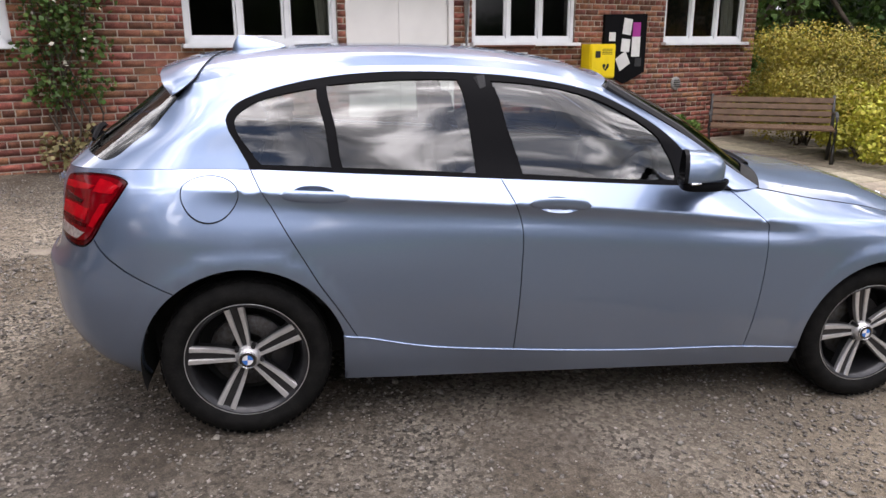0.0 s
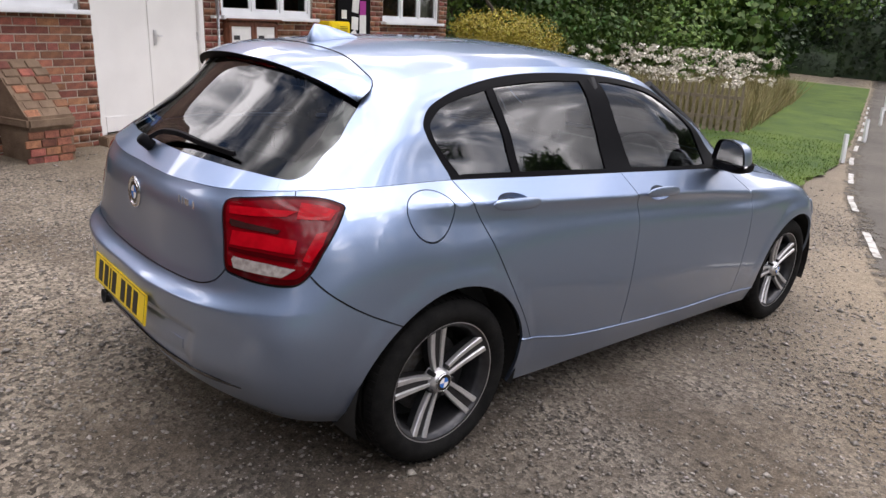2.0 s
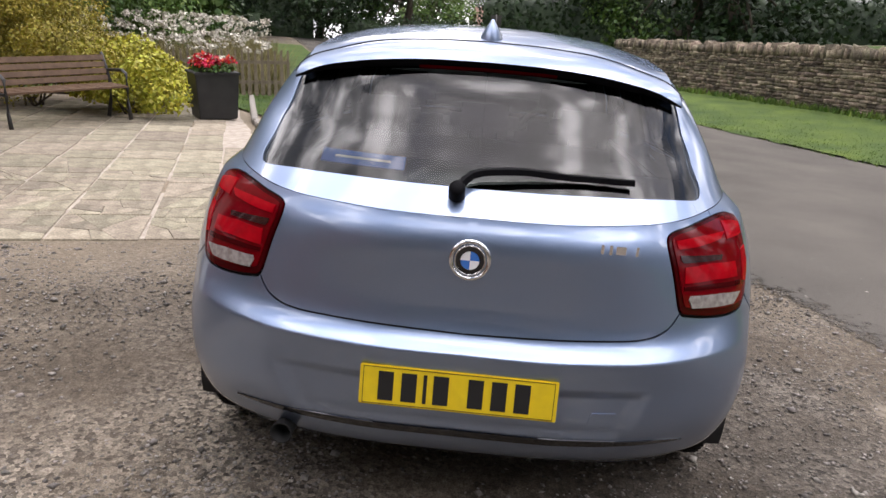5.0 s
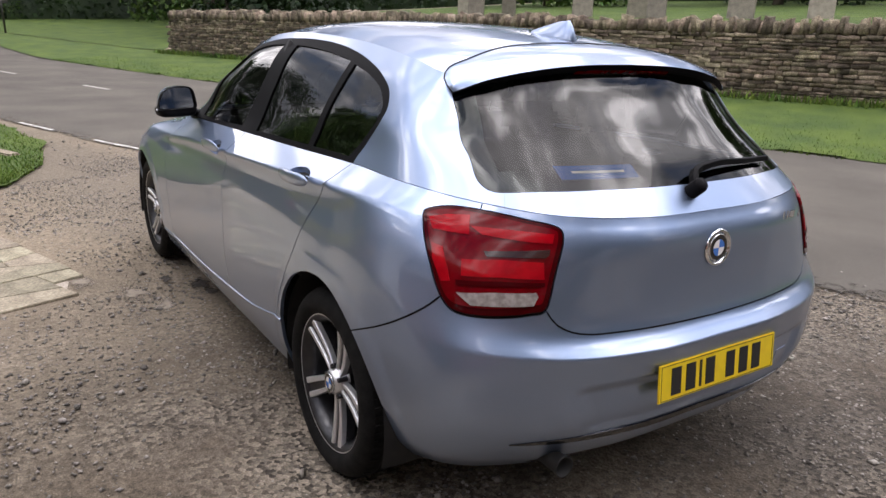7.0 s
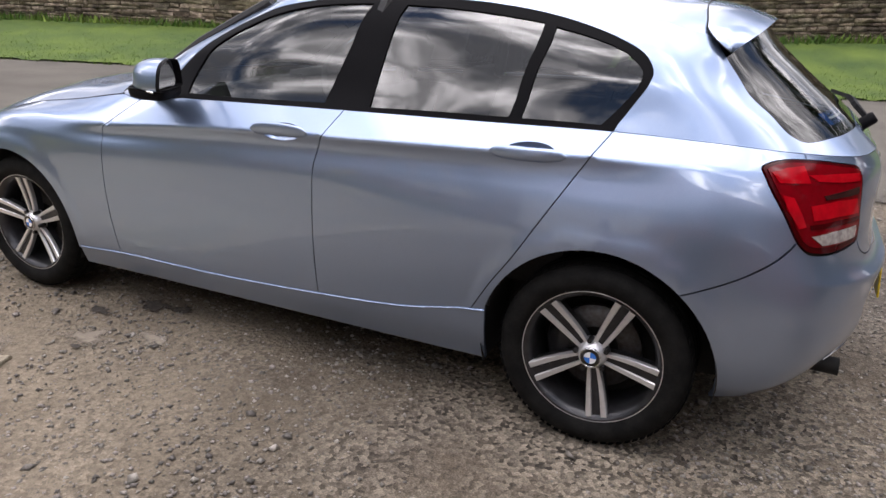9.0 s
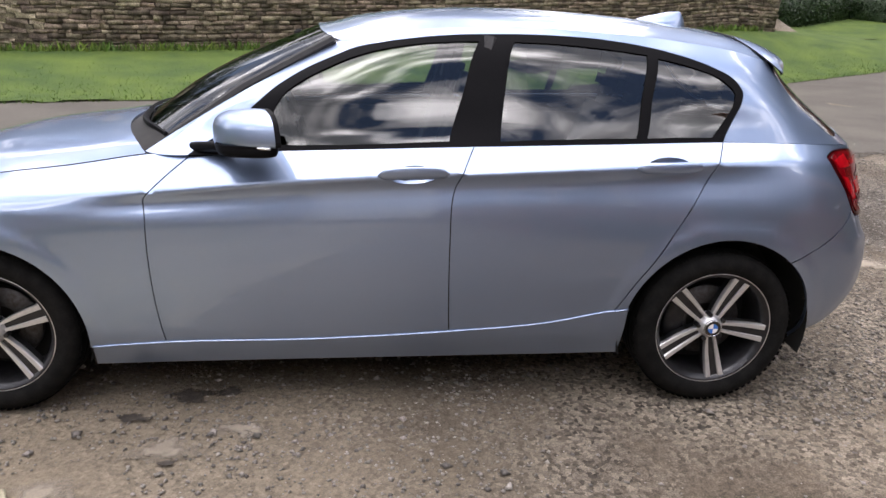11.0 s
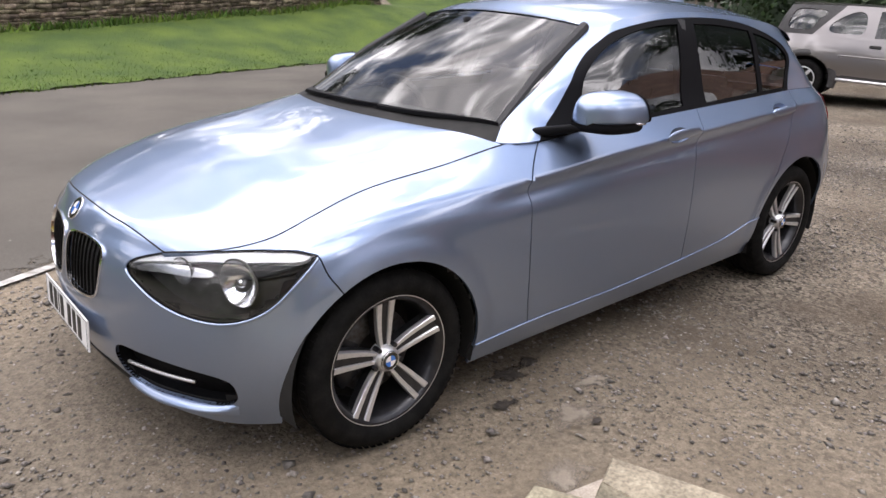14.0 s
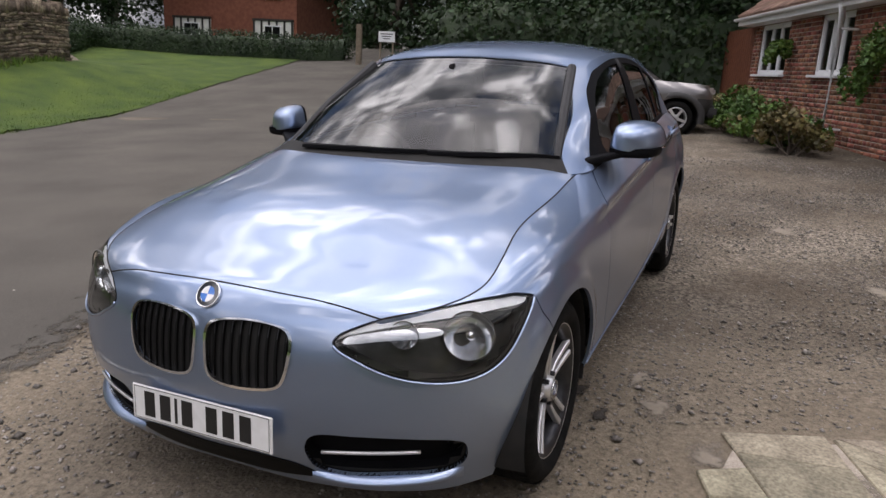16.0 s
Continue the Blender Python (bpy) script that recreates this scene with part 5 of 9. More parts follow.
# ---- wheels ----
def make_wheel(sgn, turn):
    pr = [(.196, -.19), (.199, -.05), (.206, -.030), (.214, -.014), (.222, -.010), (.2265, -.004), (.2285, -.006), (.2285, -.02)]
    V, F = lathe([(r, y * sgn) for r, y in pr], 72)
    wheel = mesh_ob("wheel", V, F, M_RIMDARK, car, "alloy wheel with five twin spokes", True)
    V, F = lathe([(.2245, -.0085 * sgn), (.2285, -.003 * sgn), (.2305, -.005 * sgn)], 72)
    mesh_ob("rim_lip", V, F, M_RIMFACE, wheel, "bright machined rim lip", True)
    tp = [(.226, -.012), (.232, -.001), (.250, .010), (.268, .013), (.285, .009), (.299, -.001), (.309, -.014), (.3145, -.030), (.317, -.048)]
    for g0 in (-.062, -.105, -.148):
        tp += [(.3172, g0), (.311, g0 - .002), (.311, g0 - .009), (.3172, g0 - .011)]
    tp += [(.3165, -.178), (.312, -.198), (.300, -.214), (.27, -.226), (.24, -.220), (.226, -.205)]
    V, F = lathe([(r, y * sgn) for r, y in tp], 96)
    mesh_ob("tyre", V, F, M_RUBBER, wheel, "black low-profile tyre", True)
    # shoulder blocks of the tread
    tv, tf = [], []
    for i in range(72):
        a = 2 * math.pi * i / 72
        for da, r, y in ((.0, .3125, -.018), (.055, .3125, -.018), (.055, .3195, -.047), (.0, .3195, -.047), (.0, .316, -.012), (.055, .316, -.012)):
            tv.append((r * math.cos(a + da), y * sgn, r * math.sin(a + da)))
        k = i * 6
        tf += [(k + 4, k + 5, k + 2, k + 3), (k, k + 1, k + 5, k + 4), (k, k + 4, k + 3), (k + 1, k + 2, k + 5)]
    mesh_ob("tread", tv, tf, M_RUBBER, wheel)
    for k in range(5):
        a = radians(turn + 72 * k)
        R2 = Matrix.Rotation(-a, 4, "Y")
        rad = np.linspace(.030, .214, 10)
        ysp = -.030 + .020 * (rad / .214) ** 1.2 - .006 * np.sin(math.pi * rad / .214)
        hw = np.interp(rad, [.03, .06, .12, .214], [.017, .023, .030, .037])
        n_ = len(rad)
        # dark spine
        V = []
        for side_, dep in ((-1, -.002), (-1, -.045), (1, -.045), (1, -.002)):
            V += [(r, (y + dep) * sgn, side_ * w) for r, y, w in zip(rad, ysp - .006, hw * .96)]
        F = [(q_ * n_ + j, q_ * n_ + j + 1, ((q_ + 1) % 4) * n_ + j + 1, ((q_ + 1) % 4) * n_ + j) for q_ in range(4) for j in range(n_ - 1)]
        spoke = mesh_ob("spoke", [R2 @ Vector(v) for v in V], F, M_RIMDARK, wheel)
        for side_ in (-1, 1):
            V = []
            wi = np.interp(rad, [.03, .05, .12, .214], [.004, .0085, .0125, .0145])
            for f, dep in ((0, -.004), (.12, .0), (.88, .0), (1, -.004), (1, -.02), (0, -.02)):
                V += [(r, (y + dep) * sgn, side_ * (i_ + (o_ - i_) * f)) for r, y, i_, o_ in zip(rad, ysp, wi, hw)]
            F = [(q_ * n_ + j, q_ * n_ + j + 1, ((q_ + 1) % 6) * n_ + j + 1, ((q_ + 1) % 6) * n_ + j) for q_ in range(6) for j in range(n_ - 1)]
            mesh_ob("spoke_face", [R2 @ Vector(v) for v in V], F, M_RIMFACE, spoke, "bright machined spoke face")
        b_ = R2 @ Matrix.Rotation(radians(36), 4, "Y")
        V, F = lathe([(.0005, -.018 * sgn), (.008, -.018 * sgn), (.009, -.05 * sgn)], 12)
        mesh_ob("wheel_bolt", [b_ @ Matrix.Translation((.053, 0, 0)) @ Vector(v) for v in V], F, M_RIMDARK, wheel)
    V, F = lathe([(.056, -.06 * sgn), (.046, -.030 * sgn), (.040, -.016 * sgn), (.035, -.012 * sgn)], 40)
    mesh_ob("hub", V, F, M_RIMFACE, wheel, "", True)
    badge("centre_cap", (0, -.010 * sgn, 0), (0, sgn, 0), .034, wheel)
    V, F = lathe([(.07, -.10 * sgn), (.145, -.10 * sgn), (.147, -.105 * sgn), (.147, -.12 * sgn), (.07, -.12 * sgn)], 48)
    mesh_ob("brake_disc", V, F, M_STEEL, wheel, "grey steel brake disc", True)
    V, F = lathe([(.09, -.085 * sgn), (.165, -.085 * sgn), (.17, -.10 * sgn), (.17, -.14 * sgn)], 14, radians(-35), radians(35))
    mesh_ob("brake_caliper", V, F, M_RIMDARK, wheel, "", True)
    V, F = lathe([(.0005, -.17 * sgn), (.198, -.17 * sgn)], 40)
    mesh_ob("wheel_back", V, F, M_SHELL, wheel)
    return wheel


for x, y, turn in ((-1.345, .872, 43), (-1.345, -.872, 30), (1.345, .856, 86), (1.345, -.856, 106)):
    w_ = make_wheel(1 if y > 0 else -1, turn)
    w_.location = (x, y, .310)
for x, r in ((1.352, .372), (-1.345, .388)):
    for sgn in (1, -1):
        V, F = lathe([(r, .55 * sgn), (r, .80 * sgn), (r - .006, .865 * sgn)], 40, radians(-16), radians(196))
        V = np.array(V) + [x, 0, .305]
        mesh_ob("arch_liner", V, F, M_SHELL, car, "", True)
        ang = np.linspace(radians(-16), radians(196), 30)
        V = [(x, .56 * sgn, .16)] + [(x + (r + .003) * math.cos(a), .56 * sgn, .305 + (r + .003) * math.sin(a)) for a in ang]
        mesh_ob("arch_wall", V, [(0, i, i + 1) for i in range(1, 30)], M_SHELL, car)
bm = box_bm((0, 0, .225), (3.56, 1.1, .03), None, .01)
add_box(bm, (0, 0, .215), (1.9, 1.62, .03), None, .01)
part("floor_pan", bm, M_SHELL, car, "dark underbody floor")
bm = box_bm((1.62, 0, .235), (.5, 1.12, .04), None, .01)
part("front_undertray", bm, M_SHELL, car)

# ---- cabin ----
def seat_mesh(name, x, y, wide):
    st = part(name, box_bm((x + .08, y, .50), (.50, wide, .16), pose(0, 0, 0, 0, -6, 0), .05), M_SEAT, car, "dark cloth seat", True)
    bm = box_bm((0, 0, .29), (.13, wide, .58), None, .05)
    for v in bm.verts:
        v.co.y *= 1 - .18 * max(0, (v.co.z - .1) / .5)
        v.co.x += .03 * (abs(v.co.y) / (wide / 2)) ** 2
    bmesh.ops.transform(bm, matrix=Matrix.Translation((x - .15, y, .50)) @ pose(0, 0, 0, 0, -17, 0), verts=bm.verts)
    part("backrest", bm, M_SEAT, st, smooth=True)
    for yy_ in ((0,) if wide < 1 else (-.36, 0, .36)):
        bm = box_bm((0, 0, .69 if wide < 1 else .65), (.095, .25, .17 if wide < 1 else .13), None, .04)
        bmesh.ops.transform(bm, matrix=Matrix.Translation((x - .15, y + yy_, .50)) @ pose(0, 0, 0, 0, -14, 0), verts=bm.verts)
        hr = part("headrest", bm, M_SEAT, st, smooth=True)
        for k in (-.05, .05):
            V, F = tube([(x - .15 - .14, y + yy_ + k, 1.03), (x - .15 - .165, y + yy_ + k, 1.13)], .006, 6)
            mesh_ob("headrest_post", V, F, M_CHROME, hr)


seat_mesh("front_seat", -.10, .37, .50)
seat_mesh("front_seat", -.10, -.37, .50)
seat_mesh("rear_bench", -.92, 0, 1.22)
bm = bmesh.new()
add_box(bm, (.70, 0, .84), (.46, 1.36, .20), pose(0, 0, 0, 0, 8, 0), .05)
add_box(bm, (.53, -.37, .955), (.22, .36, .07), pose(0, 0, 0, 0, 6, 0), .03)
add_box(bm, (.25, 0, .60), (.7, .22, .18), None, .04)
part("dashboard", bm, M_DASH, car, "dark soft dashboard", True)
sw = [(.36 + .06 * math.sin(a), -.37 + .185 * math.cos(a), .88 + .175 * math.sin(a)) for a in np.linspace(0, 2 * math.pi, 32, endpoint=False)]
V, F = tube(sw, .015, 8, True)
wheel_ = mesh_ob("steering_wheel", V, F, M_DASH, car, "black steering wheel on the offside", True)
bm = box_bm((.375, -.37, .875), (.05, .17, .10), None, .02)
add_box(bm, (.365, -.37, .89), (.02, .35, .03), None, .008)
part("airbag_boss", bm, M_DASH, wheel_)
bm = box_bm((.27, 0, 1.285), (.03, .23, .06), None, .02)
add_box(bm, (.30, 0, 1.325), (.04, .03, .06), None, .008)
part("cabin_mirror", bm, M_DASH, car, "black interior mirror on the windscreen")
bm = bmesh.new()
add_box(bm, (-1.65, 0, .90), (.62, 1.22, .04), None, .01)
part("parcel_shelf", bm, M_DASH, car, "dark parcel shelf")
for sgn in (1, -1):
    # inner door cards and pillars seen through the glass
    bm = box_bm((-.34, sgn * .70, .70), (1.72, .04, .48), None, .015)
    part("door_card", bm, M_DASH, car)
    V, F = tube([(-.36, sgn * .735, 1.0), (-.42, sgn * .655, 1.24), (-.45, sgn * .60, 1.36)], .035, 8)
    mesh_ob("inner_pillar", V, F, M_DASH, car)
    V, F = tube([(.72, sgn * .64, .98), (.44, sgn * .59, 1.17), (.12, sgn * .53, 1.34)], .022, 8)
    mesh_ob("inner_pillar", V, F, M_DASH, car)

# ---- ground ----
def W(s, d):
    """Place from metres along the road and across it (towards the building)."""
    return (0.945 * s - 0.327 * d, 0.327 * s + 0.945 * d)


def SD(x, y):
    return 0.945 * x + 0.327 * y, -0.327 * x + 0.945 * y


def soft(v, lim):
    return lim * math.tanh(v / lim)


def hsd(s, d):
    """Height of the ground: a yard that falls to the lane, a banked verge beyond it."""
    z = -0.028 * soft(s, 22.0) + 0.0446 * min(max(d, -8.2), 5.4)
    if s > 50:
        z -= 0.06 * min(s - 50, 40)
    if s < -11:
        z += 0.08 * min(-11 - s, 22)
    if d < -8.2:
        k = min(1.0, (-8.2 - d) / 3.8)
        bank = float(np.interp(s, [-16, -10, -5, 0, 10, 22], [0.68, 0.60, 0.36, 0.26, 0.22, 0.05]))
        z += 0.02 + bank * k * k * (3 - 2 * k) * max(0.0, min(1.0, (s + 20.0) / 6.0))
    if d < -12.4:
        ends = max(0.0, min(1.0, (22.5 - s) / 2.5, (s + 16.4) / 1.2))
        z += ends * min(1.0, (-12.4 - d) / 0.1) * 1.22 + 0.035 * min(-12.4 - d, 25)
    return z


def height(x, y):
    return hsd(*SD(x, y))


def place(s, d, lift=0.0, turn=0.0):
    """Pose on the ground, turned so that +x runs along the lane."""
    x, y = W(s, d)
    return pose(x, y, hsd(s, d) + lift, 0, 0, 19.09 + turn)


def quick_mesh(name, V, F, material, parent=None, smooth=False):
    """A mesh from arrays of vertices and equal-sided faces."""
    V, F = np.ascontiguousarray(V, np.float32), np.ascontiguousarray(F, np.int32)
    me = bpy.data.meshes.new(name)
    n, k = F.shape
    me.vertices.add(len(V))
    me.vertices.foreach_set("co", V.ravel())
    me.loops.add(n * k)
    me.loops.foreach_set("vertex_index", F.ravel())
    me.polygons.add(n)
    me.polygons.foreach_set("loop_start", np.arange(0, n * k, k, dtype=np.int32))
    me.update(calc_edges=True)
    me.materials.append(material)
    if smooth:
        me.shade_smooth()
    ob = new(name, me)
    if parent is not None:
        ob.parent = parent
    return ob


def sheet(name, ss, dlo, dhi, nd, lift, material, label, category):
    """A strip of ground between two lines across, at the stations ss along."""
    V, F = [], []
    for s in ss:
        a, b = dlo(s), dhi(s)
        for j in range(nd + 1):
            d = a + (b - a) * j / nd
            V.append((*W(s, d), hsd(s, d) + lift))
    for i in range(len(ss) - 1):
        for j in range(nd):
            k = i * (nd + 1) + j
            F.append((k, k + nd + 1, k + nd + 2, k + 1))
    return tagged(quick_mesh(name, V, F, material, None, True), label, category, kind="structure")


def ground_material():
    m = bpy.data.materials.new("gravel_and_earth")
    m.use_nodes = True
    nt = m.node_tree
    b = nt.nodes["Principled BSDF"]
    tc = nt.nodes.new("ShaderNodeTexCoord")

    def noise_(scale, detail=6.0, rough=0.6):
        n = nt.nodes.new("ShaderNodeTexNoise")
        n.inputs["Scale"].default_value, n.inputs["Detail"].default_value, n.inputs["Roughness"].default_value = scale, detail, rough
        nt.links.new(tc.outputs["Object"], n.inputs["Vector"])
        return n.outputs["Fac"]

    def ramp(fac, p0, c0, p1, c1):
        r = nt.nodes.new("ShaderNodeValToRGB")
        r.color_ramp.elements[0].position, r.color_ramp.elements[1].position = p0, p1
        r.color_ramp.elements[0].color, r.color_ramp.elements[1].color = (*c0, 1), (*c1, 1)
        nt.links.new(fac, r.inputs["Fac"])
        return r.outputs["Color"]

    def mix(f, a, c, kind="MIX"):
        x = nt.nodes.new("ShaderNodeMix")
        x.data_type, x.blend_type = "RGBA", kind
        if isinstance(f, float):
            x.inputs["Factor"].default_value = f
        else:
            nt.links.new(f, x.inputs["Factor"])
        nt.links.new(a, x.inputs["A"])
        nt.links.new(c, x.inputs["B"])
        return x.outputs["Result"]

    earth = ramp(noise_(26, 8, 0.7), 0.32, (0.038, 0.032, 0.026), 0.66, (0.136, 0.116, 0.094))
    stones = nt.nodes.new("ShaderNodeTexVoronoi")
    stones.inputs["Scale"].default_value = 62
    nt.links.new(tc.outputs["Object"], stones.inputs["Vector"])
    grit = ramp(stones.outputs["Color"], 0.15, (0.030, 0.027, 0.024), 0.85, (0.24, 0.216, 0.187))
    mask = ramp(noise_(0.9, 5, 0.65), 0.40, (0, 0, 0), 0.60, (1, 1, 1))
    col = mix(mask, earth, grit)
    speck = ramp(noise_(170, 3), 0.35, (0.6, 0.6, 0.6), 0.66, (1.32, 1.32, 1.32))
    col = mix(1.0, col, speck, "MULTIPLY")
    wide = ramp(noise_(0.35, 4, 0.6), 0.36, (0.58, 0.565, 0.55), 0.66, (1.16, 1.14, 1.10))
    col = mix(1.0, col, wide, "MULTIPLY")
    # packed earth takes over from gravel towards the paving
    along = nt.nodes.new("ShaderNodeVectorMath")
    along.operation = "DOT_PRODUCT"
    along.inputs[1].default_value = (0.945, 0.327, 0)
    nt.links.new(tc.outputs["Object"], along.inputs[0])
    stray = nt.nodes.new("ShaderNodeMath")
    stray.operation = "MULTIPLY_ADD"
    nt.links.new(noise_(1.1, 6, 0.7), stray.inputs[0])
    stray.inputs[1].default_value = 3.4
    nt.links.new(along.outputs["Value"], stray.inputs[2])
    reach_ = nt.nodes.new("ShaderNodeMapRange")
    reach_.inputs["From Min"].default_value, reach_.inputs["From Max"].default_value = 1.2, 3.6
    nt.links.new(stray.outputs[0], reach_.inputs["Value"])
    packed = ramp(noise_(34, 9, 0.75), 0.30, (0.080, 0.067, 0.050), 0.66, (0.225, 0.192, 0.150))
    col = mix(reach_.outputs["Result"], col, packed)
    # paler strips beside the lane and before the building
    sx = nt.nodes.new("ShaderNodeSeparateXYZ")
    nt.links.new(tc.outputs["Object"], sx.inputs["Vector"])
    across = nt.nodes.new("ShaderNodeVectorMath")
    across.operation = "DOT_PRODUCT"
    across.inputs[1].default_value = (-0.327, 0.945, 0)
    nt.links.new(tc.outputs["Object"], across.inputs[0])
    wob = nt.nodes.new("ShaderNodeMath")
    wob.operation = "MULTIPLY_ADD"
    nt.links.new(noise_(0.7, 5, 0.65), wob.inputs[0])
    wob.inputs[1].default_value = 1.6
    nt.links.new(across.outputs["Value"], wob.inputs[2])
    pale_strips = nt.nodes.new("ShaderNodeValToRGB")
    rr = pale_strips.color_ramp
    rr.elements[0].position, rr.elements[1].position = 0.36, 0.58
    rr.elements[0].color, rr.elements[1].color = (1.52, 1.47, 1.37, 1), (1.48, 1.43, 1.33, 1)
    for p, c in ((0.43, (1.08, 1.07, 1.05)), (0.51, (1.08, 1.07, 1.05))):
        rr.elements.new(p).color = (*c, 1)
    fit = nt.nodes.new("ShaderNodeMapRange")
    fit.inputs["From Min"].default_value, fit.inputs["From Max"].default_value = -5.0, 6.0
    nt.links.new(wob.outputs[0], fit.inputs["Value"])
    nt.links.new(fit.outputs["Result"], pale_strips.inputs["Fac"])
    col = mix(1.0, col, pale_strips.outputs["Color"], "MULTIPLY")
    nt.links.new(col, b.inputs["Base Color"])
    b.inputs["Roughness"].default_value = 0.92
    b.inputs["Specular IOR Level"].default_value = 0.25
    bp = nt.nodes.new("ShaderNodeBump")
    bp.inputs["Strength"].default_value, bp.inputs["Distance"].default_value = 0.75, 0.008
    add = nt.nodes.new("ShaderNodeMath")
    add.operation = "ADD"
    nt.links.new(stones.outputs["Distance"], add.inputs[0])
    nt.links.new(noise_(95, 8, 0.75), add.inputs[1])
    nt.links.new(add.outputs[0], bp.inputs["Height"])
    nt.links.new(bp.outputs["Normal"], b.inputs["Normal"])
    return m


def ragged_stain(m, cut=0.34, width=0.16, scale=14):
    """Breaks the stain's outline up with noise, down to bare ground."""
    nt = m.node_tree
    b, o = nt.nodes["Principled BSDF"], nt.nodes["Material Output"]
    at = nt.nodes.new("ShaderNodeAttribute")
    at.attribute_name = "fade"
    tc, n = nt.nodes.new("ShaderNodeTexCoord"), nt.nodes.new("ShaderNodeTexNoise")
    n.inputs["Scale"].default_value, n.inputs["Detail"].default_value, n.inputs["Roughness"].default_value = scale, 7.0, 0.7
    nt.links.new(tc.outputs["Object"], n.inputs["Vector"])
    mul = nt.nodes.new("ShaderNodeMath")
    mul.operation = "MULTIPLY_ADD"
    nt.links.new(at.outputs["Fac"], mul.inputs[0])
    mul.inputs[1].default_value = 0.55
    nt.links.new(n.outputs["Fac"], mul.inputs[2])
    mr = nt.nodes.new("ShaderNodeMapRange")
    mr.inputs["From Min"].default_value, mr.inputs["From Max"].default_value = cut + 0.28, cut + 0.28 + width
    nt.links.new(mul.outputs[0], mr.inputs["Value"])
    nt.links.new(mr.outputs["Result"], b.inputs["Alpha"])
    return m


M_GRAVEL = ground_material()
M_ROAD = mat("worn_asphalt", (0.084, 0.077, 0.067), (0.130, 0.118, 0.101), 0.8, 0.97, spec=0.2, bump=0.35, bscale=170, fine=0.3, fscale=230, lo=0.3, hi=0.72)
ragged_stain(M_ROAD, 0.18, 0.2, 9)
M_GRASS = mat("mown_grass", (0.028, 0.062, 0.006), (0.080, 0.122, 0.011), 1.3, 0.95, bump=1.0, bscale=70, fine=0.45, fscale=70, lo=0.3, hi=0.72)
M_LINE = mat("worn_white_paint", (0.50, 0.49, 0.46), (0.24, 0.22, 0.19), 14, 0.8, fine=0.2, lo=0.42, hi=0.62)
V, F = [], []
axs = np.r_[np.linspace(-60, -9, 24), np.linspace(-8, 10, 55), np.linspace(11, 95, 30)]
axd = np.r_[np.linspace(-70, -13, 14), np.linspace(-12.4, -8.2, 8), np.linspace(-7.5, 6, 42), np.linspace(7, 60, 16)]
for s in axs:
    for d in axd:
        V.append((*W(s, d), hsd(s, d) - 0.012 + 0.006 * math.sin(3.1 * s + d) * math.sin(2.3 * d)))
nd = len(axd)
F = [(i * nd + j, (i + 1) * nd + j, (i + 1) * nd + j + 1, i * nd + j + 1) for i in range(len(axs) - 1) for j in range(nd - 1)]
tagged(quick_mesh("ground", V, F, M_GRAVEL, None, True), "brown gravel and packed earth yard", "ground", kind="structure")


def ragged(base, amp, f, seed):
    return lambda s: base(s) + amp * (noise.noise(Vector((s * f, seed, 0))) + 0.5 * noise.noise(Vector((s * f * 3.1, seed, 4))))


lane_side = lambda s: float(np.interp(s, [-8, 1, 6, 10, 14, 40], [-2.2, -2.0, -1.55, -1.5, -1.6, -2.0]))  # noqa: E731
near_edge = ragged(lane_side, 0.10, 0.9, 1.0)
far_edge = ragged(lambda s: float(np.interp(s, [23, 29, 35, 48], [-8.2, -9.3, -10.8, -14.0])), 0.10, 1.1, 5.0)
ss_road = np.r_[np.linspace(-45, -9, 60), np.linspace(-8.9, 12, 240), np.linspace(12.2, 48, 60)]
road = sheet("road", ss_road, lambda s: far_edge(s) - 0.15, near_edge, 18, 0.002, M_ROAD, "worn grey asphalt lane", "road")
road.data.attributes.new("fade", "FLOAT", "POINT").data.foreach_set("value", [1.0 if j < 17 else 0.55 if j == 17 else 0.0 for _ in ss_road for j in range(19)])
sheet("side_road", np.linspace(38, 44, 8), lambda s: -60.0, lambda s: 50.0, 60, 0.006, M_ROAD, "asphalt road crossing at the far junction", "road")
sheet("far_verge", ss_road[ss_road < 36], lambda s: -12.3, far_edge, 14, 0.03, M_GRASS, "mown green grass verge below the stone wall", "grass")
sheet("churchyard_grass", np.linspace(-14, 60, 40), lambda s: -60.0, lambda s: -12.42, 20, 0.03, M_GRASS, "green grass behind the stone wall", "grass")
sheet("wall_end_lawn", np.linspace(-45, -14, 30), lambda s: -30.0, lambda s: -12.2, 10, 0.03, M_GRASS, "green lawn past the wall's end", "grass")
lowd = lambda s: float(np.interp(s, [4.15, 5.0, 6.4, 9.0, 14, 40], [0.25, -0.45, -1.05, -1.4, -1.55, -1.95]))  # noqa: E731
upd = lambda s: float(np.interp(s, [4.15, 5.0, 8.0, 9.5, 11, 40], [0.62, 0.72, 0.85, 1.5, 9.0, 14.0]))  # noqa: E731
sheet("near_verge", np.linspace(4.15, 37, 170), ragged(lowd, 0.10, 1.5, 9.0), ragged(upd, 0.05, 1.5, 12.0), 12, 0.025, M_GRASS, "patchy green grass strip beside the lane", "grass")

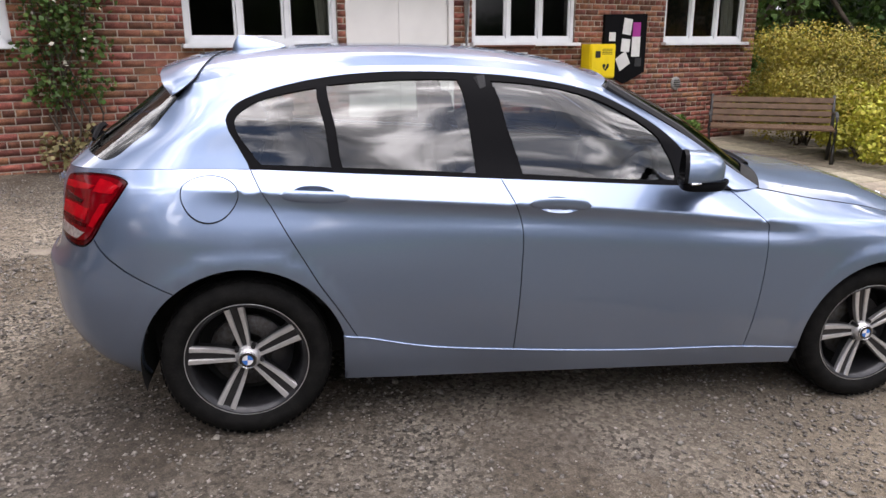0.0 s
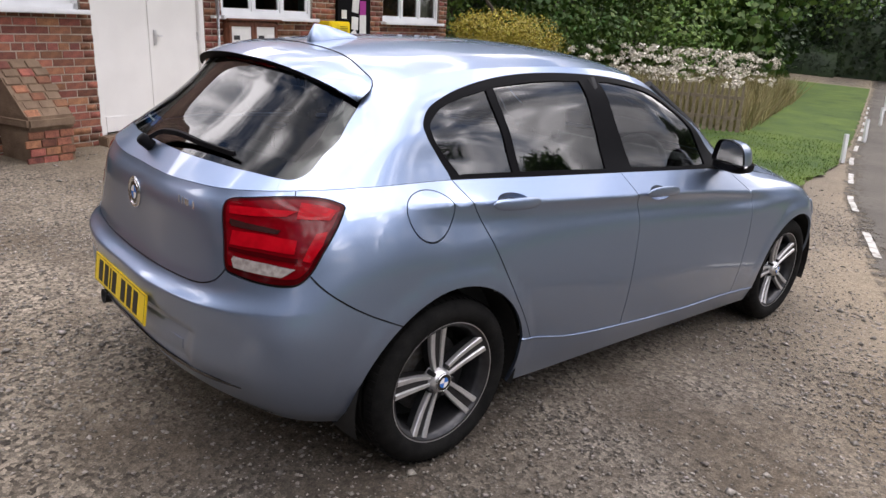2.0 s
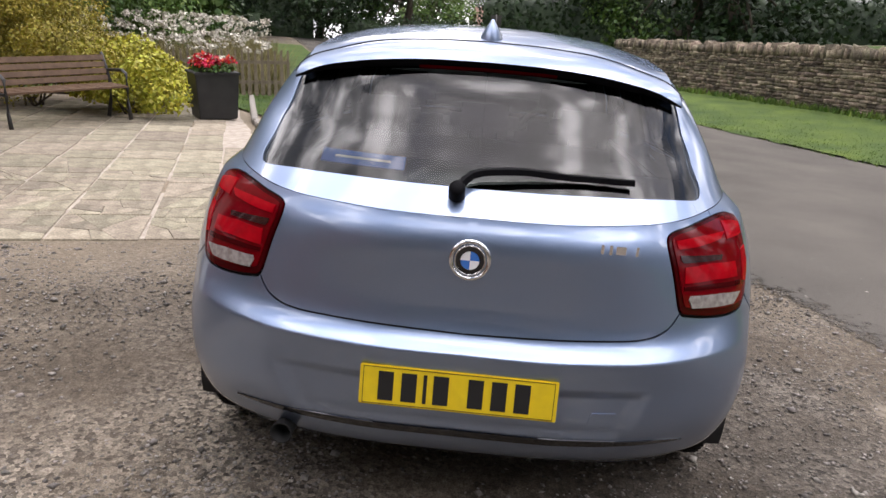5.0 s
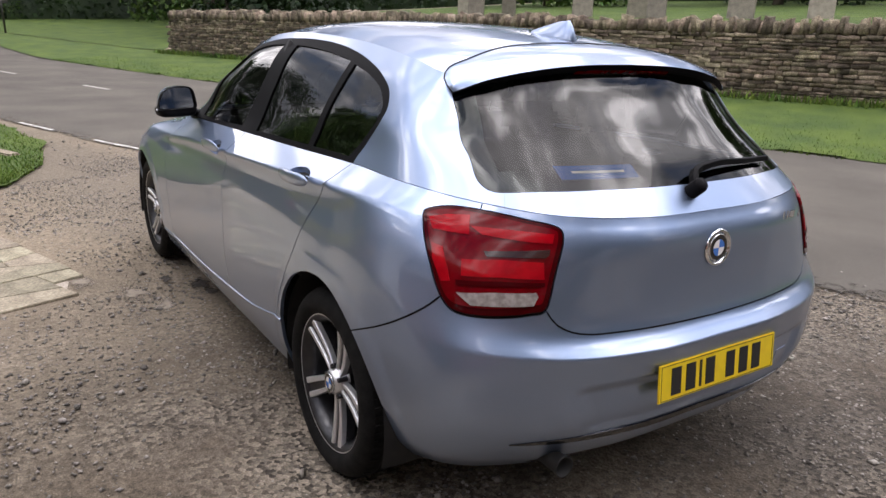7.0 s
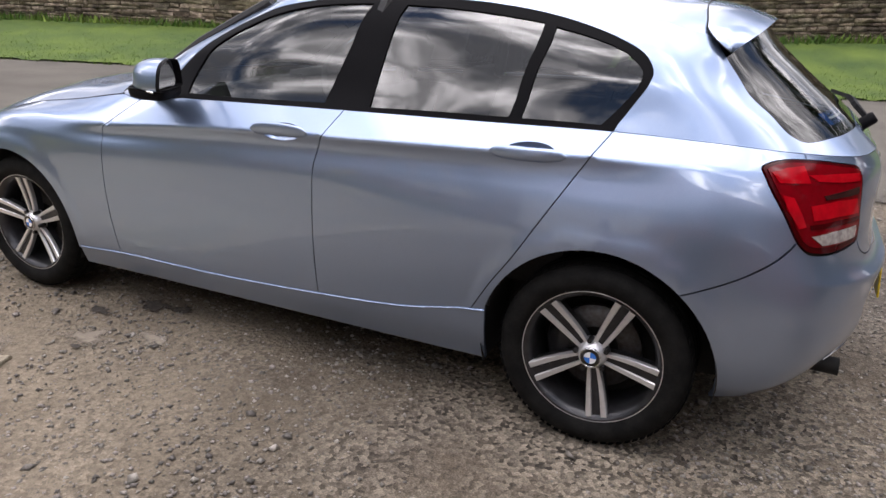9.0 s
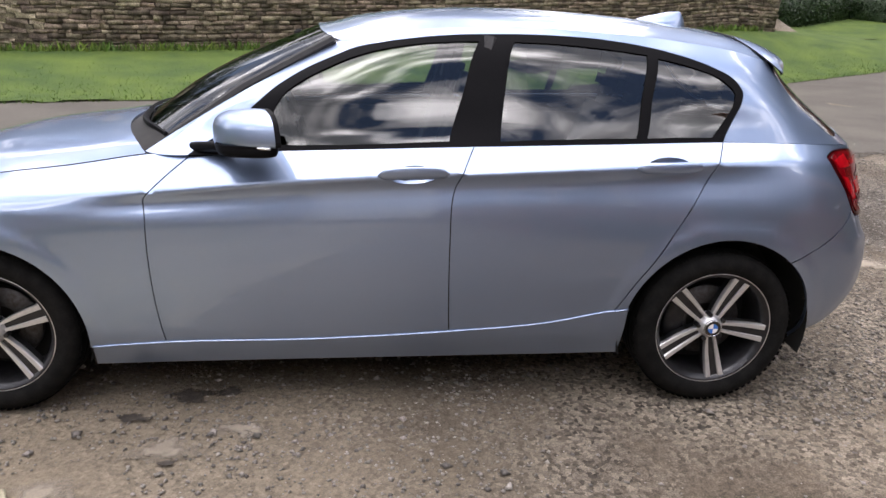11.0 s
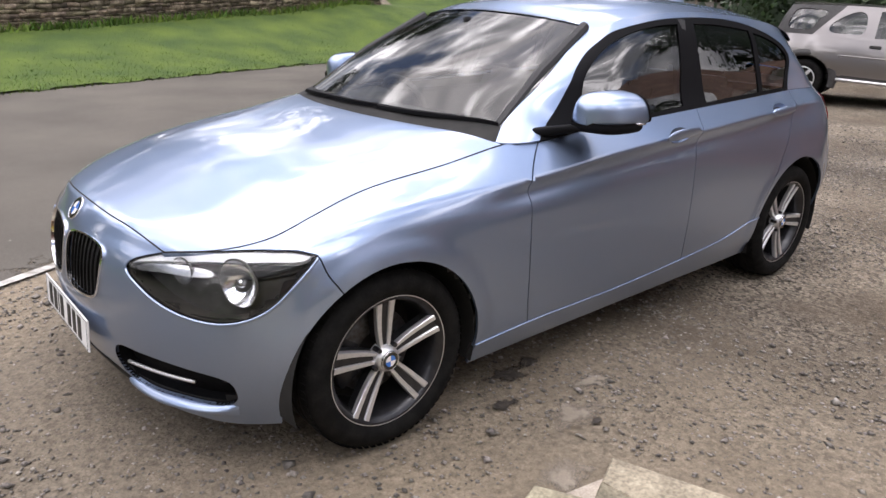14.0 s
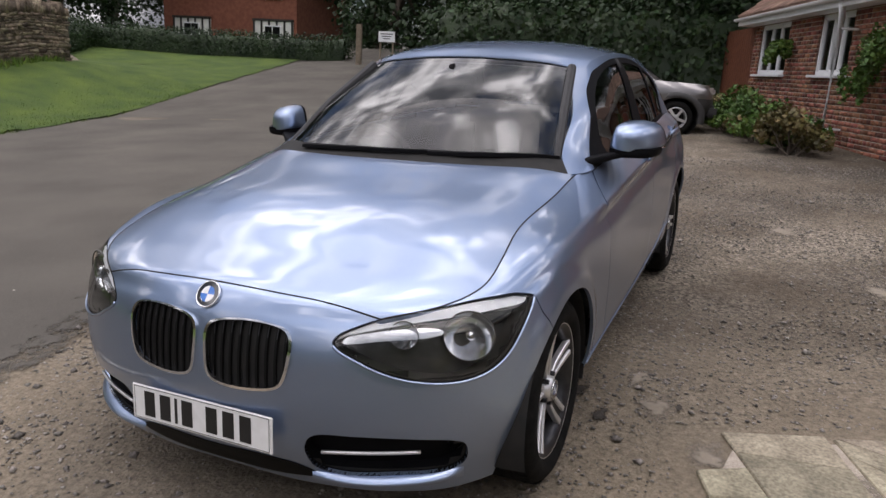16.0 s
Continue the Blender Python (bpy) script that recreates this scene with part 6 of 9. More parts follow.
# dashed edge line and faint centre dashes
for k in range(0, 12):
    s0 = 1.2 + 2.05 * k
    o = ragged(lambda s: 0, 0.010, 7.0, 20 + k)
    tagged(sheet("road_dash", np.linspace(s0, s0 + 0.98, 14), lambda s: lane_side(s) - 0.11 + o(s), lambda s: lane_side(s) - 0.045 + o(s + 3), 1, 0.006, M_LINE, "worn white painted dash at the lane's edge", "road marking"), group="edge dashes")
for s0 in (12.5, 17.0, 22.0, 28.0):
    tagged(sheet("centre_dash", np.linspace(s0, s0 + 1.1, 6), lambda s: -5.15, lambda s: -5.05, 1, 0.010, M_LINE, "worn white painted dash along the lane's middle", "road marking"), group="centre dashes")

# ---- loose gravel ----
def pebbles(name, count, srange, drange, smin, smax, seed, dens=None):
    r = np.random.RandomState(seed)
    s = r.uniform(*srange, count)
    d = r.uniform(*drange, count)
    keep = ~((s > 1.15) & (d > 0.8)) & ~((s > 4.3) & (d > -0.6))
    pat = np.array([noise.noise(Vector((a * 0.8, b * 0.8, 3.0))) for a, b in zip(s, d)])
    keep &= pat > r.uniform(-0.55, 0.35, count)
    s, d = s[keep], d[keep]
    n = len(s)
    size = smin + (smax - smin) * r.rand(n) ** 3
    base = np.array([(1, 0, 0), (-1, 0, 0), (0, 1, 0), (0, -1, 0), (0, 0, 1), (0, 0, -0.6)], float)
    v = base[None] * r.uniform(0.6, 1.25, (n, 6, 1)) + r.uniform(-0.25, 0.25, (n, 6, 3))
    v[..., 2] *= 0.62
    v *= size[:, None, None]
    a = r.uniform(0, 6.28, n)
    c, q = np.cos(a)[:, None], np.sin(a)[:, None]
    x = v[..., 0] * c - v[..., 1] * q
    y = v[..., 0] * q + v[..., 1] * c
    P = np.array([W(i, j) for i, j in zip(s, d)])
    z = np.array([hsd(i, j) for i, j in zip(s, d)]) - 0.012 + size * 0.25
    V = np.stack([x + P[:, :1], y + P[:, 1:], v[..., 2] + z[:, None]], -1).reshape(-1, 3)
    f = np.array([(0, 2, 4), (2, 1, 4), (1, 3, 4), (3, 0, 4), (2, 0, 5), (1, 2, 5), (3, 1, 5), (0, 3, 5)])
    F = (f[None] + 6 * np.arange(n)[:, None, None]).reshape(-1, 3)
    return tagged(quick_mesh(name, V, F, M_PEBBLE), "loose grey and tan gravel stones", "gravel", kind="stuff")


M_PEBBLE = vary(mat("pebble_stone", (0.125, 0.112, 0.098), (0.26, 0.236, 0.21), 40, 0.85, fine=0.2, fscale=200), 0.55, 0.02, True)
pebbles("gravel", 210000, (-6.5, 5.5), (-3.2, 4.9), 0.004, 0.013, 3)
pebbles("coarse_gravel", 9000, (-7.5, 6.5), (-3.0, 5.0), 0.010, 0.026, 4)


def blot(name, s, d, r0, material, lab, cat, seed, lift=-0.004):
    """A stain with a ragged edge that thins out."""
    n, rings = 36, 4
    x0, y0 = W(s, d)
    V, fade = [(x0, y0, hsd(s, d) + lift)], [1.0]
    for q in range(1, rings + 1):
        for k in range(n):
            a = 2 * math.pi * k / n
            rr = q / rings * r0 * (1.0 + 0.6 * noise.noise(Vector((math.cos(a) * 1.4, math.sin(a) * 1.4, seed))))
            x, y = x0 + rr * math.cos(a) * 1.3, y0 + rr * math.sin(a) * 0.8
            V.append((x, y, height(x, y) + lift))
            fade.append(1 - q / rings)
    F = [(0, 1 + k, 1 + (k + 1) % n) for k in range(n)]
    for q in range(rings - 1):
        F += [(1 + q * n + k, 1 + (q + 1) * n + k, 1 + (q + 1) * n + (k + 1) % n, 1 + q * n + (k + 1) % n) for k in range(n)]
    ob = mesh_ob(name, V, F, material)
    ob.data.attributes.new("fade", "FLOAT", "POINT").data.foreach_set("value", fade)
    return tagged(ob, lab, cat, kind="structure")


M_OIL = ragged_stain(mat("oily_stain", (0.022, 0.017, 0.013), (0.060, 0.049, 0.039), 30, 0.85, bump=0.4, bscale=60, fine=0.3))
M_DRYMUD = ragged_stain(mat("dried_mud", (0.20, 0.168, 0.13), (0.26, 0.222, 0.175), 6, 0.95, bump=0.3, bscale=40, fine=0.15), 0.36, 0.3)
for i, (x, y, r0) in enumerate(((0.86, 0.91, .06), (0.68, 0.76, .10), (0.54, 0.74, .06), (0.66, 1.20, .025))):
    blot("oil_stain", *SD(x, y), r0, M_OIL, "dark oily stain on the gravel", "stain", 30 + i)
for i, (x, y, r0) in enumerate(((-3.1, -0.75, .30), (-2.55, -0.55, .14), (1.0, 1.33, .12), (0.70, 1.12, .13), (0.45, 1.0, .10), (-1.0, -1.9, .3), (-2.9, 1.6, .35), (-1.4, 2.2, .3), (1.0, 2.0, .3))):
    blot("mud_patch", *SD(x, y), r0, M_DRYMUD, "pale dried mud patch", "mud", 50 + i, -0.006)

# ---- grass blades ----
def blades(name, pts, hmin, hmax, material, seed, lab, slim=1.0):
    r = np.random.RandomState(seed)
    n = len(pts)
    P = np.array([(*W(s, d), hsd(s, d)) for s, d in pts])
    a = r.uniform(0, 6.28, n)
    h = r.uniform(hmin, hmax, n)
    w = h * r.uniform(0.10, 0.2, n) * slim
    lean = r.normal(0, 0.35, (n, 2)) * h[:, None]
    dx, dy = np.cos(a) * w, np.sin(a) * w
    v0 = P + np.stack([dx, dy, np.zeros(n)], 1)
    v1 = P - np.stack([dx, dy, np.zeros(n)], 1)
    v2 = P + np.stack([lean[:, 0], lean[:, 1], h], 1)
    V = np.stack([v0, v1, v2], 1).reshape(-1, 3)
    return tagged(quick_mesh(name, V, np.arange(3 * n).reshape(-1, 3), material), lab, "grass", kind="stuff")


M_BLADE = vary(mat("grass_blade", (0.052, 0.112, 0.010), (0.115, 0.178, 0.020), 1.2, 0.8), 0.4, 0.02, True)
r_ = np.random.RandomState(8)
pts = [(s, -8.15 - abs(r_.normal(0, 1.1))) for s in r_.uniform(-16, 22, 34000)]
blades("verge_grass", [p for p in pts if p[1] > -12.0], 0.02, 0.07, M_BLADE, 9, "blades of verge grass")
pts = []
while len(pts) < 13000:
    s = 4.2 + 8 * r_.rand() ** 1.4
    d = r_.uniform(lowd(s), min(upd(s), 1.3))
    pts.append((s, d))
blades("verge_grass_near", pts, 0.03, 0.07, M_BLADE, 10, "short blades of patchy grass")
pts = [(s, -11.95 + abs(r_.normal(0, .12))) for s in r_.uniform(-15, 22, 5000)]
blades("wall_foot_grass", pts, 0.08, 0.22, M_BLADE, 12, "longer grass at the foot of the wall")

# ---- the brick building ----
B_D, B_S0, B_S1 = 5.25, -12.8, 8.35
WINDOWS = [(-12.4, -10.8), (-9.4, -8.15), (-3.95, -2.2), (-.62, 1.1), (2.92, 4.6), (6.3, 8.08)]
WZ0, WZ1 = 1.52, 2.50
DOOR = (1.2, 2.66, 0.28, 2.36)
EAVES = 2.62
BZ = 0.0
B0 = pose(*W(0, B_D), 0, 0, 0, 19.09)  # local x along the front, y inwards, z up
M_BRICK = vary(mat("red_brick", (0.155, 0.058, 0.038), (0.27, 0.105, 0.062), 14, 0.9, bump=0.5, bscale=90, fine=0.35, fscale=110), 0.5, 0.018)
M_BRICK_I = vary(mat("red_brick_row", (0.155, 0.058, 0.038), (0.27, 0.105, 0.062), 14, 0.9, bump=0.5, bscale=90, fine=0.35, fscale=110), 0.5, 0.018, True)
M_MORTAR = mat("lime_mortar", (0.46, 0.40, 0.33), (0.34, 0.29, 0.235), 9, 0.95, bump=0.4, bscale=120, fine=0.2)
M_OLDSTONE = mat("old_brown_stone", (0.21, 0.145, 0.095), (0.15, 0.10, 0.065), 7, 0.95, bump=0.6, bscale=40, fine=0.2)
M_UPVC = mat("white_frame", (0.78, 0.79, 0.80), (0.72, 0.73, 0.74), 5, 0.35)
M_WHITEDOOR = mat("white_painted_door", (0.80, 0.79, 0.77), (0.74, 0.73, 0.71), 2.2, 0.4)
M_ROOM = mat("darkened_room_wall", (0.10, 0.09, 0.08), (0.13, 0.12, 0.105), 2, 0.9)
M_CURTAIN = mat("pale_curtain", (0.35, 0.32, 0.26), (0.42, 0.38, 0.32), 6, 0.9)
M_TILE = mat("clay_roof_tile", (0.17, 0.10, 0.075), (0.24, 0.15, 0.11), 3, 0.85, bump=0.3, bscale=50, fine=0.2)
M_WINGLASS = glass("window_glass", (0.72, 0.76, 0.76), 0.0, 1.5)
openings = [(a, b, WZ0, WZ1) for a, b in WINDOWS] + [DOOR]


def solid_with_openings(x0, x1, z0, z1, holes, y0, y1):
    """A wall between y0 and y1 with openings right through it, as boxes."""
    bm = bmesh.new()
    xs = sorted({x0, x1, *[h[0] for h in holes], *[h[1] for h in holes]})
    for a, b in zip(xs, xs[1:]):
        cuts = sorted([(h[2], h[3]) for h in holes if h[0] <= a + 1e-6 and h[1] >= b - 1e-6])
        z = z0
        for c0, c1 in cuts:
            if c0 > z:
                add_box(bm, ((a + b) / 2, (y0 + y1) / 2, (z + c0) / 2), (b - a, y1 - y0, c0 - z))
            z = c1
        if z1 > z:
            add_box(bm, ((a + b) / 2, (y0 + y1) / 2, (z + z1) / 2), (b - a, y1 - y0, z1 - z))
    return bm


wall = part("wall_south", solid_with_openings(B_S0, B_S1, -0.3, EAVES, openings, 0.0042, 0.26), M_MORTAR, None)
wall.matrix_world = B0
tagged(wall, "weathered red brick front wall with pale mortar", "wall", kind="structure")
bl, bh, bd, mj = 0.212, 0.063, 0.05, 0.012
bricks = []
row, z = 0, -0.28
rb = random.Random(4)
while z + bh < EAVES:
    header = row % 4 == 3
    ln = 0.1025 if header else bl
    x = B_S0 - (0.11 if row % 2 else 0.0)
    while x < B_S1:
        a, b = max(x, B_S0), min(x + ln, B_S1)
        for o in openings:
            if z + bh > o[2] + 0.004 and z < o[3] - 0.004:
                if a < o[0] < b:
                    b = o[0]
                elif a < o[1] < b:
                    a = o[1]
                elif a >= o[0] - 1e-6 and b <= o[1] + 1e-6:
                    b = a
        if b - a > 0.025:
            bricks.append((a, b, z))
        x += ln + mj
    z += bh + mj
    row += 1
near = [q for q in bricks if -1.2 < q[0] < 1.0 and 0.35 < q[2] < 1.5]
near = near[:290]
near_set = set(near)
rest = [q for q in bricks if q not in near_set]
V, F = [], []
for a, b, z in rest:
    p = rb.uniform(-0.0035, 0.003)
    k = len(V)
    V += [(a, p, z), (b, p, z), (b, p, z + bh), (a, p, z + bh), (a, bd, z), (b, bd, z), (b, bd, z + bh), (a, bd, z + bh)]
    F += [(k, k + 1, k + 2, k + 3), (k, k + 4, k + 5, k + 1), (k + 1, k + 5, k + 6, k + 2), (k + 2, k + 6, k + 7, k + 3), (k + 3, k + 7, k + 4, k)]
tagged(quick_mesh("brickwork", V, F, M_BRICK_I, wall), kind="stuff")

# room behind, its shade put into the wall colour, so that the panes look into the dark
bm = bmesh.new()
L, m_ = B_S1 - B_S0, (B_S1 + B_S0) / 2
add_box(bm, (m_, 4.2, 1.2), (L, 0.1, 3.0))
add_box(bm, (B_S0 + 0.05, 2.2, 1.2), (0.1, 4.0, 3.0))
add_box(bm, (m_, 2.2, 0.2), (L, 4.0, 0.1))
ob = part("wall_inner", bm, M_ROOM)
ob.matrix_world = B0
tagged(ob, "inner walls of the hall in a darkened colour", "wall", kind="structure")
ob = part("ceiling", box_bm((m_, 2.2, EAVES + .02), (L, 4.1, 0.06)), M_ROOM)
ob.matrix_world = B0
tagged(ob, "flat ceiling of the hall in a darkened colour", "ceiling", kind="structure")
bm = box_bm((B_S1 - .13, 2.3, 1.2), (0.25, 4.0, 2.84 + .1))
ob = part("wall_east", bm, M_BRICK_I)
ob.matrix_world = B0
tagged(ob, "red brick end wall", "wall", kind="structure")
# roof
bm = bmesh.new()
rv = [(B_S0 - .3, -.32, EAVES + .02), (B_S1 + .25, -.32, EAVES + .02), (B_S1 + .25, 2.3, 4.6), (B_S0 - .3, 2.3, 4.6), (B_S1 + .25, 4.9, EAVES + .02), (B_S0 - .3, 4.9, EAVES + .02)]
vs_ = [bm.verts.new(v) for v in rv] + [bm.verts.new((v[0], v[1], v[2] + .07)) for v in rv]
for q in ((0, 1, 2, 3), (3, 2, 4, 5), (6, 7, 8, 9), (9, 8, 10, 11), (0, 1, 7, 6), (1, 2, 8, 7), (2, 4, 10, 8), (4, 5, 11, 10), (5, 3, 9, 11), (3, 0, 6, 9)):
    bm.faces.new([vs_[i] for i in q])
roof = part("roof", bm, M_TILE)
roof.matrix_world = B0
tagged(roof, "brown clay tiled pitched roof", "roof", kind="structure")
V, F = [], []
for j in range(15):
    for i in range(int((L + .5) / .2)):
        x = B_S0 - .28 + .2 * i + (.1 if j % 2 else 0)
        t0, t1 = j / 15, (j + 1.15) / 15
        y0, y1 = -.34 + 2.62 * t0, -.34 + 2.62 * min(1, t1)
        z0, z1 = EAVES + .105 + 1.98 * t0, EAVES + .10 + 1.98 * min(1, t1)
        k = len(V)
        V += [(x, y0, z0 + .012), (x + .19, y0, z0 + .012), (x + .19, y1, z1), (x, y1, z1), (x, y0, z0 - .01), (x + .19, y0, z0 - .01)]
        F += [(k, k + 1, k + 2, k + 3), (k, k + 4, k + 5, k + 1)]
tagged(quick_mesh("roof_tiles", V, F, vary(mat("clay_tile_row", (0.16, 0.095, 0.07), (0.24, 0.15, 0.11), 5, 0.85, fine=0.25), 0.3, 0.01, True), roof), kind="stuff")
bm = box_bm((m_, -.30, EAVES - .03), (L + .5, .022, .16))
add_box(bm, (m_, -.14, EAVES - .10), (L + .5, .30, .018))
ob = part("fascia", bm, M_UPVC)
ob.matrix_world = B0
tagged(ob, "white fascia board under the eaves", "trim", kind="structure")
V, F = lathe([(.055, -(L + .5) / 2), (.055, (L + .5) / 2)], 10, radians(180), radians(360))
g = mesh_ob("gutter", [(y + m_, -.37 + x, EAVES + .03 + z) for x, y, z in V], F, M_UPVC, None, "", True)
g.matrix_world = B0
tagged(g, "white half-round plastic gutter", "gutter", kind="thing")


def window_unit(n, a, b, curtain):
    """White three-light window: frame, mullions, sill, panes."""
    w, h = b - a, WZ1 - WZ0
    bm = bmesh.new()
    for c, sz in (((w / 2, .07, .03), (w, .07, .06)), ((w / 2, .07, h - .03), (w, .07, .06)), ((.03, .07, h / 2), (.06, .07, h)), ((w - .03, .07, h / 2), (.06, .07, h))):
        add_box(bm, c, sz, None, .006)
    win = part(f"window_{n}", bm, M_UPVC)
    win.matrix_world = B0 @ Matrix.Translation((a, 0, WZ0))
    tagged(win, "white three-light window with dim panes", "window", kind="structure")
    third = (w - .12) / 3
    for k in (1, 2):
        part("mullion", box_bm((.06 + third * k, .07, h / 2), (.055, .062, h - .11), None, .005), M_UPVC, win)
    for k in range(3):
        x0 = .06 + third * k + (.03 if k else 0)
        x1 = .06 + third * (k + 1) - (.03 if k < 2 else 0)
        pn = mesh_ob("pane", [(x0, .08, .06), (x1, .08, .06), (x1, .08, h - .06), (x0, .08, h - .06)], [(0, 1, 2, 3)], M_WINGLASS, win)
        bm = bmesh.new()
        for c, sz in ((((x0 + x1) / 2, .066, .075), (x1 - x0, .03, .03)), (((x0 + x1) / 2, .066, h - .075), (x1 - x0, .03, .03)), ((x0 + .013, .066, h / 2), (.026, .03, h - .12)), ((x1 - .013, .066, h / 2), (.026, .03, h - .12))):
            add_box(bm, c, sz, None, .004)
        part("sash", bm, M_UPVC, win)
    part("sill", box_bm((w / 2, -.02, -.02), (w + .08, .16, .045), None, .008), M_UPVC, win)
    if curtain:
        V, F, n_ = [], [], 24
        for i in range(n_):
            x = curtain[0] * w + (curtain[1] - curtain[0]) * w * i / (n_ - 1)
            y = .20 + .03 * math.sin(i * 1.9)
            V += [(x, y, .0), (x + .06 * (1 if curtain[0] < .5 else -1), y, h)]
        F = [(2 * i, 2 * i + 2, 2 * i + 3, 2 * i + 1) for i in range(n_ - 1)]
        ob_ = mesh_ob("curtain", V, F, M_CURTAIN, None, "", True)
        ob_.matrix_world = win.matrix_world.copy()
        tagged(ob_, "pale curtain drawn to one side", "curtain", kind="thing")


for n, (a, b) in enumerate(WINDOWS):
    window_unit(n + 1, a, b, ((.90, .98), (.02, .12), None, (.90, .99), None, (.82, .97))[n])

# double door
dw, dh = DOOR[1] - DOOR[0], DOOR[3] - DOOR[2]
bm = bmesh.new()
for c, sz in (((.035, .06, dh / 2), (.07, .10, dh)), ((dw - .035, .06, dh / 2), (.07, .10, dh)), ((dw / 2, .06, dh - .035), (dw, .10, .07))):
    add_box(bm, c, sz, None, .005)
door = part("door_1", bm, M_WHITEDOOR)
door.matrix_world = B0 @ Matrix.Translation((DOOR[0], 0, DOOR[2]))
tagged(door, "closed white painted double doors", "door", kind="structure")
lw = (dw - .14) / 2
for k in range(2):
    leaf = part("door_leaf", box_bm((.07 + lw * (k + .5), .075, dh / 2 - .02), (lw - .006, .045, dh - .08), None, .004), M_WHITEDOOR, door)
    part("kick_board", box_bm((.07 + lw * (k + .5), .048, .10), (lw - .05, .012, .16), None, .003), M_WHITEDOOR, leaf)
    for hz in (.25, 1.0, 1.75):
        part("hinge", box_bm((.075 if k == 0 else dw - .075, .045, hz), (.03, .02, .09), None, .003), M_RIMFACE, leaf)
part("astragal", box_bm((dw / 2, .046, dh / 2), (.05, .014, dh - .1), None, .003), M_WHITEDOOR, door)
hb = box_bm((dw / 2 + .05, .035, .98), (.035, .02, .16), None, .004)
add_box(hb, (dw / 2 + .08, .012, 1.0), (.10, .016, .018), None, .004)
part("door_handle", hb, M_RIMFACE, door, "pale metal lever handle")
ob = part("threshold", box_bm((dw / 2, -.05, -.05), (dw + .1, .2, .10), None, .01), M_OLDSTONE, door)
# downpipes
def downpipe(s, z0, r=.034, out=.06):
    V, F = tube([(s, -out, z0), (s, -out, EAVES - .25), (s, -.30, EAVES - .02)], r, 12)
    dp = mesh_ob("downpipe", V, F, M_UPVC, None, "", True)
    dp.matrix_world = B0
    for z in (.7, 1.5, 2.2):
        part("pipe_bracket", box_bm((s, -out / 2, z), (.10, out, .03), None, .004), M_UPVC, dp)
    tagged(dp, "white plastic downpipe on the wall", "downpipe", group="downpipes", kind="thing")


downpipe(2.80, .20, .055, .07)
downpipe(-8.0, .02, .05, .26)
bm = bmesh.new()
V, F = lathe([(.0005, -.03), (.085, -.03), (.10, -.01), (.10, .01)], 24)
vt = mesh_ob("wall_vent", [(x, y, z) for x, y, z in V], F, mat("grey_vent", (0.30, 0.29, 0.28), (0.22, 0.21, 0.20), 20, 0.6), None, "", True)
vt.matrix_world = B0 @ Matrix.Translation((6.62, 0, .91))
for k in range(4):
    part("vent_slat", box_bm((0, -.034, -.05 + .033 * k), (.14 - .02 * abs(k - 1.5), .012, .012)), M_STEEL, vt)
tagged(vt, "round grey wall vent with slats", "vent", kind="thing")

# boards and the yellow cabinet
M_BROWNWOOD = mat("brown_varnished_wood", (0.10, 0.032, 0.018), (0.16, 0.06, 0.03), 12, 0.5, fine=0.2)
M_PAPER = vary(mat("paper", (0.72, 0.72, 0.70), (0.66, 0.66, 0.64), 12, 0.8), 0.12)
M_MAGENTA = mat("magenta_paper", (0.30, 0.02, 0.22), (0.36, 0.03, 0.26), 12, 0.7)
M_DEFIB = mat("yellow_steel", (0.82, 0.62, 0.005), (0.75, 0.56, 0.006), 6, 0.4)
nb = part("notice_board", box_bm((.44, -.035, .32), (.88, .07, .63), None, .008), M_BROWNWOOD)
nb.matrix_world = B0 @ Matrix.Translation((2.93, 0, .83))
tagged(nb, "brown wooden notice board with two glazed doors", "notice board", kind="thing")
for k in range(2):
    dx = .02 + .42 * k
    part("board_back", box_bm((dx + .21, -.073, .32), (.34, .004, .50)), M_PAPER, nb)
    bm = bmesh.new()
    for c, sz in (((dx + .21, -.08, .60), (.42, .022, .05)), ((dx + .21, -.08, .04), (.42, .022, .05)), ((dx + .022, -.08, .32), (.045, .022, .6)), ((dx + .398, -.08, .32), (.045, .022, .6))):
        add_box(bm, c, sz, None, .004)
    part("board_door", bm, M_BROWNWOOD, nb)
    part("board_knob", box_bm((.44 + (-.035 if k == 0 else .035), -.10, .33), (.015, .02, .03), None, .004), M_CHROME, nb)
    for j in range(2):
        pp = part("notice", box_bm((dx + .13 + .16 * j, -.077, .36 - .05 * j), (.13, .003, .26 + .08 * j)), M_PAPER, nb)
    part("notice_print", box_bm((dx + .13, -.080, .44), (.10, .002, .05)), M_DASH, nb)
part("board_roof", box_bm((.44, -.06, .65), (.94, .14, .025), None, .006), M_BROWNWOOD, nb)
yb = part("defibrillator_cabinet", box_bm((.235, -.10, .235), (.47, .20, .47), None, .012), M_DEFIB)
yb.matrix_world = B0 @ Matrix.Translation((4.72, 0, 1.03))
tagged(yb, "yellow steel defibrillator cabinet on the brick wall", "cabinet", kind="thing")
part("cabinet_door", box_bm((.235, -.206, .235), (.43, .014, .43), None, .006), M_DEFIB, yb)
part("keypad", box_bm((.13, -.216, .33), (.09, .012, .09), None, .004), M_INK, yb)
hv = [(0, -.055, -.06)] + [(.062 * math.sin(t) ** 3 * 1.0, -.055, .012 * (13 * math.cos(t) - 5 * math.cos(2 * t) - 2 * math.cos(3 * t)) / 3.2) for t in np.linspace(0, 2 * math.pi, 28, endpoint=False)]
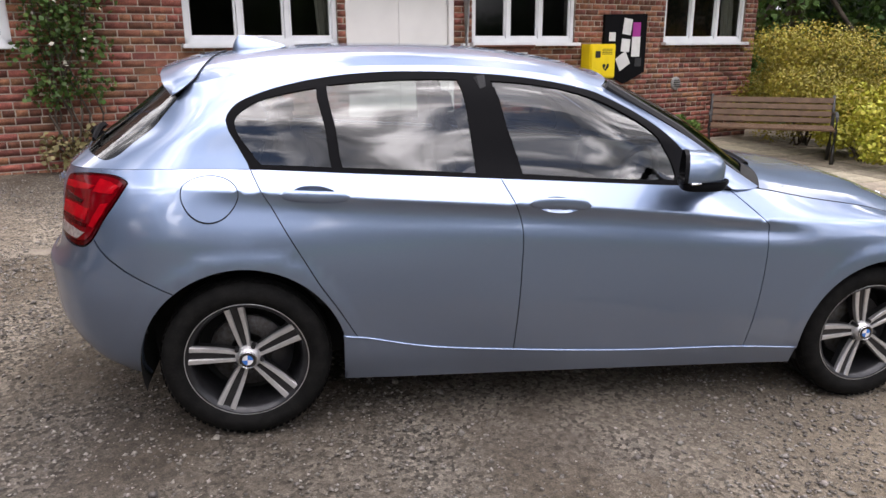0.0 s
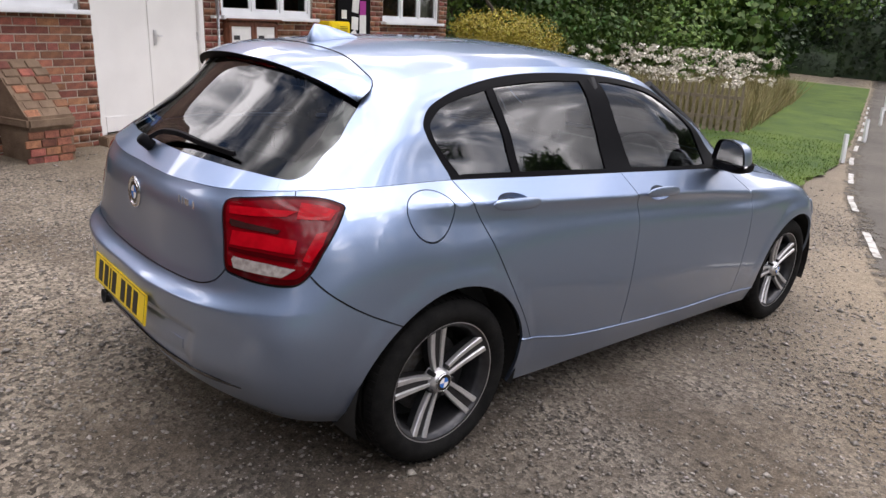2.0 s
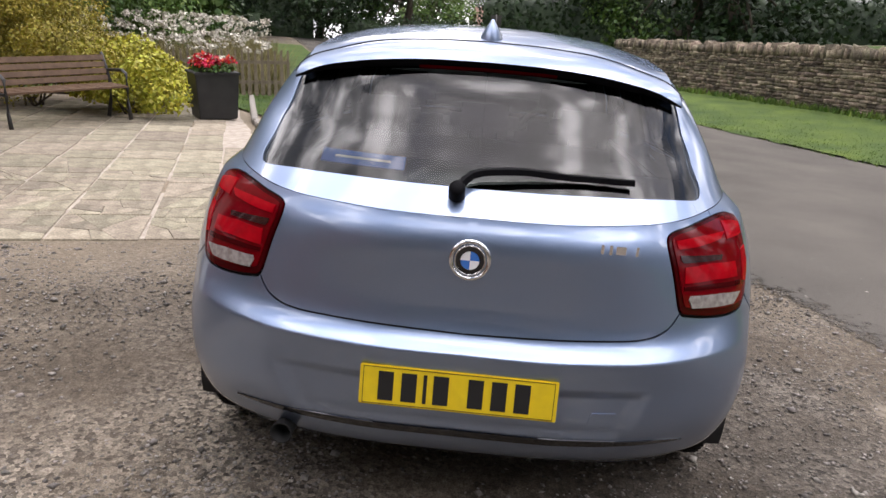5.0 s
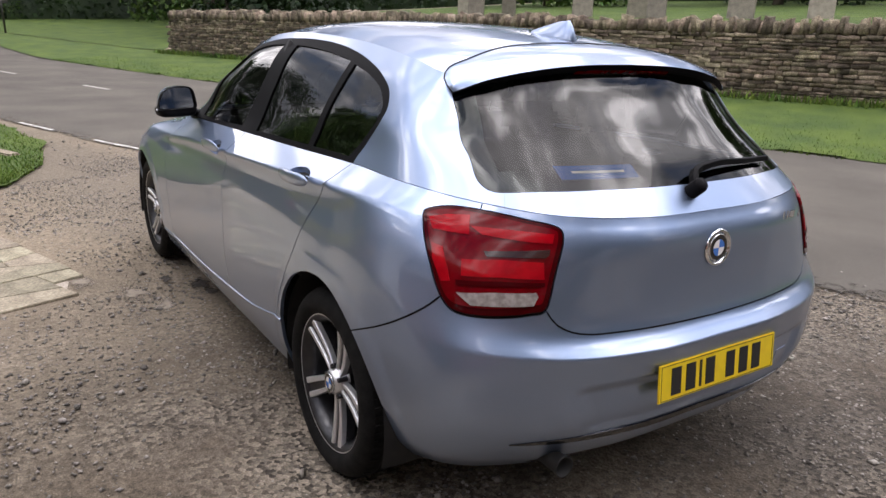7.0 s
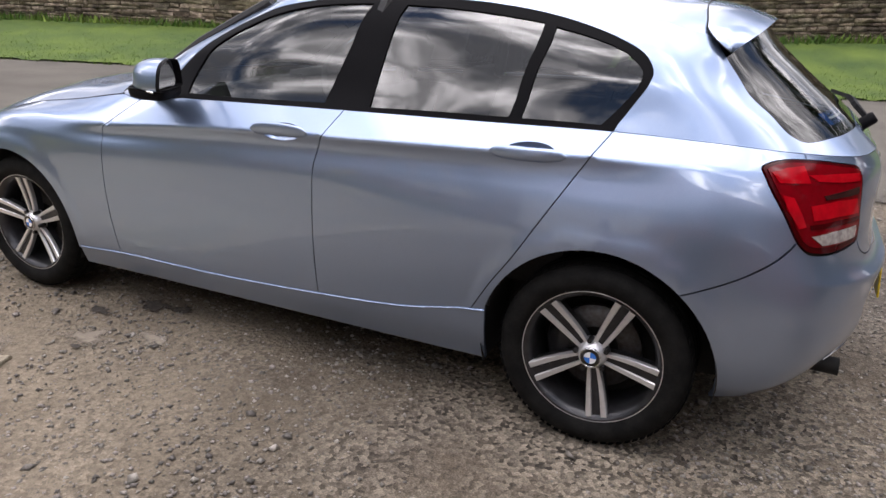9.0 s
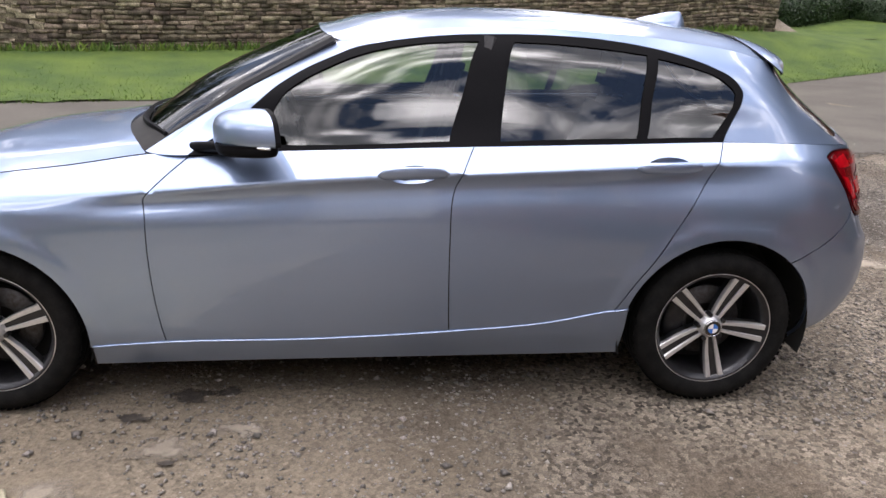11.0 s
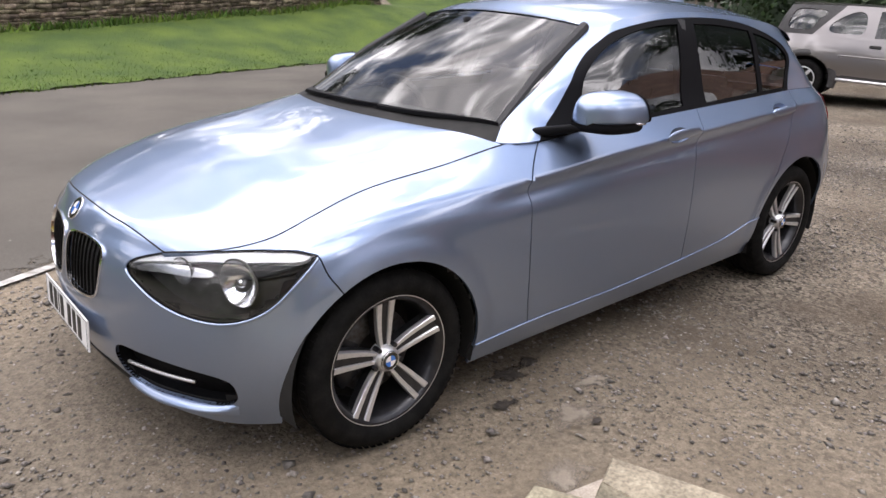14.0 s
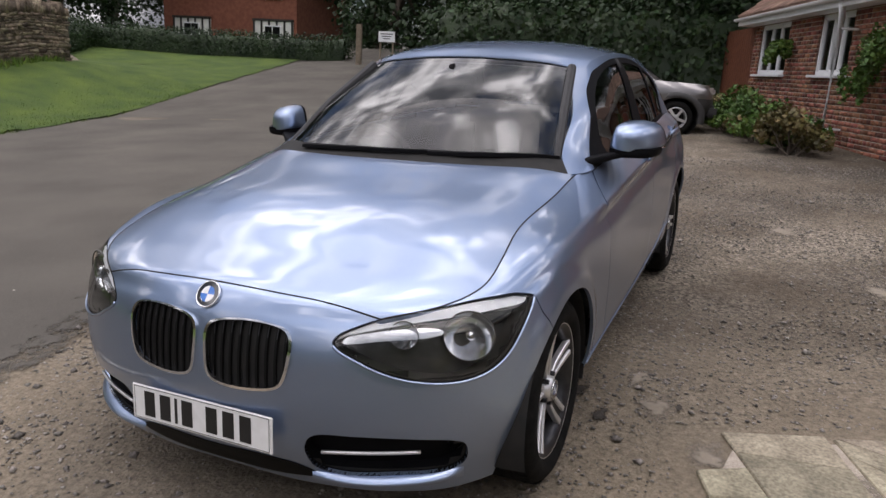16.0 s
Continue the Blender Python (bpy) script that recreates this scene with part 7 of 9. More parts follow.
ht = mesh_ob("heart_mark", [(x + .28, y - .160, z + .16) for x, y, z in hv[1:]], [tuple(range(28))], M_INK, yb)
part("heart_bolt", box_bm((.28, -.217, .17), (.012, .003, .075), pose(0, 0, 0, 0, 25, 0)), M_DEFIB, yb)
for k in range(4):
    part("label_bar", box_bm((.30, -.2145, .40 - .022 * k), (.18, .002, .008)), M_INK, yb)
bv = [(0, 0, .17), (.42, 0, 0), (.80, 0, .16), (.80, 0, .98), (0, 0, .96)]
bm = bmesh.new()
f0 = [bm.verts.new((x, -.05, z)) for x, y, z in bv]
f1 = [bm.verts.new((x, 0, z)) for x, y, z in bv]
bm.faces.new(f0), bm.faces.new(f1[::-1])
for i in range(5):
    bm.faces.new((f0[i], f0[(i + 1) % 5], f1[(i + 1) % 5], f1[i]))
bb = part("black_board", bm, M_BLACK)
bb.matrix_world = B0 @ Matrix.Translation((5.1, 0, .94))
tagged(bb, "black notice board with pinned papers", "notice board", kind="thing")
for x, z, w, h, m, r in ((.14, .66, .12, .12, M_PAPER, 0), (.42, .80, .16, .22, M_PAPER, 8), (.60, .76, .15, .20, M_MAGENTA, 0), (.60, .52, .16, .28, M_PAPER, 0), (.40, .54, .16, .18, M_PAPER, 4), (.36, .32, .22, .20, M_PAPER, -30), (.66, .30, .12, .12, M_DASH, 0)):
    part("pinned_paper", box_bm((x, -.054, z), (w, .004, h), pose(0, 0, 0, 0, r, 0)), m, bb)

# grit bin
M_BINGREEN = mat("dark_green_plastic", (0.006, 0.030, 0.032), (0.010, 0.042, 0.044), 4, 0.42, fine=0.12)
bm = box_bm((0, 0, .36), (1.30, .56, .46), None, .03)
for v in bm.verts:
    k = (v.co.z - .13) / .46
    v.co.x *= .90 + .10 * k
    v.co.y *= .84 + .16 * k
gb = part("grit_bin", bm, M_BINGREEN, smooth=False)
gb.matrix_world = place(-.76, 4.92) @ Matrix.Scale(.77, 4)
tagged(gb, "dark green plastic grit bin against the wall", "grit bin", kind="thing")
bm = bmesh.new()
pr = [(-.34, .57), (-.34, .60), (-.20, .69), (.06, .76), (.30, .76), (.31, .58)]
a_ = [bm.verts.new((-.70, y, z)) for y, z in pr]
b2 = [bm.verts.new((.70, y, z)) for y, z in pr]
for i in range(5):
    bm.faces.new((a_[i], a_[i + 1], b2[i + 1], b2[i]))
bm.faces.new(a_), bm.faces.new(b2[::-1]), bm.faces.new((a_[0], a_[5], b2[5], b2[0]))
part("bin_lid", bm, M_BINGREEN, gb)
for x in (-.35, .35):
    part("lid_rib", box_bm((x, -.08, .735), (.06, .34, .03), pose(0, 0, 0, 18, 0, 0), .008), M_BINGREEN, gb)
for x in (-.45, .45):
    part("bin_foot", box_bm((x, 0, .07), (.22, .48, .14), None, .015), M_BINGREEN, gb)
part("bin_label", box_bm((.18, -.300, .50), (.05, .006, .05)), M_PAPER, gb)
part("bin_rim", box_bm((0, 0, .565), (1.36, .62, .035), None, .01), M_BINGREEN, gb)

# sloped brick buttress
bt = part("buttress", box_bm((.33, -.24, .22), (.62, .46, .5), None, .015), M_OLDSTONE)
bt.matrix_world = B0 @ Matrix.Translation((.14, 0, .12)) @ Matrix.Diagonal((.68, 1, 1, 1))
tagged(bt, "low sloped brick buttress on a stone course", "buttress", kind="thing")
cs = part("stone_course", box_bm((.33, -.25, .43), (.68, .52, .12), None, .03), M_OLDSTONE, bt)
bm = bmesh.new()
tilt = pose(0, 0, 0, -38, 0, 0)
for j in range(7):
    for i in range(3):
        x = .08 + .215 * i + (.0 if j % 2 else -.05)
        if .0 < x < .66:
            me = part("brick", box_bm((min(x + .10, .60), -.42 + .062 * j, .50 + .066 * j), (.19, .085, .04), pose(0, 0, 0, 47, 0, 0), .006), M_OLDSTONE if (i + j) % 3 else M_BRICK, bt)
bm = bmesh.new()
vs_ = [bm.verts.new(v) for v in ((.02, -.46, .48), (.64, -.46, .48), (.64, 0, .95), (.02, 0, .95), (.02, 0, .48), (.64, 0, .48))]
for q in ((0, 1, 2, 3), (0, 3, 4), (1, 5, 2), (0, 4, 5, 1), (3, 2, 5, 4)):
    bm.faces.new([vs_[i] for i in q])
part("slope_core", bm, M_OLDSTONE, bt)
for j in range(5):
    for i in range(3):
        part("brick", box_bm((.10 + .215 * i - (.05 if j % 2 else 0), -.475, .02 + .076 * j), (.20, .02, .064), None, .004), M_BRICK, bt)

# brown panel fence past the building's end
fp = part("panel_fence", box_bm((0, 0, .85), (2.2, .03, 1.7), None, .004), M_BROWNWOOD)
fp.matrix_world = place(-13.9, 5.3)
tagged(fp, "red-brown timber panel fence beside the hall", "fence", kind="thing")
for k in range(15):
    part("fence_board", box_bm((-1.02 + .146 * k, -.022, .85), (.135, .016, 1.68), None, .003), M_BROWNWOOD, fp)

# ---- stone wall ----
M_STONE = vary(mat("dry_stone", (0.105, 0.082, 0.058), (0.25, 0.205, 0.145), 7, 0.95, bump=0.9, bscale=38, fine=0.45, fscale=42), 0.55, 0.02)
M_STONE_I = vary(mat("dry_stone_row", (0.105, 0.082, 0.058), (0.25, 0.205, 0.145), 7, 0.95, bump=0.9, bscale=38, fine=0.45, fscale=42), 0.55, 0.02, True)
# core coloured dark, standing for the shade between the stones
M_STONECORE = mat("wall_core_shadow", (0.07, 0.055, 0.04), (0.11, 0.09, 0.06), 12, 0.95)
SW0, SW1, SWD, SWH = -15.8, 21.2, -12.05, 1.28
base_z = lambda s: hsd(s, -11.9) - 0.05  # noqa: E731
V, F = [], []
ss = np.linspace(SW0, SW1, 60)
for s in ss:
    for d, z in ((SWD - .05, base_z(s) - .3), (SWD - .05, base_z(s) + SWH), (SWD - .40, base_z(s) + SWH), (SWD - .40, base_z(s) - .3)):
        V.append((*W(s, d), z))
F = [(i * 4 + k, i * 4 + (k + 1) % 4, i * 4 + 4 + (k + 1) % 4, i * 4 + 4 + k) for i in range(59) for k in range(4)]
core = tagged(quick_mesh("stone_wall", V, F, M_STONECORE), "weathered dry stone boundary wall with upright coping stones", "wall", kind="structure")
rs = random.Random(12)


def rough_block(w, h, dp, r):
    """Eight corners of a squared but uneven stone, front at y = 0."""
    j = lambda a: a * r.uniform(-.16, .16)  # noqa: E731
    out = []
    for x, y, z in ((0, 0, 0), (w, 0, 0), (w, 0, h), (0, 0, h), (0, dp, 0), (w, dp, 0), (w, dp, h), (0, dp, h)):
        out.append((x + j(min(w, .1)), y + j(.20), z + j(h) * 1.3))
    return out


BOXF = [(0, 1, 2, 3), (1, 5, 6, 2), (5, 4, 7, 6), (4, 0, 3, 7), (3, 2, 6, 7), (4, 5, 1, 0)]
V, F, singles = [], [], []
z = 0.0
while z < SWH - .02:
    h = rs.uniform(.045, .10)
    s = SW0 + rs.uniform(0, .2)
    while s < SW1:
        w = rs.uniform(.10, .42)
        blk = rough_block(w - .012, h - .010, .16, rs)
        # local frame: x along, y into the wall
        pts = []
        for x, y, zz in blk:
            pts.append((*W(s + x, SWD - y + .02), base_z(s + x) + z + zz))
        if 2.0 < s < 7.0 and len(singles) < 290 and z > .1:
            singles.append(pts)
        else:
            k = len(V)
            V += pts
            F += [tuple(k + i for i in q) for q in BOXF]
        s += w
    z += h
s = SW0
while s < SW1:
    w = rs.uniform(.06, .14)
    h = rs.uniform(.16, .30)
    blk = rough_block(w - .006, h, .34, rs)
    ln = rs.uniform(-.05, .05)
    k = len(V)
    V += [(*W(s + x + ln * zz / .2, SWD - y + .03), base_z(s) + SWH + zz - .01) for x, y, zz in blk]
    F += [tuple(k + i for i in q) for q in BOXF]
    s += w
tagged(quick_mesh("wall_stones", V, F, M_STONE_I, core), kind="stuff")
STONE_SINGLES = singles

# gravestones behind the wall
M_GRAVE = vary(mat("lichened_gravestone", (0.30, 0.27, 0.22), (0.20, 0.18, 0.15), 7, 0.95, bump=0.5, bscale=40, fine=0.2), 0.3)


def gravestone(s, d, w, h, lean, turn, rounded):
    n = 12
    prof = [(-w / 2, -.2), (w / 2, -.2)]
    if rounded:
        prof += [(w / 2 * math.cos(a), h - w / 2 + w / 2 * math.sin(a)) for a in np.linspace(0, math.pi, n)]
    else:
        prof += [(w / 2, h - .12), (w * .28, h), (-w * .28, h), (-w / 2, h - .12)]
    bm = bmesh.new()
    a = [bm.verts.new((x, -.05, z)) for x, z in prof]
    b = [bm.verts.new((x, .05, z)) for x, z in prof]
    bm.faces.new(a), bm.faces.new(b[::-1])
    for i in range(len(prof)):
        bm.faces.new((a[i], a[(i + 1) % len(prof)], b[(i + 1) % len(prof)], b[i]))
    ob = part("gravestone", bm, M_GRAVE)
    ob.matrix_world = place(s, d, 0, turn) @ pose(0, 0, 0, lean, lean * .5, 0)
    tagged(ob, "old leaning lichened gravestone in the churchyard", "gravestone", group="gravestones", kind="thing")


for q in ((10.6, -15.5, .5, 1.0, 4, 8, True), (9.9, -16.2, .45, .9, -5, -6, False), (7.9, -17.0, .6, 1.1, 3, 5, True), (6.3, -17.2, .6, 1.05, -6, 10, False), (5.5, -16.6, .5, .95, 6, 0, True), (3.6, -17.5, .7, 1.0, 2, -8, True), (12.5, -17.5, .5, 1.0, -3, 4, True), (1.8, -18.0, .6, 1.1, 4, 6, False)):
    gravestone(*q)

# ---- paving ----
M_SLAB = vary(mat("sandstone_slab", (0.165, 0.142, 0.102), (0.30, 0.262, 0.19), 6, 0.92, bump=0.6, bscale=30, fine=0.35, fscale=70, lo=0.28, hi=0.6), 0.25, 0.015)
M_KERB = mat("grey_kerb_stone", (0.22, 0.20, 0.175), (0.30, 0.275, 0.24), 8, 0.9, bump=0.4, bscale=60, fine=0.2)
pv = sheet("pavement", np.linspace(1.25, 9.2, 60), ragged(lambda s: .92 + .16 * max(0, 1 - (s - 1.25) / .3) if s < 4.6 else .92 + min(.35, (s - 4.6) * .1), .05, 2.0, 31.0), lambda s: 5.22, 14, -.009, M_MORTAR, "pale sandstone paving before the door", "pavement")
rp = random.Random(6)
SLABS = []


def split_poly(poly, p, q):
    """The two parts of a convex polygon on either side of the line p-q."""
    out = ([], [])
    side = [(q[0] - p[0]) * (y - p[1]) - (q[1] - p[1]) * (x - p[0]) for x, y in poly]
    for i in range(len(poly)):
        a, b, sa, sb = poly[i], poly[(i + 1) % len(poly)], side[i], side[(i + 1) % len(poly)]
        out[0 if sa > 0 else 1].append(a)
        if sa * sb < 0:
            t = sa / (sa - sb)
            m = (a[0] + (b[0] - a[0]) * t, a[1] + (b[1] - a[1]) * t)
            out[0].append(m), out[1].append(m)
    return [o for o in out if len(o) > 2]


d = .86
cuts = {}
while d < 5.1:
    dh = rp.choice((.44, .52, .58))
    s = 1.2
    while s < 9.0:
        w = min(rp.choice((.45, .58, .66, .75)), 9.2 - s)
        poly = [(s + rp.uniform(0, .025), d + rp.uniform(0, .025)), (s + w - rp.uniform(0, .02), d + rp.uniform(0, .025)), (s + w - rp.uniform(0, .02), min(d + dh, 5.2) - rp.uniform(0, .02)), (s + rp.uniform(0, .02), min(d + dh, 5.2) - rp.uniform(0, .02))]
        if not (s > 5.0 and d < 1.0) :
            pieces = [poly]
            if s < 3.4 and d < 3.0:
                turn = rp.choice((0, 1))
                for lev in range(3):
                    new_pieces = []
                    for pc in pieces:
                        lo_, hi_ = [min(q[i] for q in pc) for i in (0, 1)], [max(q[i] for q in pc) for i in (0, 1)]
                        c = [lo_[i] + (hi_[i] - lo_[i]) * rp.uniform(.3, .7) for i in (0, 1)]
                        a = (turn + lev) * math.pi / 2 + rp.uniform(-.75, .75)
                        new_pieces += split_poly(pc, c, (c[0] + math.cos(a), c[1] + math.sin(a))) if rp.random() < .85 else [pc]
                    pieces = new_pieces
            SLABS += [pc for pc in pieces if sum(q[0] for q in pc) / len(pc) > 1.42 or sum(q[1] for q in pc) / len(pc) > 1.0]
        s += w
    d += dh
# kerb of the path
for k in range(14):
    s0 = 4.55 + .45 * k
    kb = part("kerb_stone", box_bm((.22, 0, -.01), (.435, .09, .16), None, .015), M_KERB)
    kb.matrix_world = place(s0, .80 + .04 * min(k, 6), 0, 2)
    tagged(kb, "grey kerb stone along the path", "kerb", group="path kerb", kind="structure")
ob = part("stone_slab", box_bm((0, 0, .02), (1.05, .13, .07), None, .015), M_SLAB)
ob.matrix_world = place(6.1, -.35, 0, 8)
tagged(ob, "pale narrow stone sunk in the grass", "stone", kind="thing")

# ---- marker posts, fence, planter, bench ----
for s, d, h in ((9.45, -1.45, .46), (13.4, -1.75, .46), (18.2, -2.1, .46), (24, -2.3, .46)):
    po = part("marker_post", box_bm((0, 0, h / 2), (.10, .05, h), None, .008), M_UPVC)
    po.matrix_world = place(s, d, 0, 20) @ pose(0, 0, 0, 0, 4, 0)
    tagged(po, "short white roadside marker post in the grass", "post", group="marker posts", kind="thing")
M_WOODGREY = mat("weathered_paling", (0.15, 0.12, 0.085), (0.22, 0.18, 0.13), 14, 0.9, fine=0.3)
pf = part("picket_fence", box_bm((0, .02, .62), (.04, 4.3, .06)), M_WOODGREY)
pf.matrix_world = place(10.8, 2.45)
tagged(pf, "weathered wooden picket fence beside the meadow", "fence", kind="thing")
part("rail", box_bm((0, .02, .25), (.04, 4.3, .06)), M_WOODGREY, pf)
for k in range(36):
    bm = box_bm((-.03, -2.1 + .12 * k, .42 + .01 * rp.random()), (.018, .075, .84))
    for v in bm.verts:
        if v.co.z > .5:
            v.co.y = -2.1 + .12 * k + (v.co.y + 2.1 - .12 * k) * .45
    part("picket", bm, M_WOODGREY, pf)
M_PLANTER = mat("black_planter", (0.012, 0.012, 0.013), (0.02, 0.02, 0.02), 6, 0.5)
bm = box_bm((0, 0, .34), (.62, .62, .66), None, .015)
for v in bm.verts:
    k = .88 + .12 * v.co.z / .66
    v.co.x *= k
    v.co.y *= k
pl = part("planter", bm, M_PLANTER)
pl.matrix_world = place(7.75, 1.62, 0, 15)
tagged(pl, "square black planter full of red flowers", "planter", kind="thing")
part("planter_rim", box_bm((0, 0, .665), (.66, .66, .04), None, .01), M_PLANTER, pl)

M_BENCHWOOD = mat("bench_timber", (0.085, 0.045, 0.022), (0.14, 0.08, 0.042), 14, 0.6, fine=0.25)
M_IRON = mat("black_cast_iron", (0.012, 0.011, 0.011), (0.02, 0.018, 0.017), 20, 0.5)
bench = new("garden_bench")
bx, by = (4.52 + 5.87) / 2, (6.04 + 5.22) / 2
bench.matrix_world = pose(bx - .10, by - .17, height(bx, by), 0, 0, -31.3)
tagged(bench, "brown slatted timber bench with black iron ends", "bench", kind="thing")
# local x along the bench, -y towards the yard
for k in range(4):
    part("seat_slat", box_bm((0, -.36 + .105 * k, .435 + .004 * k), (1.52, .09, .028), None, .006), M_BENCHWOOD, bench)
for k in range(4):
    part("back_slat", box_bm((0, .035 + .028 * k, .52 + .085 * k), (1.52, .024, .072), pose(0, 0, 0, -16, 0, 0), .006), M_BENCHWOOD, bench)
for sx in (-.76, .76):
    V, F = tube([(sx, -.40, 0), (sx, -.37, .20), (sx, -.38, .42), (sx, -.38, .60), (sx, -.30, .64), (sx, .02, .62)], [.028, .022, .024, .022, .022, .022], 8)
    end = mesh_ob("bench_end", V, F, M_IRON, bench, "black cast-iron bench end", True)
    V, F = tube([(sx, .12, 0), (sx, .04, .22), (sx, 0, .42), (sx, .08, .66), (sx, .16, .84)], [.028, .022, .024, .022, .02], 8)
    mesh_ob("rear_leg", V, F, M_IRON, end, "", True)
    V, F = tube([(sx, -.38, .42), (sx, 0, .42)], .02, 8)
    mesh_ob("seat_bearer", V, F, M_IRON, end, "", True)

# ---- leaves ----
def leaf_cloud(centres, radii, count, size, seed, flat=0.35, shell=0.55, fold=0.25):
    """Vertices and faces of many folded leaves spread through clumps."""
    r = np.random.RandomState(seed)
    C, Rr = np.asarray(centres, float), np.asarray(radii, float)
    wgt = Rr.prod(1) ** .6
    pick = r.choice(len(C), count, p=wgt / wgt.sum())
    u = r.normal(size=(count, 3))
    u /= np.linalg.norm(u, axis=1)[:, None]
    rad = shell + (1 - shell) * r.rand(count) ** .6
    rad *= 1 + .12 * r.normal(size=count)
    P = C[pick] + u * Rr[pick] * rad[:, None]
    nrm = u * .8 + r.normal(size=(count, 3)) * .7 + np.array([0, 0, flat])
    nrm /= np.linalg.norm(nrm, axis=1)[:, None]
    t = np.cross(nrm, r.normal(size=(count, 3)))
    t /= np.linalg.norm(t, axis=1)[:, None] + 1e-9
    b = np.cross(nrm, t)
    L = size * r.uniform(.6, 1.4, count)[:, None]
    w = L * .42
    v0, v2 = P - t * L * .5, P + t * L * .5
    v1, v3 = P + b * w - nrm * w * fold, P - b * w - nrm * w * fold
    V = np.stack([v0, v1, v2, v3], 1).reshape(-1, 3)
    k = 4 * np.arange(count)[:, None]
    F = np.concatenate([k + [0, 1, 2], k + [0, 2, 3]])
    return V, F


def leaf_mat(name, a, b, var=0.35, hue=0.02):
    m = vary(mat(name, a, b, 1.2, 0.55, spec=0.35), var, hue, True)
    return m


M_LEAF = leaf_mat("tree_leaf", (0.036, 0.080, 0.013), (0.080, 0.140, 0.024))
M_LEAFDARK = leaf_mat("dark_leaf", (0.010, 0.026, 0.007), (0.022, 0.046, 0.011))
M_LEAFLIGHT = leaf_mat("fresh_leaf", (0.070, 0.135, 0.022), (0.11, 0.18, 0.03))
M_GOLD = leaf_mat("golden_leaf", (0.30, 0.30, 0.025), (0.45, 0.42, 0.04), 0.3)
M_OLIVE = leaf_mat("olive_gold_leaf", (0.19, 0.165, 0.016), (0.33, 0.27, 0.03), 0.2)
M_BARK = mat("bark", (0.055, 0.042, 0.032), (0.10, 0.08, 0.06), 9, 0.95, bump=0.8, bscale=30)
M_REDFLOWER = leaf_mat("red_petal", (0.42, 0.006, 0.012), (0.55, 0.015, 0.02), 0.3)
M_UMBEL = leaf_mat("cream_seedhead", (0.48, 0.44, 0.36), (0.62, 0.58, 0.50), 0.25)
M_DRYSTEM = leaf_mat("dry_stem", (0.17, 0.15, 0.06), (0.26, 0.22, 0.10), 0.3)


def tree(s, d, h, spread, seed, leaf, count=5200, low=0.28, size=0.24, lab="leafy broad green tree"):
    r = np.random.RandomState(seed)
    tr = new("tree")
    tr.matrix_world = pose(*W(s, d), hsd(s, d))
    tagged(tr, lab, "tree", kind="thing")
    V, F = [], []

    def limb(p, q, r0, r1, n=5):
        pts = [np.array(p) + (np.array(q) - np.array(p)) * t + r.normal(size=3) * r0 * .5 * (0 < t < 1) for t in np.linspace(0, 1, n)]
        v, f = tube(pts, list(np.linspace(r0, r1, n)), 7)
        k = len(V)
        V.extend(v)
        F.extend(tuple(i + k for i in q_) for q_ in f)

    tr0 = .028 * h
    limb((0, 0, -.2), (0, 0, h * .62), tr0, tr0 * .45, 7)
    cen, rad = [], []
    for k in range(26):
        a, e = r.uniform(0, 6.28), r.uniform(0, 1)
        z = h * (low + (1 - low) * e)
        prof = math.sin(math.pi * min(1, .18 + .82 * e)) ** .7
        rr = spread * prof * r.uniform(.35, .95)
        c = np.array([rr * math.cos(a), rr * math.sin(a), z])
        cen.append(c)
        q = spread * r.uniform(.26, .46)
        rad.append((q, q, q * .8))
        if k < 11:
            limb((0, 0, h * r.uniform(.25, .5)), c, tr0 * .38, tr0 * .1)
    mesh_ob("trunk", V, F, M_BARK, tr, "", True)
    V2, F2 = leaf_cloud(cen, rad, count, size, seed + 1)
    quick_mesh("crown", V2, F2, leaf, tr)
    return tr


def shrub(name, m, dims, seed, leaf, count, size, lab, cat, clumps=14, stems=True, low=0.1):
    """A shrub that fills about dims (x, y, z) on the pose m."""
    r = np.random.RandomState(seed)
    sh = new(name)
    sh.matrix_world = m
    tagged(sh, lab, cat, kind="thing")
    cen, rad = [], []
    for k in range(clumps):
        u = r.uniform(-1, 1, 2)
        top = math.sqrt(max(0.05, 1 - .75 * (u[0] ** 2 + u[1] ** 2) / 1.4))
        z = dims[2] * (low + (top * .86 - low) * r.rand() ** .6)
        cen.append((u[0] * dims[0] * .40, u[1] * dims[1] * .40, z))
        q = r.uniform(.22, .36)
        rad.append((q * dims[0] * .7, q * dims[1] * .7, q * dims[2] * .6))
    V, F = leaf_cloud(cen, rad, count, size, seed + 1)
    V[:, 2] = np.maximum(V[:, 2], 0.01)
    quick_mesh("foliage", V, F, leaf, sh)
    if stems:
        V, F = [], []
        for k in range(9):
            c = cen[k % len(cen)]
            v, f = tube([(r.uniform(-.1, .1) * dims[0], r.uniform(-.1, .1) * dims[1], -.05), (c[0] * .5, c[1] * .5, c[2] * .5), c], [.018, .012, .005], 5)
            n0 = len(V)
            V += v
            F += [tuple(i + n0 for i in q_) for q_ in f]
        mesh_ob("stem", V, F, M_BARK, sh)
    return sh


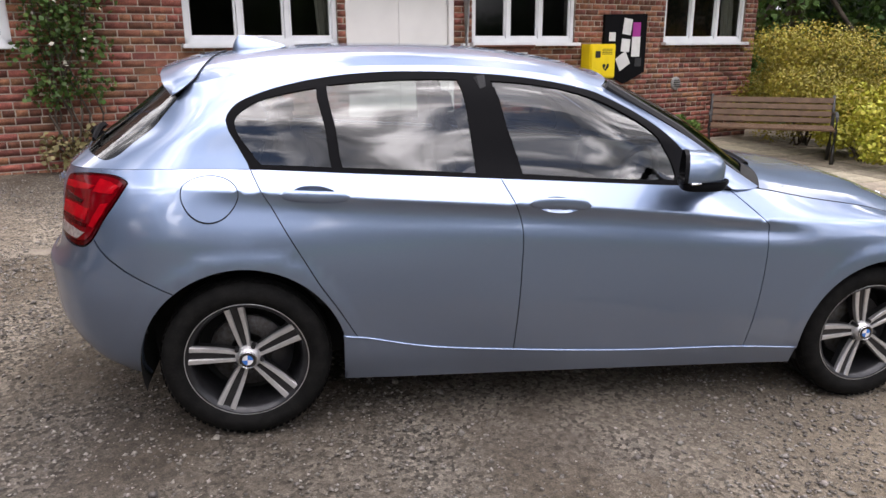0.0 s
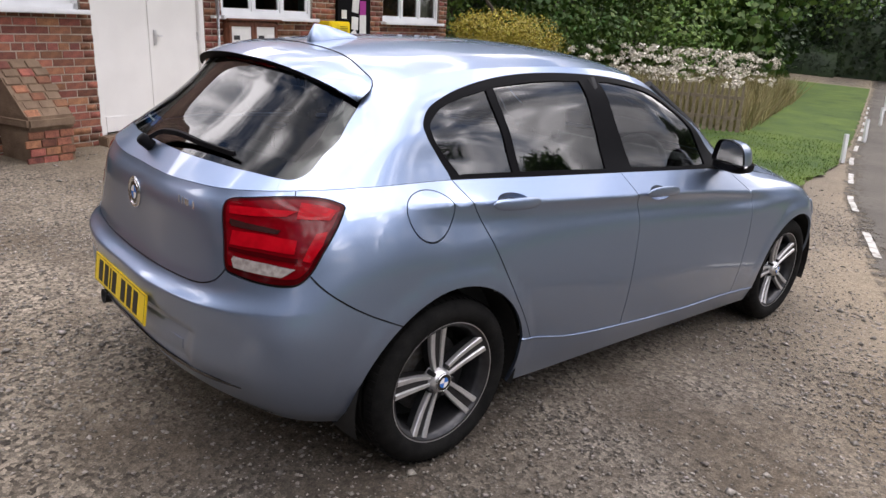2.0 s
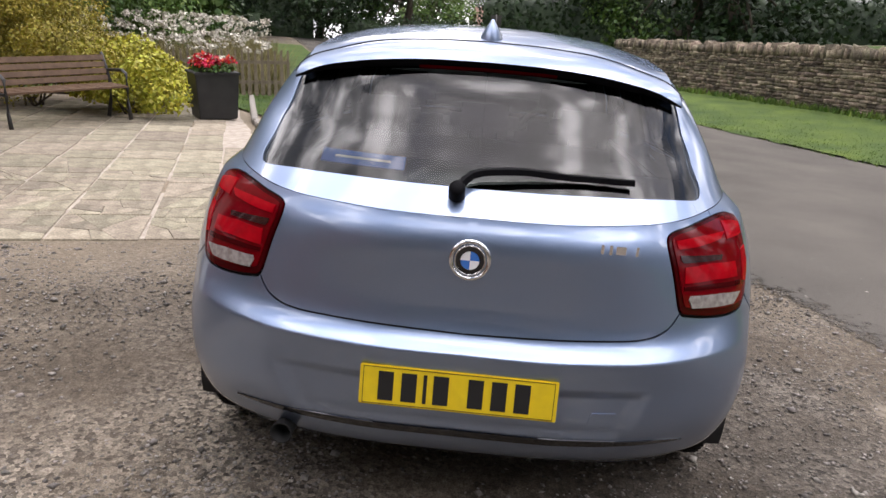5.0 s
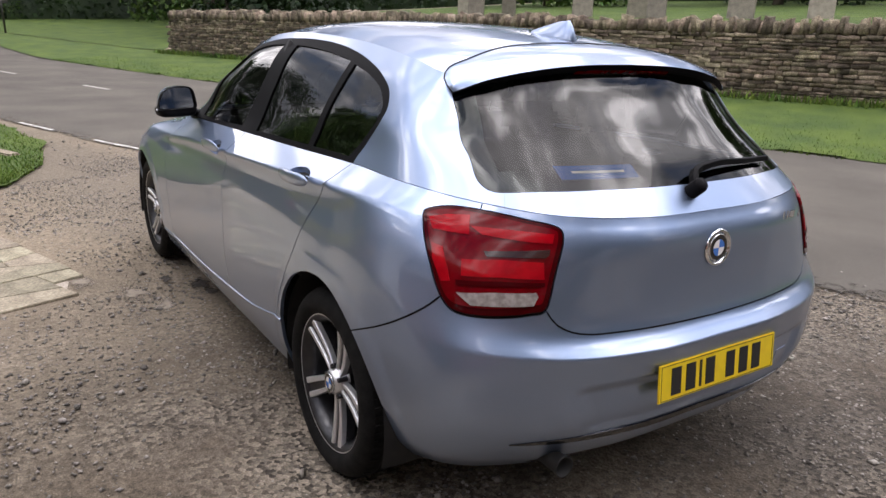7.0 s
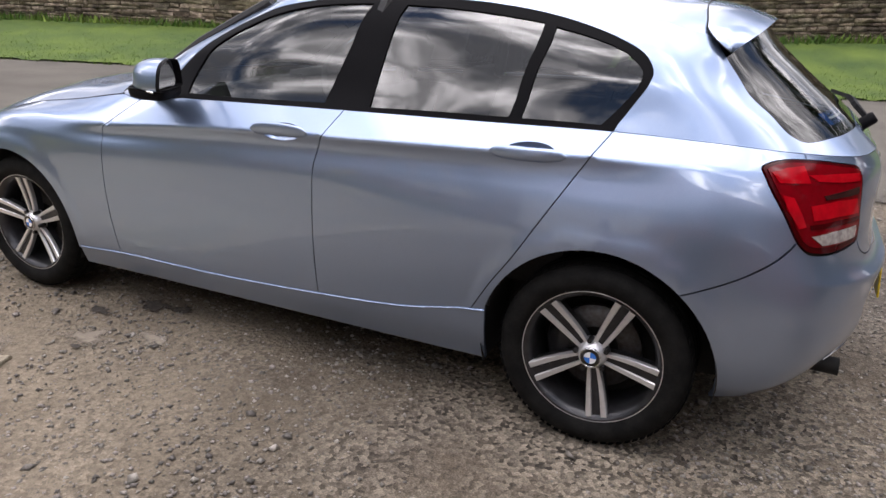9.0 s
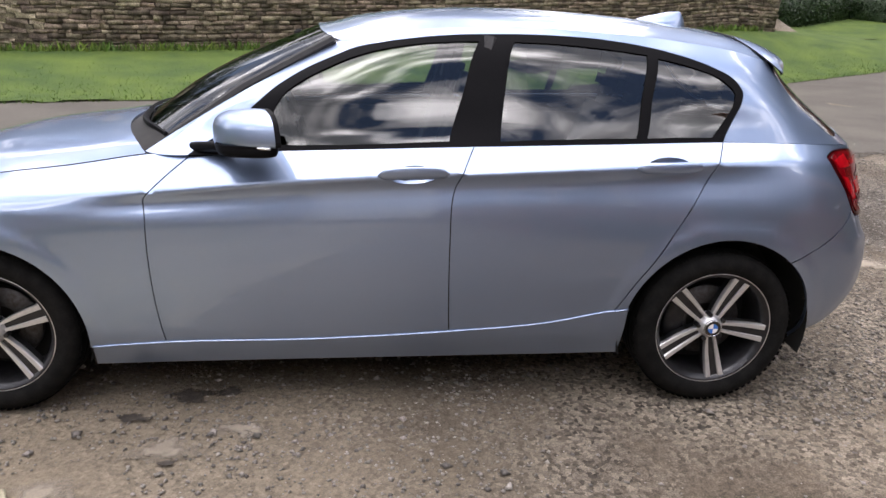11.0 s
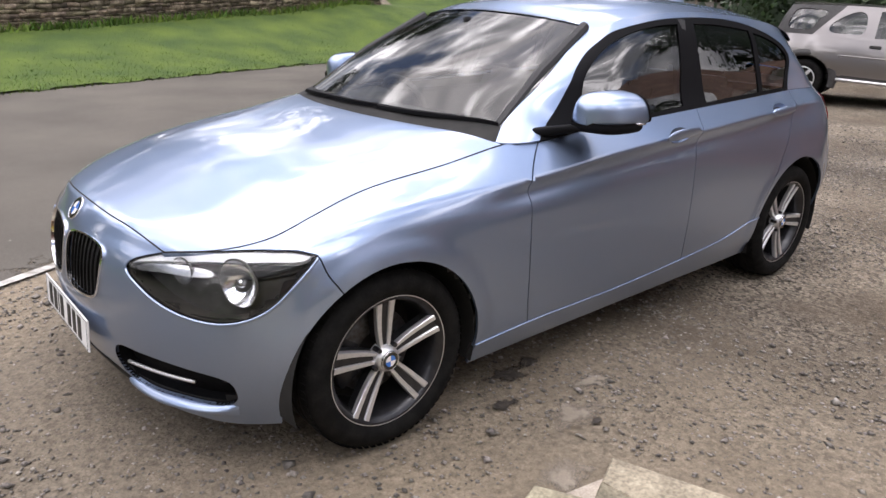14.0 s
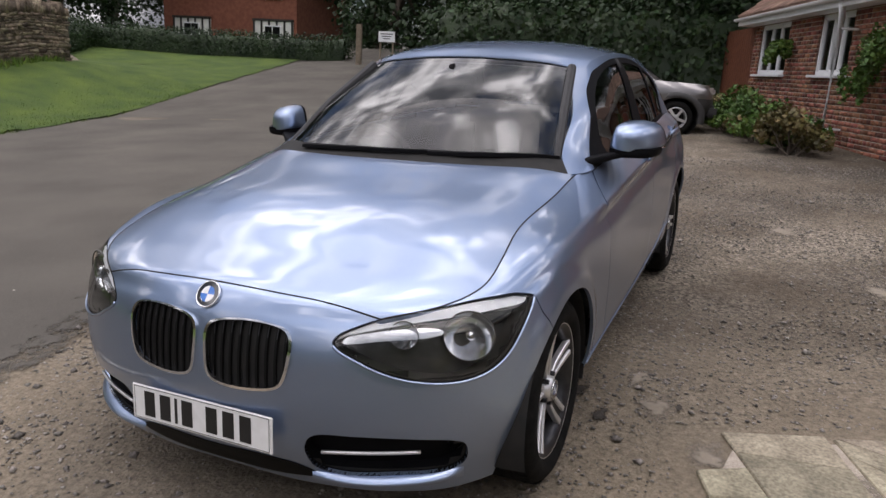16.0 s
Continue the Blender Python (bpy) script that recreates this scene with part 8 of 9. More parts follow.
# the clipped golden bush behind the bench, with a yellow shrub before it
gb_ = shrub("golden_bush", place(8.35, 4.15), (2.6, 2.4, 2.0), 21, M_OLIVE, 42000, .034, "rounded olive-gold clipped bush", "bush", 26)
shrub("yellow_shrub", place(7.85, 2.85), (1.6, 1.6, 1.3), 23, M_GOLD, 12000, .055, "bright yellow-green leafy shrub", "shrub", 20)
shrub("yellow_shrub", place(8.9, 2.5), (1.2, 1.2, .9), 24, M_GOLD, 3000, .075, "bright yellow-green leafy shrub", "shrub", 16)
fl = shrub("red_flowers", place(7.75, 1.62, .66), (.72, .72, .30), 25, M_REDFLOWER, 900, .055, "clustered red and white bedding flowers", "flowers", 12, False, .3)
V, F = leaf_cloud([(0, 0, .06)], [(.33, .33, .10)], 500, .06, 26)
tagged(quick_mesh("greenery", V, F, M_LEAF, fl), kind="stuff")
V, F = leaf_cloud([(0, 0, .22)], [(.33, .33, .06)], 60, .05, 27)
tagged(quick_mesh("white_petal", V, F, M_UMBEL, fl), kind="stuff")
# bed under the notice boards
for k, (s, d, w, h, lf) in enumerate(((3.3, 4.95, .6, .42, M_LEAF), (3.9, 4.85, .8, .62, M_LEAF), (4.6, 4.9, .8, .72, M_LEAFLIGHT), (5.2, 4.9, .7, .68, M_LEAF), (5.8, 4.9, .7, .58, M_LEAF), (6.4, 4.95, .6, .45, M_LEAFLIGHT))):
    shrub("border_plant", place(s, d), (w, .6, h), 31 + k, lf, 3000, .042, "leafy green border plant at the wall's foot", "plant", 10, True, .05)
V, F = leaf_cloud([(x * .12 - .3, 0, .30 + .03 * (x % 3)) for x in range(6)], [(.05, .12, .05)] * 6, 60, .04, 41)
ob = quick_mesh("yellow_blooms", V, F, M_GOLD)
ob.matrix_world = place(3.3, 4.85)
tagged(ob, "small yellow blooms in the border", "flowers", kind="stuff")
# climbing rose on the wall
cl = new("climbing_rose")
cl.matrix_world = B0 @ Matrix.Translation((-1.75, 0, .25))
tagged(cl, "straggling climbing rose trained up the brick wall", "climbing plant", kind="thing")
r_ = np.random.RandomState(77)
V, F, cen, rad = [], [], [], []
for k in range(9):
    p, x = [(r_.uniform(-.12, .12), -.05, 0)], r_.uniform(-.1, .1)
    for j in range(1, 8):
        x += r_.uniform(-.13, .13)
        p.append((x, -.06 - .05 * r_.rand(), .30 * j))
        if j > 2:
            cen.append((x + r_.uniform(-.25, .25), -.12, .30 * j + r_.uniform(-.1, .1)))
            rad.append((.20, .10, .18))
    v, f = tube(p, list(np.linspace(.014, .005, 8)), 5)
    n0 = len(V)
    V += v
    F += [tuple(i + n0 for i in q) for q in f]
mesh_ob("stem", V, F, M_BARK, cl)
V, F = leaf_cloud(cen, rad, 1700, .05, 78)
quick_mesh("foliage", V, F, M_LEAF, cl)
V, F = leaf_cloud(cen[::6], rad[::6], 40, .05, 79)
quick_mesh("rose_bloom", V, F, M_UMBEL, cl)
V, F = leaf_cloud([(0, -.15, .15), (.15, -.15, .3), (-.2, -.15, .25)], [(.2, .12, .2)] * 3, 420, .05, 80)
tagged(quick_mesh("dry_growth", V, F, M_DRYSTEM, cl), kind="stuff")
# bed along the hall's far end
M_ROSELEAF = leaf_mat("rusty_rose_leaf", (0.060, 0.060, 0.018), (0.15, 0.105, 0.035))
for k in range(8):
    s = -12.2 + .75 * k
    shrub("rose_bush", place(s, 4.45 - .3 * (k % 2)), (1.1, .9, .55 + .35 * ((k * 7) % 3) / 2), 90 + k, (M_LEAF, M_ROSELEAF, M_LEAF)[k % 3], 1500, .07, "untidy green rose bush in the wall bed", "bush", 12, True, .05)
for k, s in enumerate((-10.5, -7.2, -6.7)):
    hb_ = shrub("hanging_basket" if k == 0 else "wall_climber", B0 @ Matrix.Translation((s, -.25, 1.65 if k == 0 else 1.1)), (.6, .4, .6 if k == 0 else 1.3), 120 + k, M_LEAFLIGHT if k == 0 else M_LEAF, 900, .06, "leafy hanging basket on the hall wall" if k == 0 else "green climber on the brick wall", "plant", 9, False)

# ---- meadow ----
r_ = np.random.RandomState(55)
pts = [(r_.uniform(11.4, 24), r_.uniform(.3, 5.5)) for _ in range(14000)]
blades("meadow_grass", pts, .35, .95, M_DRYSTEM, 56, "tall dry meadow grass and stems", .14)
cen = []
for k in range(210):
    s, d = r_.uniform(11.4, 20), r_.uniform(.5, 4.5)
    cen.append((*W(s, d), hsd(s, d) + r_.uniform(.75, 1.45)))
V, F = leaf_cloud(cen, [(.11, .11, .06)] * len(cen), 5200, .06, 58)
tagged(quick_mesh("seedheads", V, F, M_UMBEL), "cream seed heads of tall umbels", "flowers", kind="stuff")

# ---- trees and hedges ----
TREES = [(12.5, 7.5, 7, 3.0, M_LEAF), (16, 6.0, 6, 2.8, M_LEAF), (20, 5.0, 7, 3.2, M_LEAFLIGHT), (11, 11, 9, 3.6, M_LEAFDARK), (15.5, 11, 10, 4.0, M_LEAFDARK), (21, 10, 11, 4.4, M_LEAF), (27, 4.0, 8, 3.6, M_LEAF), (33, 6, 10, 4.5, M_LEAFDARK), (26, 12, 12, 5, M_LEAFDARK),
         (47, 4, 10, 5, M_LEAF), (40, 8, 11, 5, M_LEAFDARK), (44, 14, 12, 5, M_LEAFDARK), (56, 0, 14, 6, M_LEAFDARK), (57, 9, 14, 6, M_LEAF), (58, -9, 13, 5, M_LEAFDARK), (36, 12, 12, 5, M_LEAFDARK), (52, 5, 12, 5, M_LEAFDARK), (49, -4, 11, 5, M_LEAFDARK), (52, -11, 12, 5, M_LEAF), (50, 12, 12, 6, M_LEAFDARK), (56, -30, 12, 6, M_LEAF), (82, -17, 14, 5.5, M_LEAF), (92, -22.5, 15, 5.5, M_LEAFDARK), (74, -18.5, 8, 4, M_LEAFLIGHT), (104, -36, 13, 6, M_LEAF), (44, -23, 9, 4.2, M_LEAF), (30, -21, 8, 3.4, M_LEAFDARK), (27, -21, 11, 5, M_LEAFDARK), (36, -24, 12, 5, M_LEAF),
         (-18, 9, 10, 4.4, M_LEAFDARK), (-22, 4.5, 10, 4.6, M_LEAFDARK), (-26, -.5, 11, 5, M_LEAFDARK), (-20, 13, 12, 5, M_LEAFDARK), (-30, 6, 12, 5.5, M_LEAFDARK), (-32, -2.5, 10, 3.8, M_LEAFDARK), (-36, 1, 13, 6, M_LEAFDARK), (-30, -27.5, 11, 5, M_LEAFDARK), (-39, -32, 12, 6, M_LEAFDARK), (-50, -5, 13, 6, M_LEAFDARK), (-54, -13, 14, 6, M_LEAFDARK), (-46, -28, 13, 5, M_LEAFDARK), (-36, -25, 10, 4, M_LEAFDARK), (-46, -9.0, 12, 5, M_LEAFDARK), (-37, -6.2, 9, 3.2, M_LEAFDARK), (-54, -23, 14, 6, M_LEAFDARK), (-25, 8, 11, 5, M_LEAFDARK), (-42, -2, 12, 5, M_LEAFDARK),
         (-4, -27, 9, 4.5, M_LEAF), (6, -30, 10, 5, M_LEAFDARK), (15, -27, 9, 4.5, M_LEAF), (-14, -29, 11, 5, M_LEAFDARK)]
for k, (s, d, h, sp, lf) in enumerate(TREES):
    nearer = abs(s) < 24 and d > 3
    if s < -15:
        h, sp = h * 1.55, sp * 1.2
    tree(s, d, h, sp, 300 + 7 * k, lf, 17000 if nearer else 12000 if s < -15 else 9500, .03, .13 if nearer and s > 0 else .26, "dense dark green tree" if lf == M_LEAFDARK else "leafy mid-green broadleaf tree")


def hedge(s0, d0, s1, d1, h, th, seed, leaf, count, lab, size=.12):
    L = math.hypot(s1 - s0, d1 - d0)
    r = np.random.RandomState(seed)
    n = max(6, int(L / .5))
    cen, rad = [], []
    for k in range(n):
        t = (k + .5) / n
        s, d = s0 + (s1 - s0) * t, d0 + (d1 - d0) * t
        for z in (.28, .62):
            cen.append((*W(s, d), hsd(s, d) + h * z + r.uniform(-.04, .04)))
            rad.append((th * .55, th * .55, h * .40))
    V, F = leaf_cloud(cen, rad, count, size, seed, .2, .75)
    hd = quick_mesh("hedge", V, F, leaf)
    tagged(hd, lab, "hedge", kind="thing")
    # added solid sheet, dark in colour to stand for the shaded inside
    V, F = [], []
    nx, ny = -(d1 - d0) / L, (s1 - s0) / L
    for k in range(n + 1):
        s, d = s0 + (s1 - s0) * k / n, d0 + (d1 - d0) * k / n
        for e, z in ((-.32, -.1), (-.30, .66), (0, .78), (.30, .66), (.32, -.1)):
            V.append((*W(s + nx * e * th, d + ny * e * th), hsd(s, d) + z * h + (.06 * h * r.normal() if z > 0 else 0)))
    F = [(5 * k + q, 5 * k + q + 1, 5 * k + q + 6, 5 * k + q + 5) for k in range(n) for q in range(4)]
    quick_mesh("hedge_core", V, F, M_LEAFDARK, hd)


hedge(48, -3.5, 48, 18, 4.5, 3.0, 410, M_LEAFDARK, 16000, "dense green undergrowth below the trees", .24)
hedge(45.5, -5.5, 45.5, -14, 1.7, 1.3, 401, M_LEAFDARK, 9000, "clipped dark green boundary hedge")
hedge(46, -16.5, 46, -34, 1.6, 1.2, 402, M_LEAF, 9000, "clipped green boundary hedge")
hedge(45.5, 0, 45.5, 20, 1.8, 1.3, 403, M_LEAFDARK, 8000, "clipped dark green boundary hedge")
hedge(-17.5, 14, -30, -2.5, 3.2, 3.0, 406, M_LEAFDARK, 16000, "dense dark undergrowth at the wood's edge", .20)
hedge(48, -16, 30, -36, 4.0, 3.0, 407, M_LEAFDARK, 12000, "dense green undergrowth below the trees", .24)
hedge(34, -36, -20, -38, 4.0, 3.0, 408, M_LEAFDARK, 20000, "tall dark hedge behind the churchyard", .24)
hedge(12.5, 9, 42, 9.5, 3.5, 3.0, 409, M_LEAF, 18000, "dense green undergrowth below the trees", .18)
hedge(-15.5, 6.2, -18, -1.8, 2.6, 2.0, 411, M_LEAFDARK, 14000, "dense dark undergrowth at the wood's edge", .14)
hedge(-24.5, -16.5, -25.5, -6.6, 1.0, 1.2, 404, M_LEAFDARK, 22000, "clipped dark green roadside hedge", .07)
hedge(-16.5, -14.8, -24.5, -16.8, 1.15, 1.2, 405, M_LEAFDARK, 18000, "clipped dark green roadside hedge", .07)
for k, (s, d) in enumerate(((46.3, -15.2), (47, -19), (47.5, -23.5), (30, 2.6), (23, 2.8))):
    shrub("shrub", place(s, d), (2.0, 2.0, 1.5), 420 + k, M_LEAF, 1600, .12, "rounded green roadside shrub", "shrub", 14)

# ---- houses and signs in the distance ----
M_RENDER = mat("white_render", (0.72, 0.71, 0.68), (0.64, 0.63, 0.60), 3, 0.85)
M_TIMBER = mat("black_timber", (0.015, 0.013, 0.012), (0.025, 0.022, 0.02), 10, 0.7)
M_HUNG = mat("red_hung_tile", (0.17, 0.055, 0.035), (0.23, 0.085, 0.05), 5, 0.9, bump=0.3, bscale=30)


def house(name, s, d, turn, w, dp, h, pitch, wall_m, roof_m, lab):
    hs = new(name)
    hs.matrix_world = place(s, d, 0, turn)
    tagged(hs, lab, "house", kind="thing")
    part("wall", box_bm((0, 0, h / 2 - .3), (w, dp, h + .6)), wall_m, hs)
    bm = bmesh.new()
    e = .35
    rv = [(-w / 2 - e, -dp / 2 - e, h), (w / 2 + e, -dp / 2 - e, h), (w / 2 + e, 0, h + pitch), (-w / 2 - e, 0, h + pitch), (w / 2 + e, dp / 2 + e, h), (-w / 2 - e, dp / 2 + e, h)]
    v = [bm.verts.new(q) for q in rv] + [bm.verts.new((q[0], q[1], q[2] + .14)) for q in rv]
    for q in ((0, 1, 2, 3), (3, 2, 4, 5), (6, 7, 8, 9), (9, 8, 10, 11), (0, 1, 7, 6), (1, 2, 8, 7), (2, 4, 10, 8), (4, 5, 11, 10), (5, 3, 9, 11), (3, 0, 6, 9)):
        bm.faces.new([v[i] for i in q])
    rf = part("roof", bm, roof_m, hs)
    for sx in (-1, 1):
        part("gable", _gable(sx * w / 2, dp, h, pitch), wall_m, hs)
    part("chimney", box_bm((w * .25, 0, h + pitch + .3), (.6, .6, 1.4), None, .03), M_BRICK, rf)
    return hs


def _gable(x, dp, h, pitch):
    bm = bmesh.new()
    a = [bm.verts.new((x - .01 * (1 if x > 0 else -1), y, z)) for y, z in ((-dp / 2, h - .1), (dp / 2, h - .1), (0, h + pitch))]
    bm.faces.new(a)
    return bm


def house_window(hs, x, y, z, w, h):
    wf = part("window", box_bm((x, y, z), (w, .08, h), None, .01), M_UPVC, hs)
    part("pane", box_bm((x, y - .045, z), (w - .14, .01, h - .14)), M_GLOSSBLACK, wf)
    part("glazing_bar", box_bm((x, y - .055, z), (.04, .01, h - .12)), M_UPVC, wf)


# half-timbered house beyond the hedge; its front (local -y) looks back at the lane
th = house("timbered_house", -43.5, -17.5, 79, 9.0, 6.5, 5.6, 2.6, M_HUNG, M_TILE, "half-timbered house with a red tile-hung upper storey")
th.location.z -= 1.25
th.location.y += 1.2
for x0 in (-2.5, 3.0):
    band = part("plaster_band", box_bm((x0, -3.28, 1.75), (2.6, .06, 1.5)), M_RENDER, th, "white plaster between black timbers")
    for k in range(6):
        part("timber_stud", box_bm((x0 - 1.25 + .5 * k, -3.33, 1.75), (.11, .05, 1.5)), M_TIMBER, band)
    part("timber_rail", box_bm((x0, -3.335, 2.5), (2.7, .05, .14)), M_TIMBER, band)
    house_window(th, x0, -3.36, 1.75, 1.1, .9)
    house_window(th, x0, -3.30, 4.2, 1.2, 1.1)
wh = house("white_bungalow", 80, -29, 80, 7, 5, 2.0, 1.8, M_RENDER, M_TILE, "small white rendered bungalow with a grey roof")
house_window(wh, -2, -3.04, 1.4, 1.4, 1.1)
house_window(wh, 2, -3.04, 1.4, 1.4, 1.1)
sg = part("gate_sign", box_bm((0, 0, 1.05), (.62, .03, .36), None, .005), M_UPVC)
sg.matrix_world = place(-22.5, -4.4, 0, 78)
tagged(sg, "small white sign on two legs by the gate", "sign", kind="thing")
for x in (-.24, .24):
    part("sign_leg", box_bm((x, .02, .45), (.05, .05, .9)), M_WOODGREY, sg)
for k in range(3):
    part("sign_bar", box_bm((0, -.018, 1.14 - .08 * k), (.46 - .1 * k, .004, .03)), M_INK, sg)
gp = part("gate_post", box_bm((0, 0, .7), (.20, .20, 1.5), None, .02), M_WOODGREY)
gp.matrix_world = place(-23.5, -5.6)
tagged(gp, "weathered timber gate post", "post", kind="thing")
V, F = tube([(0, 0, 0), (0, 0, 2.2)], .05, 8)
lp = mesh_ob("road_sign_pole", V, F, M_STEEL, None, "", True)
lp.matrix_world = place(35.5, -12.3)
tagged(lp, "grey pole at the road junction", "pole", kind="thing")
part("sign_plate", box_bm((0, 0, 1.75), (.06, .6, .8), None, .01), M_STEEL, lp)

# ---- parked four-wheel drive ----
M_SUVGREY = mat("grey_bronze_paint", (0.22, 0.205, 0.20), (0.25, 0.235, 0.23), 300, 0.30, 0.85, coat=1.0, fine=0.06, fscale=900)
M_CLAD = mat("dark_grey_cladding", (0.028, 0.027, 0.027), (0.04, 0.038, 0.038), 20, 0.6)
suv = new("four_wheel_drive")
suv.matrix_world = pose(*W(-10.28, 1.80), hsd(-10.28, 1.80), 0, 0, 19.09 + 88) @ pose(0, 0, 0, 0, -0.5, 0) @ Matrix.Diagonal((1, 1, .88, 1))
tagged(suv, "bronze-grey three-door four-wheel drive parked on the gravel", "car", kind="thing")
# local x forward (front axle at 1.28), z up; side outline of the body as rings
SUVB = [
    [(-1.86, 0, .42), (-1.84, .5, .42), (-1.76, .78, .42), (-1.28, .86, .40), (-.4, .87, .38), (.5, .87, .38), (1.28, .86, .40), (1.78, .76, .42), (1.90, .45, .42), (1.92, 0, .42)],
    [(-1.90, 0, .66), (-1.88, .5, .66), (-1.80, .80, .66), (-1.28, .89, .66), (-.4, .89, .64), (.5, .89, .64), (1.28, .89, .66), (1.84, .80, .64), (1.97, .48, .62), (1.99, 0, .62)],
    [(-1.88, 0, .92), (-1.86, .5, .92), (-1.79, .79, .92), (-1.28, .88, .92), (-.4, .88, .90), (.5, .88, .90), (1.28, .87, .90), (1.80, .79, .90), (1.93, .48, .90), (1.95, 0, .90)],
    [(-1.86, 0, 1.10), (-1.84, .5, 1.10), (-1.77, .76, 1.10), (-1.28, .84, 1.10), (-.4, .84, 1.08), (.5, .84, 1.06), (.95, .82, 1.06), (1.70, .73, 1.02), (1.87, .46, 1.00), (1.89, 0, 1.00)],
]
SL = Loft(SUVB)
SUVT = [
    SUVB[3][:6] + [(.85, .78, 1.05), (1.02, .62, 1.06), (1.10, .35, 1.06), (1.12, 0, 1.06)],
    [(-1.80, 0, 1.35), (-1.78, .45, 1.35), (-1.71, .70, 1.35), (-1.25, .77, 1.35), (-.4, .77, 1.35), (.3, .76, 1.35), (.50, .72, 1.34), (.62, .58, 1.35), (.70, .33, 1.36), (.72, 0, 1.36)],
    [(-1.70, 0, 1.60), (-1.68, .40, 1.60), (-1.62, .60, 1.59), (-1.2, .66, 1.61), (-.4, .67, 1.62), (.0, .66, 1.61), (.08, .63, 1.59), (.14, .50, 1.60), (.18, .28, 1.61), (.20, 0, 1.61)],
]
SU = Loft(SUVT)


def suv_side(surf, pts):
    return [surf.find(x=x, z=z, where=lambda G: G[:, 1] > .4) for x, z in pts]


uu, vv = np.linspace(0, SL.U, 240), np.linspace(0, SL.V, 50)
A, Bv = [q.ravel() for q in np.meshgrid(uu, vv)]
P = SL(A, Bv)
Q = []
for j in range(49):
    for i in range(239):
        q = (j * 240 + i, j * 240 + i + 1, (j + 1) * 240 + i + 1, (j + 1) * 240 + i)
        c = P[list(q)].mean(0)
        if min(math.hypot(c[0] - 1.28, c[2] - .36), math.hypot(c[0] + 1.28, c[2] - .36)) > .40 or abs(c[1]) < .6:
            Q.append(q)
def is_cladding(c):
    return c[2] < .47 or (abs(c[0]) > 1.62 and c[2] < .74)


low_q = [q for q in Q if is_cladding(P[list(q)].mean(0))]
top_q = [q for q in Q if not is_cladding(P[list(q)].mean(0))]
for nm, qs, m in (("body", top_q, M_SUVGREY), ("lower_cladding", low_q, M_CLAD)):
    d1 = (P, qs, P)
    V, F, _ = joined(d1, flip_y(d1))
    mesh_ob(nm, V, F, m, suv, "", True)
bon = coons(full(np.array([SU([u], [0])[0] for u in np.linspace(u_at(SU, 6), SU.U, 9)])), full(np.array([SL([u], [SL.V])[0] for u in np.linspace(u_at(SL, 7), SL.U, 9)])), np.array([SL([u], [SL.V])[0] for u in np.linspace(u_at(SL, 6) - .08, u_at(SL, 7), 14)]), np.array([SL([u], [SL.V])[0] for u in np.linspace(u_at(SL, 6) - .08, u_at(SL, 7), 14)]) * [1, -1, 1])
V, F, N = grid_data(bon)
mesh_ob("bonnet", V, F, M_SUVGREY, suv, "", True)
# the cabin's skin in two pieces, parted along the slanted edge of the hardtop
slant = suv_side(SU, [(-1.27 + .75 * (z - 1.10), z) for z in np.linspace(1.105, 1.60, 9)])
slant[0], slant[-1] = (slant[0][0], 0.0), (slant[-1][0], SU.V)
door_glass = suv_side(SU, [(.72, 1.12), (.42, 1.38), (.14, 1.54), (-.42, 1.55), (-.42, 1.12)])
side_glass = closed_smooth(suv_side(SU, [(-.60, 1.18), (-.60, 1.48), (-.70, 1.53), (-.86, 1.46), (-1.05, 1.26), (-1.02, 1.17), (-.80, 1.155)]))
rear_glass_ = closed_smooth(suv_side(SU, [(-1.32, 1.19), (-1.22, 1.36), (-1.13, 1.50), (-1.34, 1.53), (-1.55, 1.51), (-1.63, 1.32), (-1.62, 1.20), (-1.48, 1.18)]))
front_skin = run(slant, [(u, SU.V) for u in np.linspace(slant[-1][0], SU.U, 24)], [(u, 0.0) for u in np.linspace(SU.U, slant[0][0], 24)])
rear_skin = run([(u, 0.0) for u in np.linspace(0, slant[0][0], 12)], slant, [(u, SU.V) for u in np.linspace(slant[-1][0], 0, 12)])
for nm, m, outer, holes, lab in (("cabin", M_SUVGREY, front_skin, [door_glass, side_glass], ""), ("hardtop", M_CLAD, rear_skin, [rear_glass_], "black removable hardtop")):
    d1 = panel_data(SU, outer, holes, inset=0, flange=0.01, spacing=.06)
    V, F, N = joined(d1, flip_y(d1))
    mesh_ob(nm, V, F, m, suv, lab, True, N)
for sy in (1, -1):
    P2 = np.array([SL([u], [SL.near([(x, .88, .80)])[0][1]])[0] for x in np.linspace(-.85, .82, 20) for u in [SL.near([(x, .88, .80)])[0][0]]]) * [1, sy, 1]
    V, F = tube(P2, .012, 6)
    mesh_ob("side_strip", V, F, M_SUVGREY, suv, "", True)
    V, F = tube([(x, .885 * sy, .40) for x in np.linspace(-.80, .80, 8)], .03, 8)
    mesh_ob("side_step", V, F, M_RIMFACE, suv, "silver side step tube", True)
gd = panel_data(SU, run([(0, 0.01)], [(SU.U * t, 0.01) for t in np.linspace(0, 1, 30)], [(SU.U, SU.V)], [(SU.U * t, SU.V) for t in np.linspace(1, 0, 30)]), (), inset=0, flange=0, spacing=.08, lift=-.012)
V, F, N = joined(gd, flip_y(gd))
mesh_ob("glazing", V, F, M_GLASSDARK, suv, "dark tinted glass", True, N)
ws_s = panel_data(SU, run([(u_at(SU, 7), .03), (SU.U, .03), (SU.U, SU.V - .05), (u_at(SU, 7), SU.V - .05)]), (), inset=0.01, flange=0, spacing=.08, lift=.003)
